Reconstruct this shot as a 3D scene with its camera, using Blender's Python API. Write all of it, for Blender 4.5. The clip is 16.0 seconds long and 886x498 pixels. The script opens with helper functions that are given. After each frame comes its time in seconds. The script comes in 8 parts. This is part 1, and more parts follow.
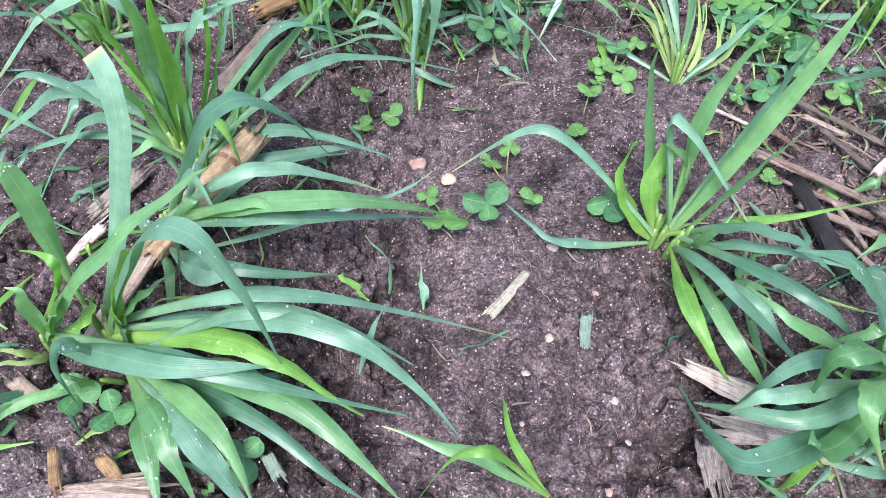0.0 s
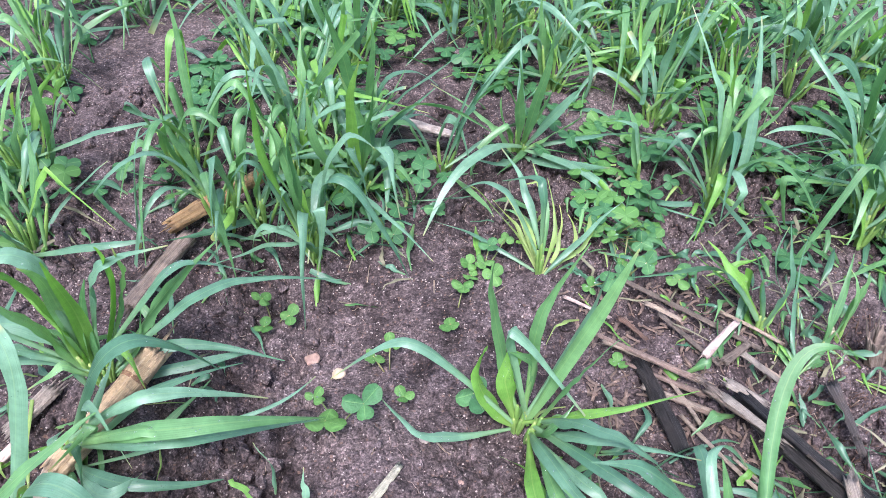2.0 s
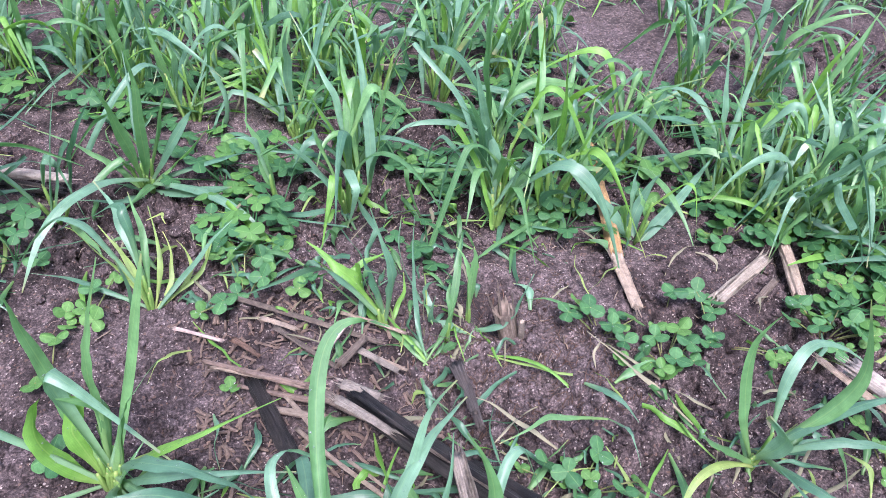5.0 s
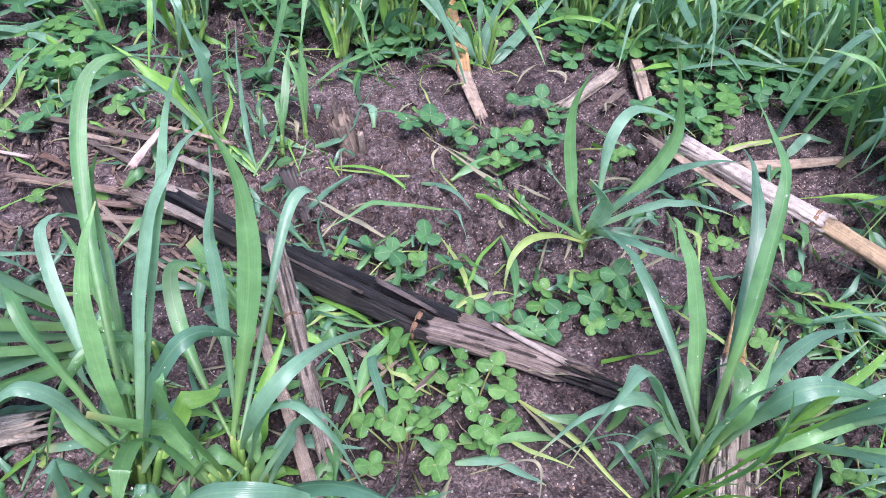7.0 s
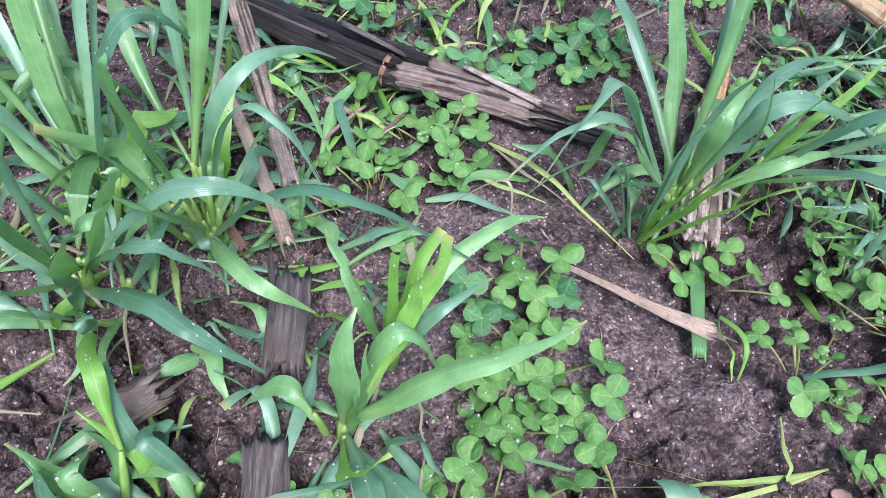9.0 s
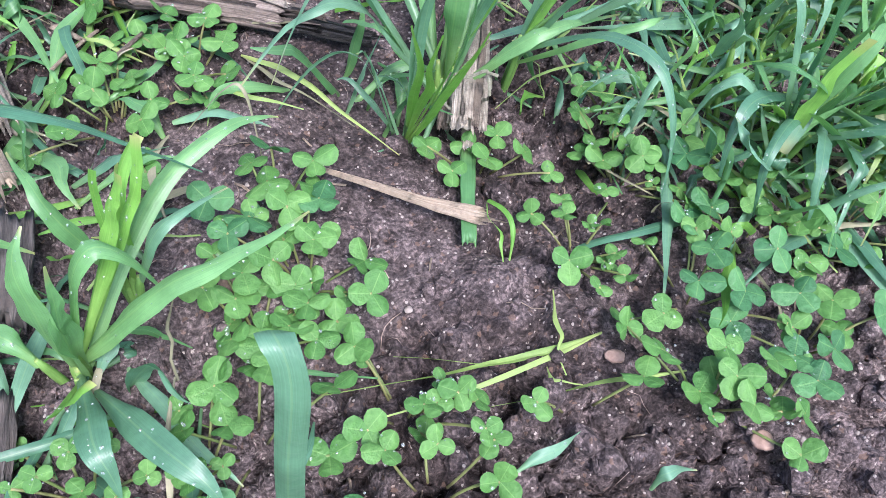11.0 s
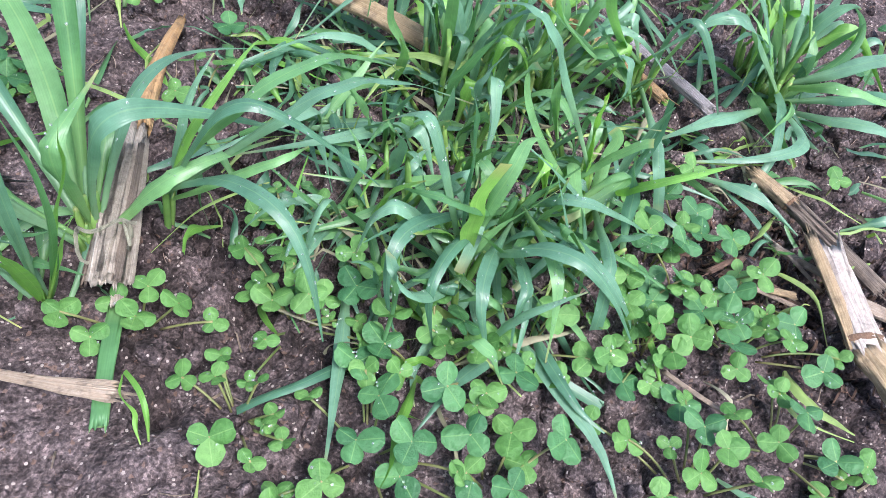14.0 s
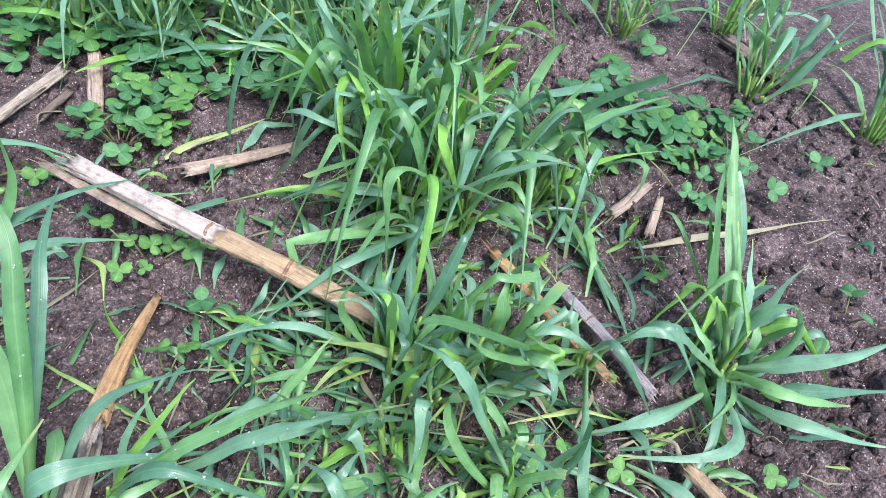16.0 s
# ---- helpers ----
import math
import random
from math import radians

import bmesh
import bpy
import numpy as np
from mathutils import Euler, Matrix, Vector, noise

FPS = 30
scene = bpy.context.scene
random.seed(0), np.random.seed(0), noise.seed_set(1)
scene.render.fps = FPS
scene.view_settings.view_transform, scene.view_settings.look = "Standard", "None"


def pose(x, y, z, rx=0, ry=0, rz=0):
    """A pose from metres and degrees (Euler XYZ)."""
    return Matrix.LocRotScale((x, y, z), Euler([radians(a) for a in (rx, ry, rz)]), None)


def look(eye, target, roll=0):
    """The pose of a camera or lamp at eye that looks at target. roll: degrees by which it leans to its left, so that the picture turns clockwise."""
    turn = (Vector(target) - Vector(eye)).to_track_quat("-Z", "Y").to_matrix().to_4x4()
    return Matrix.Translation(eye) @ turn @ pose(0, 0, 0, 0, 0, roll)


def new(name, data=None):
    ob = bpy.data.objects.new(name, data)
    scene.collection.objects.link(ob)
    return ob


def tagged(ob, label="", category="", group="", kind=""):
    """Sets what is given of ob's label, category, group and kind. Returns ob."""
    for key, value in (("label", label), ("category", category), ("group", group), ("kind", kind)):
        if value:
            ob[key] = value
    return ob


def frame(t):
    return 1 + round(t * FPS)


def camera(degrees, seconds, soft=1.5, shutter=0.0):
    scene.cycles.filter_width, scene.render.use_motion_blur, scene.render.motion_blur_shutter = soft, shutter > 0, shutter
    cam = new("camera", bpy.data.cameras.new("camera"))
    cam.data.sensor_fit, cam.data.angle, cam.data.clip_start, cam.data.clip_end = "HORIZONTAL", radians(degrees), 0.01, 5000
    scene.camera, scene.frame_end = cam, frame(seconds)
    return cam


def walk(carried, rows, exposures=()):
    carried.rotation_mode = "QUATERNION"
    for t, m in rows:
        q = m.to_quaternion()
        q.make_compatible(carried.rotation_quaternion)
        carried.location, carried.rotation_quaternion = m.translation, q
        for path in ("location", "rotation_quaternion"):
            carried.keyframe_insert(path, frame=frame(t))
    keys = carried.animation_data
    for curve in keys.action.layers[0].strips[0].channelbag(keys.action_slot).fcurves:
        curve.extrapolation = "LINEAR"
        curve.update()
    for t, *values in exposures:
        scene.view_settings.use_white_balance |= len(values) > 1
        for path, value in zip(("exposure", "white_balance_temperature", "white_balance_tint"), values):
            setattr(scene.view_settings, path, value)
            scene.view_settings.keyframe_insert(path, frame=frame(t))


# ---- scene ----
cam = camera(60.8, 16.0, 0.5)
PATH = [
    (0, (-0.017, 0.041, 0.382), (0.082, 1.223, -1.228), 4.6),
    (0.5, (-0.003, 0.044, 0.401), (0.1, 1.275, -1.172), 4.2),
    (1, (0.006, 0.045, 0.429), (0.111, 1.333, -1.098), 3.7),
    (1.5, (0.015, 0.044, 0.458), (0.142, 1.388, -1.018), 3.5),
    (2, (0.044, 0.044, 0.479), (0.221, 1.437, -0.945), 3.8),
    (2.5, (0.07, 0.044, 0.484), (0.306, 1.466, -0.903), 4.1),
    (3, (0.094, 0.044, 0.486), (0.409, 1.474, -0.876), 4.6),
    (3.5, (0.121, 0.043, 0.489), (0.524, 1.474, -0.849), 5.1),
    (4, (0.153, 0.042, 0.481), (0.655, 1.456, -0.841), 6.0),
    (4.2, (0.163, 0.043, 0.477), (0.702, 1.446, -0.842), 6.2),
    (6.3, (0.274, -0.065, 0.378), (0.999, 1.304, -0.887), 4.1),
    (6.5, (0.274, -0.069, 0.373), (1.01, 1.257, -0.931), 4.7),
    (7, (0.273, -0.081, 0.354), (1.012, 1.168, -1.023), 5.9),
    (7.5, (0.269, -0.093, 0.334), (0.995, 1.081, -1.114), 6.9),
    (8, (0.265, -0.101, 0.324), (0.963, 1.0, -1.193), 7.4),
    (8.2, (0.263, -0.105, 0.319), (0.944, 0.968, -1.226), 7.4),
    (10.3, (0.274, -0.144, 0.286), (1.006, 0.682, -1.382), 10.0),
    (10.5, (0.285, -0.15, 0.284), (1.058, 0.655, -1.375), 10.9),
    (11, (0.314, -0.161, 0.28), (1.164, 0.571, -1.375), 12.3),
    (11.5, (0.336, -0.171, 0.276), (1.253, 0.496, -1.371), 13.4),
    (12, (0.353, -0.178, 0.274), (1.32, 0.44, -1.363), 14.4),
    (12.5, (0.376, -0.185, 0.276), (1.387, 0.4, -1.348), 15.2),
    (13, (0.39, -0.189, 0.276), (1.44, 0.37, -1.332), 16.2),
    (13.5, (0.409, -0.186, 0.287), (1.493, 0.374, -1.297), 16.5),
    (14, (0.426, -0.186, 0.298), (1.537, 0.392, -1.261), 16.6),
    (14.5, (0.435, -0.188, 0.307), (1.556, 0.42, -1.234), 16.3),
    (15, (0.447, -0.187, 0.329), (1.569, 0.474, -1.189), 15.5),
    (15.5, (0.471, -0.182, 0.361), (1.599, 0.547, -1.121), 14.7),
    (16, (0.51, -0.168, 0.405), (1.645, 0.633, -1.034), 13.5),
]
walk(cam, [(t, look(eye, target, roll)) for t, eye, target, roll in PATH], [(0, 2.60, 5960, 18), (4.2, 2.56, 5960, 23), (6.6, 2.46, 5900, 28), (8.2, 2.42, 5950, 24), (11, 2.55, 5900, 14), (14, 2.53, 6050, 13), (16, 2.52, 6000, 14)])

# ---- light ----
SUN_EL, SUN_ROT = radians(62), radians(200)
world = bpy.data.worlds.new("sky")
scene.world = world
world.use_nodes = True
wn = world.node_tree.nodes
sky = wn.new("ShaderNodeTexSky")
sky.sky_type, sky.sun_disc, sky.sun_elevation, sky.sun_rotation = "NISHITA", False, SUN_EL, SUN_ROT
sky.air_density, sky.dust_density, sky.ozone_density = 1.0, 3.0, 1.0
wn["Background"].inputs["Strength"].default_value = 0.080
world.node_tree.links.new(sky.outputs[0], wn["Background"].inputs["Color"])
sun = new("sun", bpy.data.lights.new("sun", "SUN"))
sun.data.energy, sun.data.angle, sun.data.color = 1.5, radians(20), (1.0, 0.985, 0.975)
sun.matrix_world = look((0, 0, 5), (math.sin(SUN_ROT) * -5 / math.tan(SUN_EL), math.cos(SUN_ROT) * -5 / math.tan(SUN_EL), 0))


# ---- materials ----
class Mat:
    """A node material with short ways to add and join nodes."""

    def __init__(self, name):
        self.m = bpy.data.materials.new(name)
        self.m.use_nodes = True
        self.t = self.m.node_tree
        self.p = self.t.nodes["Principled BSDF"]
        self.out = self.t.nodes["Material Output"]

    def node(self, kind, **sets):
        n = self.t.nodes.new("ShaderNode" + kind)
        for k, v in sets.items():
            n.inputs[k.replace("_", " ")].default_value = v
        return n

    def link(self, a, b):
        self.t.links.new(a, b)

    def coords(self, which="Object"):
        return self.t.nodes.new("ShaderNodeTexCoord").outputs[which]

    def scaled(self, vec, s):
        n = self.node("Mapping")
        n.inputs["Scale"].default_value = s
        self.link(vec, n.inputs["Vector"])
        return n.outputs[0]

    def noise(self, vec, scale, detail=4.0, rough=0.6):
        n = self.node("TexNoise", Scale=scale, Detail=detail, Roughness=rough)
        self.link(vec, n.inputs["Vector"])
        return n.outputs["Fac"]

    def ramp(self, fac, *stops):
        n = self.t.nodes.new("ShaderNodeValToRGB")
        el = n.color_ramp.elements
        while len(el) < len(stops):
            el.new(0.5)
        for e, (pos, col) in zip(el, stops):
            e.position = pos
            e.color = (*col, 1) if len(col) == 3 else (col[0], col[0], col[0], 1)
        self.link(fac, n.inputs[0])
        return n.outputs[0]

    def mix(self, fac, a, b, blend="MIX"):
        n = self.t.nodes.new("ShaderNodeMix")
        n.data_type, n.blend_type = "RGBA", blend
        for v, i in ((fac, 0), (a, 6), (b, 7)):
            if isinstance(v, (int, float)):
                n.inputs[i].default_value = v
            elif isinstance(v, tuple):
                n.inputs[i].default_value = (*v, 1)
            else:
                self.link(v, n.inputs[i])
        return n.outputs[2]

    def math(self, op, a, b=0.0):
        n = self.t.nodes.new("ShaderNodeMath")
        n.operation = op
        for v, i in ((a, 0), (b, 1)):
            if isinstance(v, (int, float)):
                n.inputs[i].default_value = v
            else:
                self.link(v, n.inputs[i])
        return n.outputs[0]

    def bump(self, height, strength, distance, normal=None):
        n = self.node("Bump", Strength=strength, Distance=distance)
        self.link(height, n.inputs["Height"])
        if normal is not None:
            self.link(normal, n.inputs["Normal"])
        return n.outputs[0]

    def finish(self, color, rough, normal=None, spec=0.5):
        for v, k in ((color, "Base Color"), (rough, "Roughness")):
            if isinstance(v, (int, float)):
                self.p.inputs[k].default_value = v
            elif isinstance(v, tuple):
                self.p.inputs[k].default_value = (*v, 1)
            else:
                self.link(v, self.p.inputs[k])
        self.p.inputs["Specular IOR Level"].default_value = spec
        if normal is not None:
            self.link(normal, self.p.inputs["Normal"])
        return self.m

    def thin(self, color, amount):
        """Lets part of the light through, as a leaf does."""
        tr = self.node("BsdfTranslucent")
        self.link(color, tr.inputs["Color"])
        mx = self.node("MixShader", Fac=amount)
        self.link(self.p.outputs[0], mx.inputs[1])
        self.link(tr.outputs[0], mx.inputs[2])
        self.link(mx.outputs[0], self.out.inputs["Surface"])
        return self.m

    def random(self):
        return self.t.nodes.new("ShaderNodeObjectInfo").outputs["Random"]


def soil_material():
    s = Mat("damp_soil")
    co = s.coords()

    def cells(scale):
        v = s.node("TexVoronoi", Scale=scale, Randomness=1.0)
        s.link(co, v.inputs["Vector"])
        sep = s.t.nodes.new("ShaderNodeSeparateColor")
        s.link(v.outputs["Color"], sep.inputs[0])
        return v.outputs["Distance"], sep.outputs
    (d1, k1), (d2, k2) = cells(240.0), cells(560.0)
    big = s.noise(co, 4.5, 5, 0.6)
    mid = s.noise(co, 34.0, 7, 0.68)
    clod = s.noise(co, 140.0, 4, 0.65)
    fine = s.noise(co, 620.0, 3, 0.7)
    col = s.ramp(mid, (0.36, (0.024, 0.018, 0.018)), (0.5, (0.056, 0.044, 0.044)), (0.64, (0.098, 0.079, 0.080)))
    col = s.mix(s.math("MULTIPLY", s.ramp(big, (0.46, (0.0,)), (0.60, (1.0,))), 0.6), col, (0.118, 0.096, 0.097))
    # Shade in the colour: low spots of the clod and fine bump are darkened.
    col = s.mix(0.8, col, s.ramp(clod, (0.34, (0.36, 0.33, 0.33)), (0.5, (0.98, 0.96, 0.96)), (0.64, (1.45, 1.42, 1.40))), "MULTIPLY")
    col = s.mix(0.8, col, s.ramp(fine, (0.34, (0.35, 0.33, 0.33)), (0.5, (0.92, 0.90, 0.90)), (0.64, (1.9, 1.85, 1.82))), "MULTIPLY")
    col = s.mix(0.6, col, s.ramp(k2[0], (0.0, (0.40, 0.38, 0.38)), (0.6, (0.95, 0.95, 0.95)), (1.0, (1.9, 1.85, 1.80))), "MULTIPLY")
    speck = s.math("MULTIPLY", s.math("GREATER_THAN", k2[1], 0.93), s.math("LESS_THAN", d2, 0.40))
    col = s.mix(s.math("MULTIPLY", speck, 0.75), col, (0.34, 0.29, 0.265))
    rust = s.math("GREATER_THAN", k2[2], 0.965)
    col = s.mix(s.math("MULTIPLY", rust, 0.4), col, (0.18, 0.11, 0.08))
    h = s.math("ADD", s.math("MULTIPLY", d1, -0.35), s.math("MULTIPLY", d2, -0.3))
    h = s.math("ADD", s.math("ADD", h, clod), s.math("MULTIPLY", fine, 0.7))
    n1 = s.bump(h, 0.9, 0.0032)
    rough = s.ramp(mid, (0.3, (0.62,)), (0.6, (0.92,)))
    return s.finish(col, rough, n1, 0.14)


def blade_material(name, lo, hi, pale, gloss, dry=False):
    s = Mat(name)
    uv = s.coords("UV")
    sep = s.t.nodes.new("ShaderNodeSeparateXYZ")
    s.link(uv, sep.inputs[0])
    u, v = sep.outputs[0], sep.outputs[1]
    rnd = s.random()
    ob = s.coords()
    streak = s.noise(s.scaled(uv, (46, 2.2, 1)), 1.0, 3, 0.6)
    blot = s.noise(ob, 75.0, 4, 0.65)
    col = s.mix(rnd, lo, hi)
    col = s.mix(0.5, col, s.ramp(streak, (0.3, (0.68, 0.70, 0.70)), (0.7, (1.28, 1.25, 1.28))), "MULTIPLY")
    col = s.mix(0.55, col, s.ramp(blot, (0.3, (0.52, 0.56, 0.55)), (0.7, (1.40, 1.32, 1.40))), "MULTIPLY")
    col = s.mix(s.ramp(v, (0.0, (0.45,)), (0.2, (0.0,))), col, pale)
    rib = s.math("LESS_THAN", s.math("ABSOLUTE", s.math("SUBTRACT", u, 0.5)), 0.035)
    col = s.mix(s.math("MULTIPLY", rib, 0.18), col, pale)
    fleck = s.ramp(s.noise(s.scaled(uv, (5.0, 26.0, 1)), 1.0, 4, 0.7), (0.62, (0.0,)), (0.72, (1.0,)))
    col = s.mix(s.math("MULTIPLY", fleck, 0.16), col, pale)
    tipped = s.math("MULTIPLY", s.ramp(v, (0.93, (0.0,)), (1.0, (1.0,))), s.math("GREATER_THAN", rnd, 0.55))
    col = s.mix(s.math("MULTIPLY", tipped, 0.7), col, (0.33, 0.29, 0.13))
    wv = s.math("SINE", s.math("MULTIPLY", u, 62.0))
    nor = s.bump(wv, 0.10, 0.0004)
    nor = s.bump(blot, 0.30, 0.002, nor)
    s.finish(col, s.ramp(blot, (0.3, (gloss - 0.06,)), (0.7, (gloss + 0.10,))), nor, 0.5)
    return s.thin(s.mix(1.0, col, (1.45, 1.60, 0.78) if not dry else (1.1, 1.05, 0.9), "MULTIPLY"), 0.36 if not dry else 0.15)


def clover_material(name, lo, hi):
    s = Mat(name)
    uv = s.coords("UV")
    sep = s.t.nodes.new("ShaderNodeSeparateXYZ")
    s.link(uv, sep.inputs[0])
    u, v = sep.outputs[0], sep.outputs[1]
    col = s.mix(s.random(), lo, hi)
    off = s.math("ABSOLUTE", s.math("SUBTRACT", u, 0.5))
    vein = s.math("SINE", s.math("MULTIPLY", s.math("SUBTRACT", v, s.math("MULTIPLY", off, 0.9)), 62.0))
    ob = s.coords()
    blot = s.noise(ob, 2.2, 4, 0.65)
    col = s.mix(0.7, col, s.ramp(blot, (0.3, (0.60, 0.66, 0.55)), (0.7, (1.35, 1.25, 1.30))), "MULTIPLY")
    col = s.mix(s.math("MULTIPLY", s.ramp(vein, (0.75, (0.0,)), (1.0, (1.0,))), 0.05), col, (0.17, 0.30, 0.10))
    col = s.mix(s.ramp(off, (0.0, (0.40,)), (0.035, (0.0,))), col, (0.20, 0.33, 0.11))
    nor = s.bump(vein, 0.06, 0.0005)
    nor = s.bump(blot, 0.3, 0.01, nor)
    s.finish(col, s.ramp(blot, (0.3, (0.42,)), (0.7, (0.62,))), nor, 0.28)
    return s.thin(s.mix(1.0, col, (1.4, 1.5, 0.75), "MULTIPLY"), 0.24)


def fibre_material(name, lo, mid_, hi, rough=0.75, streaks=70.0, spots=0.3, spot=(0.05, 0.04, 0.035), dirt=(0.055, 0.040, 0.034), gloss=0.4):
    """Stalk, straw or husk: grain along the length (V), blotches and weathering."""
    s = Mat(name)
    uv = s.coords("UV")
    ob = s.coords()
    grain = s.noise(s.scaled(uv, (streaks, 1.4, 1)), 1.0, 5, 0.65)
    col = s.ramp(grain, (0.25, lo), (0.5, mid_), (0.75, hi))
    blot = s.noise(ob, 34.0, 5, 0.65)
    col = s.mix(s.math("MULTIPLY", s.ramp(blot, (0.44, (0.0,)), (0.62, (1.0,))), spots), col, spot)
    col = s.mix(s.math("MULTIPLY", s.ramp(s.noise(ob, 130.0, 4, 0.7), (0.50, (0.0,)), (0.64, (1.0,))), 0.4), col, dirt)
    col = s.mix(0.4, col, s.ramp(s.noise(ob, 400.0, 4, 0.7), (0.3, (0.6, 0.6, 0.6)), (0.7, (1.3, 1.3, 1.3))), "MULTIPLY")
    col = s.mix(0.35, col, s.ramp(s.random(), (0.0, (0.7, 0.7, 0.72)), (1.0, (1.2, 1.15, 1.05))), "MULTIPLY")
    nor = s.bump(grain, 1.0, 0.0030)
    nor = s.bump(blot, 0.3, 0.002, nor)
    return s.finish(col, rough, nor, gloss)


def plain_grit(name, a, b, rough=0.8):
    s = Mat(name)
    n = s.noise(s.coords(), 180.0, 5, 0.65)
    col = s.mix(s.random(), s.ramp(n, (0.3, a), (0.7, b)), s.ramp(n, (0.3, tuple(x * 0.6 for x in a)), (0.7, tuple(x * 0.8 for x in b))))
    return s.finish(col, rough, s.bump(n, 0.6, 0.002), 0.4)


def water_material():
    s = Mat("water_drop")
    s.p.inputs["Transmission Weight"].default_value = 0.85
    s.p.inputs["IOR"].default_value = 1.33
    return s.finish((0.86, 0.93, 0.90), 0.08, None, 0.9)


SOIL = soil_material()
GREEN = [
    blade_material("wheat_leaf_bluegreen", (0.058, 0.148, 0.086), (0.140, 0.268, 0.170), (0.22, 0.34, 0.14), 0.37),
    blade_material("wheat_leaf_green", (0.064, 0.166, 0.060), (0.136, 0.282, 0.108), (0.24, 0.36, 0.12), 0.40),
    blade_material("wheat_leaf_bright", (0.105, 0.250, 0.040), (0.165, 0.335, 0.064), (0.29, 0.39, 0.12), 0.46),
]
DRYLEAF = blade_material("dry_grass_leaf", (0.14, 0.135, 0.08), (0.24, 0.225, 0.145), (0.25, 0.22, 0.14), 0.75, True)
YELLOWLEAF = blade_material("yellowing_leaf", (0.17, 0.26, 0.07), (0.25, 0.33, 0.10), (0.34, 0.36, 0.14), 0.55)
SHEATH = blade_material("leaf_sheath", (0.13, 0.26, 0.06), (0.21, 0.34, 0.085), (0.34, 0.37, 0.14), 0.48)
GREEN += [YELLOWLEAF, DRYLEAF]
CLOVER = [
    clover_material("clover_leaflet", (0.030, 0.102, 0.040), (0.064, 0.170, 0.062)),
    clover_material("clover_leaflet_young", (0.055, 0.148, 0.036), (0.092, 0.202, 0.054)),
]
PETIOLE = blade_material("clover_petiole", (0.12, 0.17, 0.05), (0.20, 0.20, 0.08), (0.22, 0.15, 0.08), 0.5)
TAN = fibre_material("tan_cornstalk", (0.294, 0.198, 0.103), (0.389, 0.279, 0.163), (0.596, 0.472, 0.326), 0.55, 70.0, 0.1)
GREY = fibre_material("weathered_cornstalk", (0.073, 0.057, 0.046), (0.312, 0.257, 0.212), (0.612, 0.531, 0.458), 0.85, 90.0, 0.4)
BLACK = fibre_material("blackened_cornstalk", (0.002, 0.002, 0.002), (0.006, 0.006, 0.006), (0.070, 0.063, 0.061), 0.45, 80.0, 0.16, (0.12, 0.095, 0.085), (0.004, 0.003, 0.003), 0.30)
HUSK = fibre_material("dry_husk", (0.319, 0.217, 0.144), (0.379, 0.294, 0.224), (0.576, 0.481, 0.401), 0.8, 50.0, 0.12)
ORANGE = fibre_material("orange_cornstalk", (0.369, 0.188, 0.074), (0.420, 0.259, 0.120), (0.607, 0.432, 0.237), 0.55, 60.0, 0.25)
PITH = fibre_material("brown_node", (0.10, 0.05, 0.03), (0.20, 0.11, 0.06), (0.32, 0.20, 0.12), 0.8, 30.0, 0.3)
ROOT = fibre_material("root_fibre", (0.240, 0.161, 0.136), (0.408, 0.310, 0.272), (0.552, 0.459, 0.408), 0.8, 4.0, 0.1)
REDSTONE = plain_grit("brown_clod", (0.15, 0.09, 0.07), (0.30, 0.20, 0.16))
STRAWSTONE = plain_grit("ochre_pebble", (0.26, 0.20, 0.13), (0.38, 0.31, 0.22))
STONE = plain_grit("pebble", (0.19, 0.15, 0.13), (0.32, 0.27, 0.24))
PALE = fibre_material("pale_cornstalk", (0.388, 0.306, 0.258), (0.480, 0.409, 0.354), (0.620, 0.580, 0.540), 0.65, 60.0, 0.1, (0.20, 0.12, 0.08))
LILAC = fibre_material("greyish_cornstalk", (0.121, 0.104, 0.103), (0.300, 0.273, 0.283), (0.470, 0.434, 0.438), 0.6, 60.0, 0.3)
GREYTAN = fibre_material("brown_grey_cornstalk", (0.060, 0.045, 0.034), (0.193, 0.148, 0.117), (0.353, 0.286, 0.238), 0.8, 70.0, 0.35)
CHARTAN = fibre_material("peeling_cornstalk", (0.024, 0.019, 0.018), (0.168, 0.130, 0.113), (0.378, 0.316, 0.286), 0.75, 60.0, 0.6, (0.03, 0.025, 0.024))
BARK = fibre_material("reddish_bark", (0.07, 0.035, 0.022), (0.17, 0.095, 0.065), (0.30, 0.20, 0.15), 0.85, 40.0, 0.3)
PERF = fibre_material("perforated_husk", (0.363, 0.275, 0.203), (0.398, 0.337, 0.279), (0.599, 0.542, 0.477), 0.85, 30.0, 0.2)
STRAW = fibre_material("pale_straw", (0.208, 0.193, 0.129), (0.396, 0.379, 0.283), (0.570, 0.563, 0.471), 0.7, 40.0, 0.15)
GREENSTRAW = fibre_material("green_straw", (0.101, 0.156, 0.103), (0.228, 0.310, 0.227), (0.378, 0.469, 0.381), 0.6, 40.0, 0.15)
GREYL = fibre_material("split_grey_cornstalk", (0.172, 0.137, 0.114), (0.396, 0.335, 0.272), (0.620, 0.558, 0.490), 0.85, 90.0, 0.3)
WOOD = fibre_material("charred_wood", (0.012, 0.010, 0.010), (0.050, 0.042, 0.040), (0.13, 0.115, 0.11), 0.8, 26.0, 0.2, (0.10, 0.06, 0.04))
TWIG = fibre_material("brown_twig", (0.12, 0.075, 0.055), (0.24, 0.165, 0.13), (0.42, 0.33, 0.28), 0.8, 30.0, 0.2)
WATER = water_material()


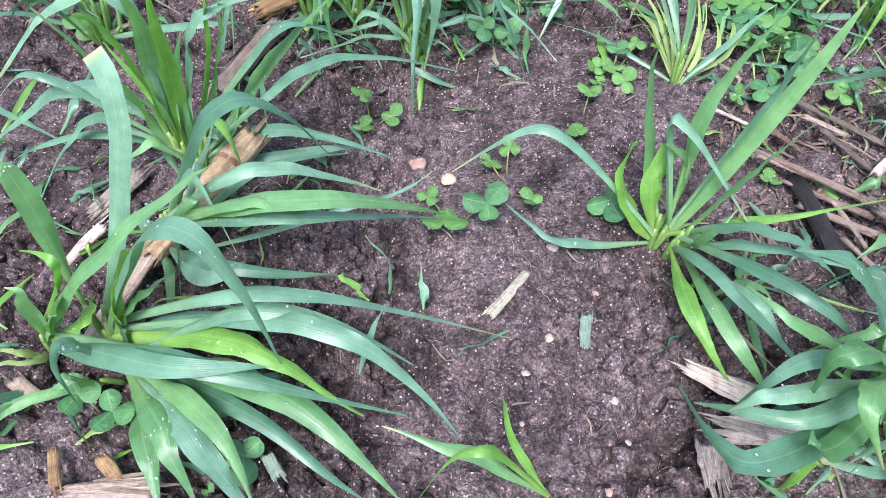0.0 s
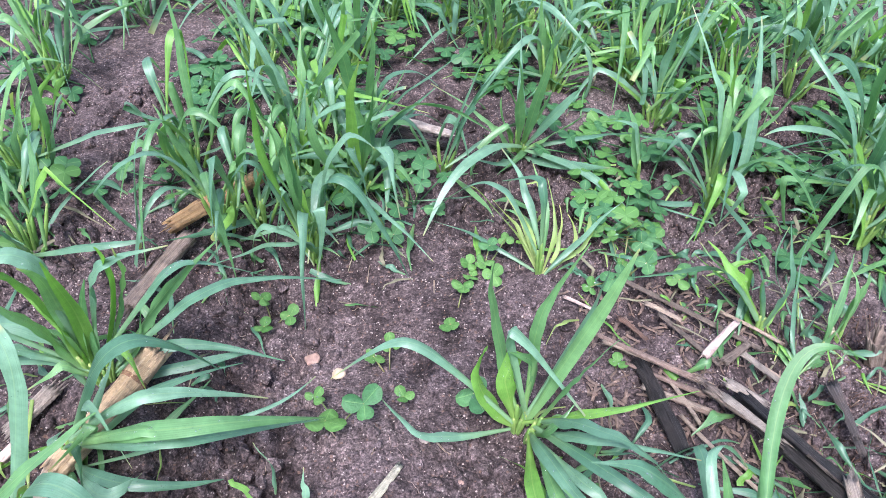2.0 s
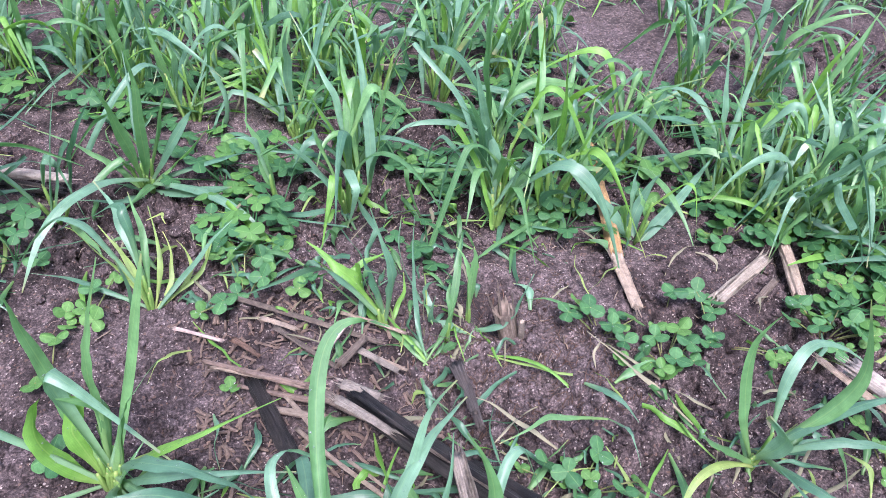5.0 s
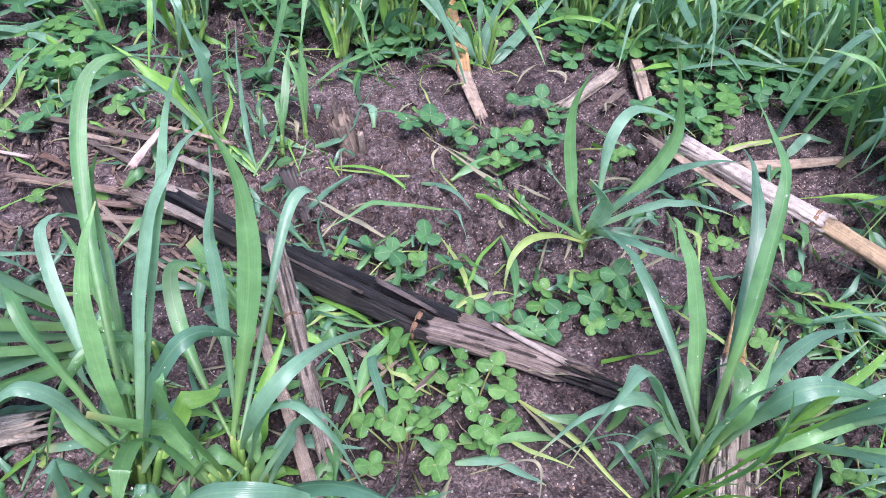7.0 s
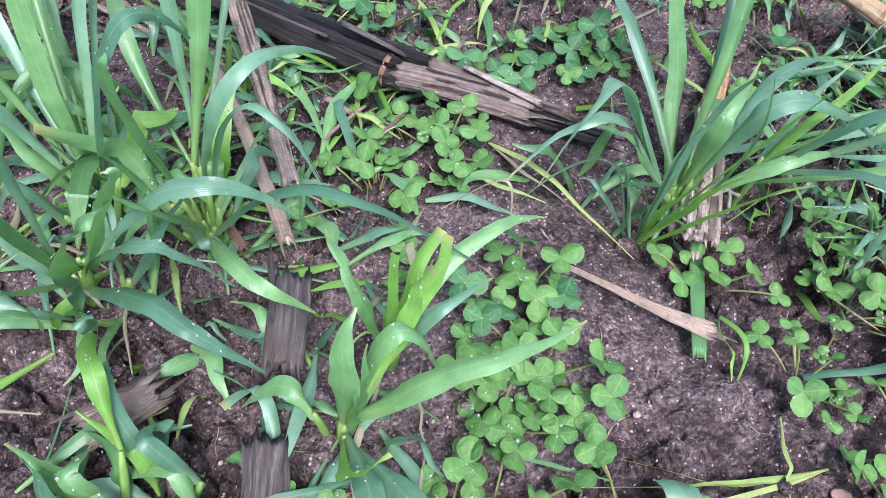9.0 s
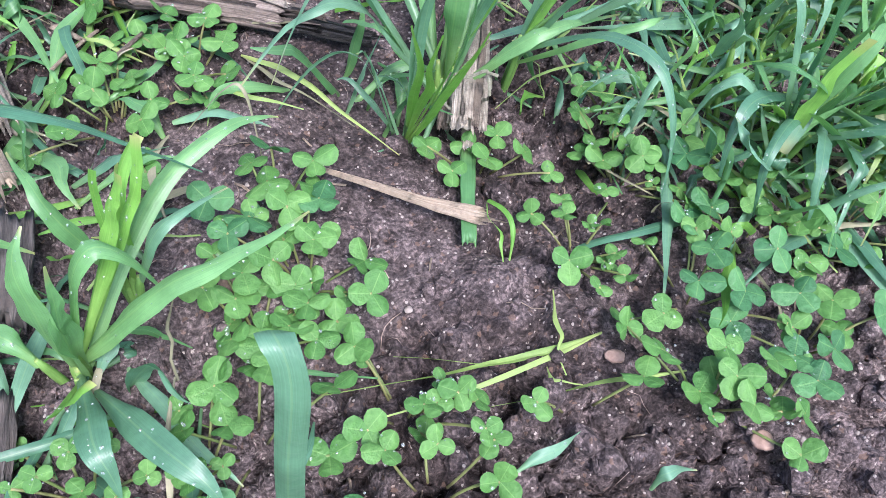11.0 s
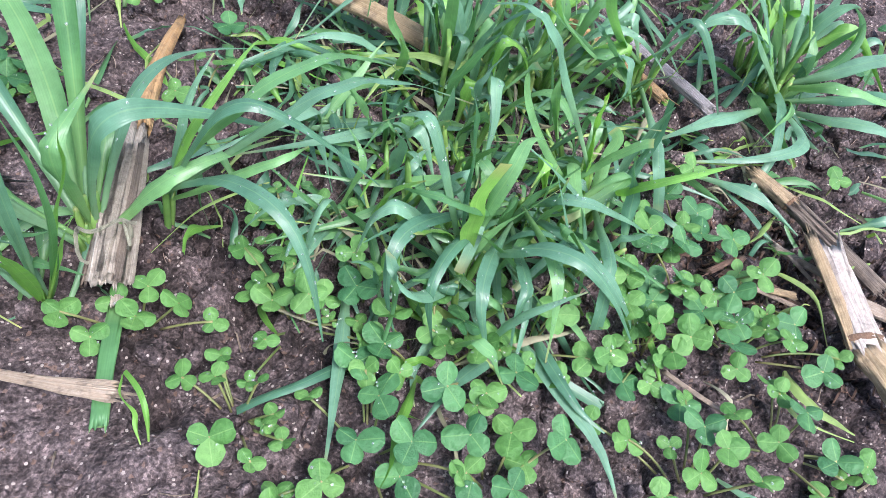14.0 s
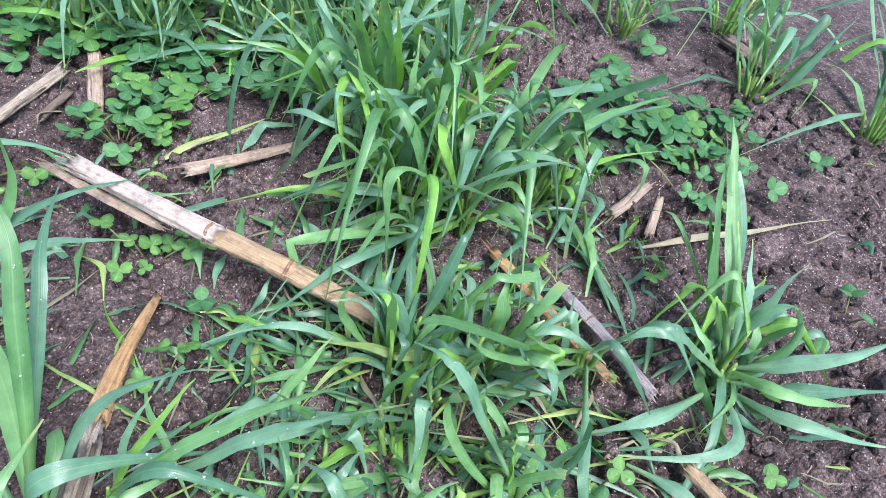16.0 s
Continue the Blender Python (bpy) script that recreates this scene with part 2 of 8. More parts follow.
# ---- the ground ----
HILLS = [  # x, y, radius, height: hollows and low mounds
    (0.00, 0.44, 0.07, -0.026), (0.22, 0.47, 0.06, 0.012), (0.33, 0.43, 0.08, 0.016), (0.45, 0.38, 0.05, -0.014),
    (0.51, 0.03, 0.035, -0.010), (0.53, -0.02, 0.05, -0.008), (0.07, 0.48, 0.08, 0.006), (0.12, 0.72, 0.06, -0.015),
    (0.50, 0.27, 0.05, 0.010), (0.46, -0.06, 0.05, 0.004), (0.60, -0.22, 0.05, -0.004), (0.05, 0.30, 0.09, 0.004),
    (-0.14, 0.36, 0.06, 0.016), (0.86, -0.10, 0.06, 0.006), (0.29, 0.13, 0.10, -0.004), (0.27, 0.385, 0.045, 0.010),
    (0.488, -0.047, 0.008, -0.022), (0.452, 0.405, 0.018, -0.018), (0.768, -0.175, 0.018, -0.020), (0.76, -0.24, 0.014, -0.018), (0.07, 0.39, 0.012, -0.010), (-0.03, 0.40, 0.016, -0.014),
]


def rise(x, y):
    """The ground's height without its clods."""
    h = 0.004 * noise.noise((x * 5.5, y * 5.5, 3.1)) + 0.004 * noise.noise((x * 14, y * 14, 8.0))
    for a, b, r, k in HILLS:
        d = ((x - a) ** 2 + (y - b) ** 2) / (r * r)
        if d < 6:
            h += k * math.exp(-d)
    return h


CRACKS = [((0.547, -0.187), (0.559, -0.204), 0.0022), ((0.559, -0.204), (0.579, -0.219), 0.0036), ((0.579, -0.219), (0.565, -0.233), 0.0026), ((0.565, -0.233), (0.544, -0.245), 0.0026), ((0.557, -0.238), (0.565, -0.255), 0.0020)]


def relief(x, y):
    """Height with crumbs, clods and cracks."""
    h = rise(x, y)
    beyond = max(0.0, -0.36 - x, x - 1.22, -0.34 - y, y - 0.70)
    if beyond > 0.12:
        return h
    rough = 0.30 + 1.5 * max(0.0, min(1.0, 0.5 + 1.4 * noise.noise((x * 6.0 + 4, y * 6.0, 1.0))))
    rough *= 1 - beyond / 0.12
    wx, wy = x + 0.006 * noise.noise((x * 60, y * 60, 1)), y + 0.006 * noise.noise((x * 60, y * 60, 7))
    v1, v2 = noise.voronoi((wx * 46, wy * 46, 0.5))[0], noise.voronoi((wx * 118, wy * 118, 7.5))[0]
    loose = max(0.0, min(1.0, rough - 0.75))
    h -= 0.0008 * rough
    h += rough * (0.0065 * noise.noise((x * 30, y * 30, 0.3)) + 0.0055 * (0.42 - v1[0]) + 0.0050 * (0.40 - v2[0]) + 0.0016 * noise.noise((x * 300, y * 300, 2.0)))
    h -= loose * (0.0130 * max(0.0, 1 - (v1[1] - v1[0]) / 0.20) + 0.0060 * max(0.0, 1 - (v2[1] - v2[0]) / 0.30))
    crease = abs(noise.noise((x * 34 + 5, y * 34, 4.0)) + 0.25 * noise.noise((x * 110, y * 110, 5.0)))
    if crease < 0.14:
        h -= rough * 0.0100 * (1 - crease / 0.14) * max(0.0, 0.5 + 1.6 * noise.noise((x * 11, y * 11, 6.0)))
    for (ax, ay), (bx, by), w in CRACKS:
        dx, dy = bx - ax, by - ay
        s = max(0.0, min(1.0, ((x - ax) * dx + (y - ay) * dy) / (dx * dx + dy * dy)))
        wob = 0.004 * noise.noise((x * 90, y * 90, 9.0))
        d = math.hypot(x - ax - s * dx + wob, y - ay - s * dy + wob)
        if d < w * 2:
            h -= 0.020 * (1 - (d / (w * 2)) ** 2)
    return h


def axis(a, b, step, far):
    vals, d, x = [], step, b
    mid = list(np.arange(a, b + step / 2, step))
    while x < far:
        d *= 1.35
        x += d
        vals.append(x)
    return [a - (v - b) for v in reversed(vals)] + mid + vals


def build_ground():
    xs, ys = axis(-0.36, 1.22, 0.0026, 400.0), axis(-0.34, 0.70, 0.0026, 400.0)
    pts = [(x, y, relief(x, y) if -3 < x < 4 and -3 < y < 4 else 0.0) for y in ys for x in xs]
    n = len(xs)
    faces = [(j * n + i, j * n + i + 1, j * n + n + i + 1, j * n + n + i) for j in range(len(ys) - 1) for i in range(n - 1)]
    me = bpy.data.meshes.new("ground")
    me.from_pydata(pts, [], faces)
    me.shade_smooth()
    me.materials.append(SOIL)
    return tagged(new("ground", me), "damp dark brown crumbly field soil with small clods", "soil", kind="structure")


build_ground()


# ---- building helpers ----
def part(name, bm, material, parent=None, label="", smooth=True):
    me = bpy.data.meshes.new(name)
    bm.to_mesh(me)
    bm.free()
    if smooth:
        me.shade_smooth()
    me.materials.append(material)
    ob = new(name, me)
    ob.parent = parent
    return tagged(ob, label)


def empty(name, x, y, z, label, category, group=""):
    ob = new(name)
    ob.empty_display_size = 0.02
    ob.location = (x, y, z)
    return tagged(ob, label, category, group)


def strip(bm, pts, sides, widths, fold, cols=5, slot=0, ripple=0.0, phase=0.0):
    """A leaf sheet along pts; sides: unit vectors across; fold: how far it is folded along its middle (0 flat to 1 closed)."""
    uvl = bm.loops.layers.uv.verify()
    rows, n = [], len(pts)
    for i, (p, s, w, f) in enumerate(zip(pts, sides, widths, fold)):
        d = (pts[min(i + 1, n - 1)] - pts[max(i - 1, 0)]).normalized()
        up = s.cross(d).normalized()
        row = []
        for j in range(cols):
            a = 2.0 * j / (cols - 1) - 1.0
            ang = f * 1.35 * abs(a)
            wave = ripple * a * abs(a) * math.sin(i * 1.3 + phase + 1.7 * a)
            row.append(bm.verts.new(p + s * (a * w / 2 * math.cos(ang)) + up * (abs(a) * w / 2 * math.sin(ang) + wave)))
        rows.append(row)
    for i in range(n - 1):
        for j in range(cols - 1):
            face = bm.faces.new((rows[i][j], rows[i][j + 1], rows[i + 1][j + 1], rows[i + 1][j]))
            face.material_index, face.smooth = slot, True
            for lp, (jj, ii) in zip(face.loops, ((j, i), (j + 1, i), (j + 1, i + 1), (j, i + 1))):
                lp[uvl].uv = (jj / (cols - 1), ii / (n - 1))
    return rows


DOME = [(0.0, 0.0, 1.0)] + [(math.cos(k * math.tau / 7) * r, math.sin(k * math.tau / 7) * r, z) for r, z in ((0.62, 0.78), (0.97, 0.22)) for k in range(7)]


def drop_on(bm, at, normal, r):
    q = normal.to_track_quat("Z", "Y")
    vs = [bm.verts.new(at + q @ Vector((x * r, y * r, z * r * 0.8))) for x, y, z in DOME]
    for k in range(7):
        a, b = 1 + k, 1 + (k + 1) % 7
        bm.faces.new((vs[0], vs[a], vs[b]))
        bm.faces.new((vs[a], vs[a + 7], vs[b + 7], vs[b]))


RNG = random.Random(11)


def leaf_blade(az, reach, tip, along, ctrl, side, width, twist=0.0, cut=False, root=(0, 0, 0), seg=16, bm=None, slot=0, kink=False):
    """One grass leaf in centimetres: a bowed strip that leaves its base, rises to a shoulder and hangs over to its tip."""
    a = radians(az)
    fx, fy = Vector((math.cos(a), math.sin(a), 0)), Vector((-math.sin(a), math.cos(a), 0))
    p0 = Vector(root)
    p1 = p0 + (fx * along + fy * side + Vector((0, 0, ctrl))) * 0.01
    p2 = p0 + (fx * reach + Vector((0, 0, tip))) * 0.01
    bm = bm or bmesh.new()
    pts, sides, widths, fold = [], [], [], []
    wav, ph = RNG.uniform(0.0, 0.0026), RNG.uniform(0, 6.28)
    stiff = RNG.choice((0.9, 1.4, 2.2, 3.2))  # straight on both sides of the shoulder where high
    p1 = ((p0 + p1 * 2 + p2) * (0.5 + 0.5 * stiff) - p0 * 1.0 - p2 * 1.0) / (2 * stiff) if stiff > 1 else p1
    for i in range(seg + 1):
        s = i / seg
        a, b, c = (1 - s) ** 2, 2 * s * (1 - s) * stiff, s * s
        pts.append((p0 * a + p1 * b + p2 * c) / (a + b + c) + fy * (wav * math.sin(s * 9 + ph) * s))
    if kink:
        k = int(seg * RNG.uniform(0.4, 0.78))
        turn = Matrix.Rotation(radians(RNG.uniform(25, 95)), 3, fy) @ Matrix.Rotation(radians(RNG.uniform(-30, 30)), 3, "Z")
        for i in range(k + 1, seg + 1):
            pts[i] = pts[k] + turn @ (pts[i] - pts[k])
            pts[i].z = max(pts[i].z, 0.004)
    for i in range(seg + 1):
        s = i / seg
        d = (pts[min(i + 1, seg)] - pts[max(i - 1, 0)]).normalized()
        flat = fy - d * fy.dot(d)
        flat.normalize()
        tw = radians(twist) * s
        sides.append((flat * math.cos(tw) + d.cross(flat) * math.sin(tw)).normalized())
        prof = min(1.0, 0.55 + 1.8 * s)
        if not cut:
            prof *= 1.0 - max(0.0, (s - 0.40) / 0.60) ** 1.6 * 0.94
        else:
            prof *= 1.0 - 0.25 * s
        widths.append(max(0.0008, width * 0.0112 * prof))
        fold.append(max(0.16, 0.85 - 2.2 * s) + 0.16 * math.sin(s * 7 + ph))
    strip(bm, pts, sides, widths, fold, 5, slot, width * 0.0011 * RNG.random(), ph)
    return bm, pts, sides, widths


def wheat(x, y, label):
    """The foot of a young wheat plant; leaves() hangs its leaves on it."""
    return empty("wheat_plant", x, y, rise(x, y) - 0.003, label, "wheat plant", "young wheat plants")


def loose_shoot(x, y, label):
    return empty("wheat_shoot", x, y, rise(x, y) + 0.002, label, "wheat shoot", "loose shoots and leaves")


def leaves(plant, blades, drops=0, spread=0.005, seg=16, kinks=0.0, calm=False):
    """One mesh a leaf under its plant, and the drops that lie on them."""
    wet = bmesh.new()
    sheaths = plant.name.startswith("wheat_plant")
    for b in blades:
        az, reach, tip, along, ctrl, side, width, tint = b[:8]
        cut = len(b) > 8
        twist = RNG.uniform(-40, 40) if RNG.random() < 0.5 else RNG.uniform(-130, 130)
        if calm:
            twist = RNG.uniform(-38, 38)
        off = (RNG.uniform(-spread, spread), RNG.uniform(-spread, spread), 0)
        if sheaths and ctrl > 3.5 and width > 0.5:
            lift = min(0.035 if kinks == 0 else 0.06, ctrl * RNG.uniform(0.001, 0.0035 if kinks == 0 else 0.006))
            a = radians(az)
            off = (off[0] + math.cos(a) * lift * 0.15, off[1] + math.sin(a) * lift * 0.15, lift)
            tip, ctrl = tip - lift * 100, ctrl - lift * 50
            stem = bmesh.new()
            foot = Vector((off[0] * 0.4, off[1] * 0.4, -0.003))
            top = Vector(off) + Vector((math.cos(a) * 0.001, math.sin(a) * 0.001, 0.004))
            r = 0.0011 + 0.0009 * width * RNG.uniform(0.7, 1.1)
            tube(stem, [foot.lerp(top, k / 5) for k in range(6)], [r * v for v in (0.85, 1.0, 1.05, 1.05, 0.95, 0.55)], 7)
            part("sheath", stem, SHEATH, plant)
        bm, pts, sides, widths = leaf_blade(az, reach, tip, along, ctrl, side, width, twist, cut, off, seg, None, 0, RNG.random() < kinks)
        part("leaf", bm, GREEN[tint], plant)
        for _ in range(int(drops * RNG.uniform(1.0, 5.0))):
            i = RNG.randint(3, len(pts) - 3)
            s = RNG.uniform(-0.42, 0.42)
            d = (pts[i + 1] - pts[i]).normalized()
            nor = sides[i].cross(d)
            if nor.z < 0:
                nor = -nor
            if nor.z > 0.3:
                drop_on(wet, pts[i].lerp(pts[i + 1], RNG.random()) + sides[i] * (s * widths[i]) + nor * (abs(s) * widths[i] * 0.2), nor, 0.00022 + 0.00056 * RNG.random() ** 2.6)
    if wet.verts:
        tagged(part("dew", wet, WATER, plant, "clear water drops on the leaves"), kind="stuff")
    else:
        wet.free()
    return plant


def tuft(n, length, lean=None, wide=1.0):
    """Leaves for a plant that stands too far off to set them one by one."""
    out = []
    for k in range(n):
        az = RNG.uniform(0, 360) if lean is None else RNG.gauss(lean, 60)
        ln = length * RNG.uniform(0.6, 1.15)
        wd = round(RNG.uniform(0.8, 1.25) * wide, 2)
        tint = RNG.choice((0, 0, 0, 0, 1, 1, 1, 1, 2))
        cut = (1,) if RNG.random() < 0.16 else ()
        kind = RNG.random()
        if kind < 0.40:
            out.append((az, ln * RNG.uniform(0.12, 0.5), ln * RNG.uniform(0.6, 0.95), ln * RNG.uniform(0.03, 0.2), ln * RNG.uniform(0.35, 0.55), RNG.uniform(-1, 1), wd, tint) + cut)
        elif kind < 0.78:
            out.append((az, ln * RNG.uniform(0.35, 0.7), ln * RNG.uniform(0.0, 0.5), ln * RNG.uniform(0.08, 0.3), ln * RNG.uniform(0.55, 0.95), RNG.uniform(-2, 2), wd, tint) + cut)
        else:
            out.append((az, ln * RNG.uniform(0.6, 0.9), ln * RNG.uniform(0.02, 0.2), ln * RNG.uniform(0.3, 0.5), ln * RNG.uniform(0.15, 0.4), RNG.uniform(-3, 3), wd * 0.9, tint) + cut)
    return out


# ---- clover ----
def leaflet_mesh(seed):
    rng = random.Random(seed)
    bm = bmesh.new()
    n = 8
    prof = [0.12, 0.56, 0.86, 1.03, 1.10, 1.10, 1.00, 0.78, 0.40]
    cup, curl = rng.uniform(0.05, 0.28), rng.uniform(-0.16, 0.06)
    pts = [Vector((i / n, 0, curl * (i / n) ** 2)) for i in range(n + 1)]
    strip(bm, pts, [Vector((0, 1, 0))] * (n + 1), [0.92 * p * rng.uniform(0.97, 1.03) for p in prof], [cup] * (n + 1), 5)
    me = bpy.data.meshes.new("leaflet")
    bm.to_mesh(me)
    bm.free()
    me.shade_smooth()
    return me


LEAFLETS = []
for mat in CLOVER:
    for k in range(4):
        me = leaflet_mesh(k)
        me.materials.append(mat)
        LEAFLETS.append(me)


def clover_leaf(parent, base, top, size, turn, tilt, tilt_az, young=False):
    """A petiole with three leaflets at its top; sizes in metres, places relative to the plant."""
    bm = bmesh.new()
    mid = base.lerp(top, 0.5) + Vector((RNG.uniform(-0.3, 0.3), RNG.uniform(-0.3, 0.3), 0.4)) * (top - base).length * 0.3
    pts = [base * (1 - s) ** 2 + mid * 2 * s * (1 - s) + top * s * s for s in [i / 6 for i in range(7)]]
    tube(bm, pts, [0.0006] * 7, 5)
    pet = part("leaf_stalk", bm, PETIOLE, parent)
    lean = Matrix.Rotation(radians(tilt), 4, Vector((math.cos(radians(tilt_az)), math.sin(radians(tilt_az)), 0)))
    for k in range(3):
        ob = new("leaflet", LEAFLETS[(4 if young else 0) + RNG.randint(0, 3)])
        ob.parent = pet
        s = size * RNG.uniform(0.82, 1.12)
        ob.matrix_local = Matrix.Translation(top) @ lean @ Matrix.Rotation(radians(turn + 120 * k + RNG.uniform(-14, 14)), 4, "Z") @ Matrix.Rotation(radians(RNG.uniform(-28, 12)), 4, "Y") @ Matrix.Diagonal((s, s, s, 1))
    return pet


def tube(bm, pts, radii, n=10, lumps=0.0, seed=0.0, cap=True, flat=1.0, ridges=0.0):
    """A round rod along pts with UVs (U round, V along)."""
    uvl = bm.loops.layers.uv.verify()
    rings = []
    for i, (p, r) in enumerate(zip(pts, radii)):
        d = (pts[min(i + 1, len(pts) - 1)] - pts[max(i - 1, 0)]).normalized()
        a = d.cross(Vector((0, 0, 1)))
        a = a.normalized() if a.length > 1e-4 else Vector((1, 0, 0))
        b = a.cross(d)
        ring = []
        for k in range(n):
            g = math.tau * k / n
            q = r * (1 + lumps * noise.noise((math.cos(g) * 2.2 + seed, math.sin(g) * 2.2, i * 0.35 + seed)))
            if ridges:
                q += r * ridges * noise.noise((math.cos(g) * 5.5 + seed, math.sin(g) * 5.5, i * 0.06))
            ring.append(bm.verts.new(p + a * (q * math.cos(g)) + b * (q * flat * math.sin(g))))
        rings.append(ring)
    m = len(rings)
    for i in range(m - 1):
        for k in range(n):
            f = bm.faces.new((rings[i][k], rings[i][(k + 1) % n], rings[i + 1][(k + 1) % n], rings[i + 1][k]))
            for lp, (kk, ii) in zip(f.loops, ((k, i), (k + 1, i), (k + 1, i + 1), (k, i + 1))):
                lp[uvl].uv = (kk / n, ii / (m - 1))
    if cap:
        bm.faces.new(list(reversed(rings[0])))
        bm.faces.new(rings[-1])
    return rings


def clover(x, y, places, label, drops=3):
    """A clover plant: leaves on thin stalks from one crown."""
    z = rise(x, y)
    plant = empty("clover_plant", x, y, z, label, "clover", "clover plants")
    wet = bmesh.new()
    for east, north, high, size in places:
        px, py, s = east * 0.01, north * 0.01, size * 0.01
        g = rise(x + px, y + py) - z
        top = Vector((px, py, max(0.006, g + high * 0.01)))
        clover_leaf(plant, Vector((px * 0.3, py * 0.3, -0.002)), top, s, RNG.uniform(0, 120), RNG.uniform(2, 38), RNG.uniform(0, 360), size < 1.0 or RNG.random() < 0.15)
        for _ in range(RNG.randint(0, drops * 2)):
            q, rr = RNG.uniform(0, math.tau), RNG.uniform(0.2, 0.75) * s
            drop_on(wet, top + Vector((math.cos(q) * rr, math.sin(q) * rr, 0.0010)), Vector((0, 0, 1)), 0.0003 + 0.0006 * RNG.random() ** 2)
    if wet.verts:
        tagged(part("dew", wet, WATER, plant, "clear water drops on the leaflets"), kind="stuff")
    else:
        wet.free()
    return plant


def clover_patch(n, spread, size):
    """Places of n leaves, kept apart, within a round patch (centimetres)."""
    placed = []
    for k in range(n):
        for _ in range(14):
            a, r = RNG.uniform(0, math.tau), spread * math.sqrt(RNG.random())
            px, py = r * math.cos(a), r * math.sin(a)
            if all(math.hypot(px - q[0], py - q[1]) > size * 1.3 for q in placed):
                break
        placed.append((px, py, RNG.uniform(0.8, 2.6), size * RNG.uniform(0.75, 1.15)))
    return placed


# ---- stalks and straw ----
def bent(p0, p1, sag=0.0, side=0.0, n=14):
    p0, p1 = Vector(p0), Vector(p1)
    across = (p1 - p0).cross(Vector((0, 0, 1))).normalized()
    return [p0.lerp(p1, i / n) + (across * side + Vector((0, 0, sag))) * (4 * (i / n) * (1 - i / n)) for i in range(n + 1)]


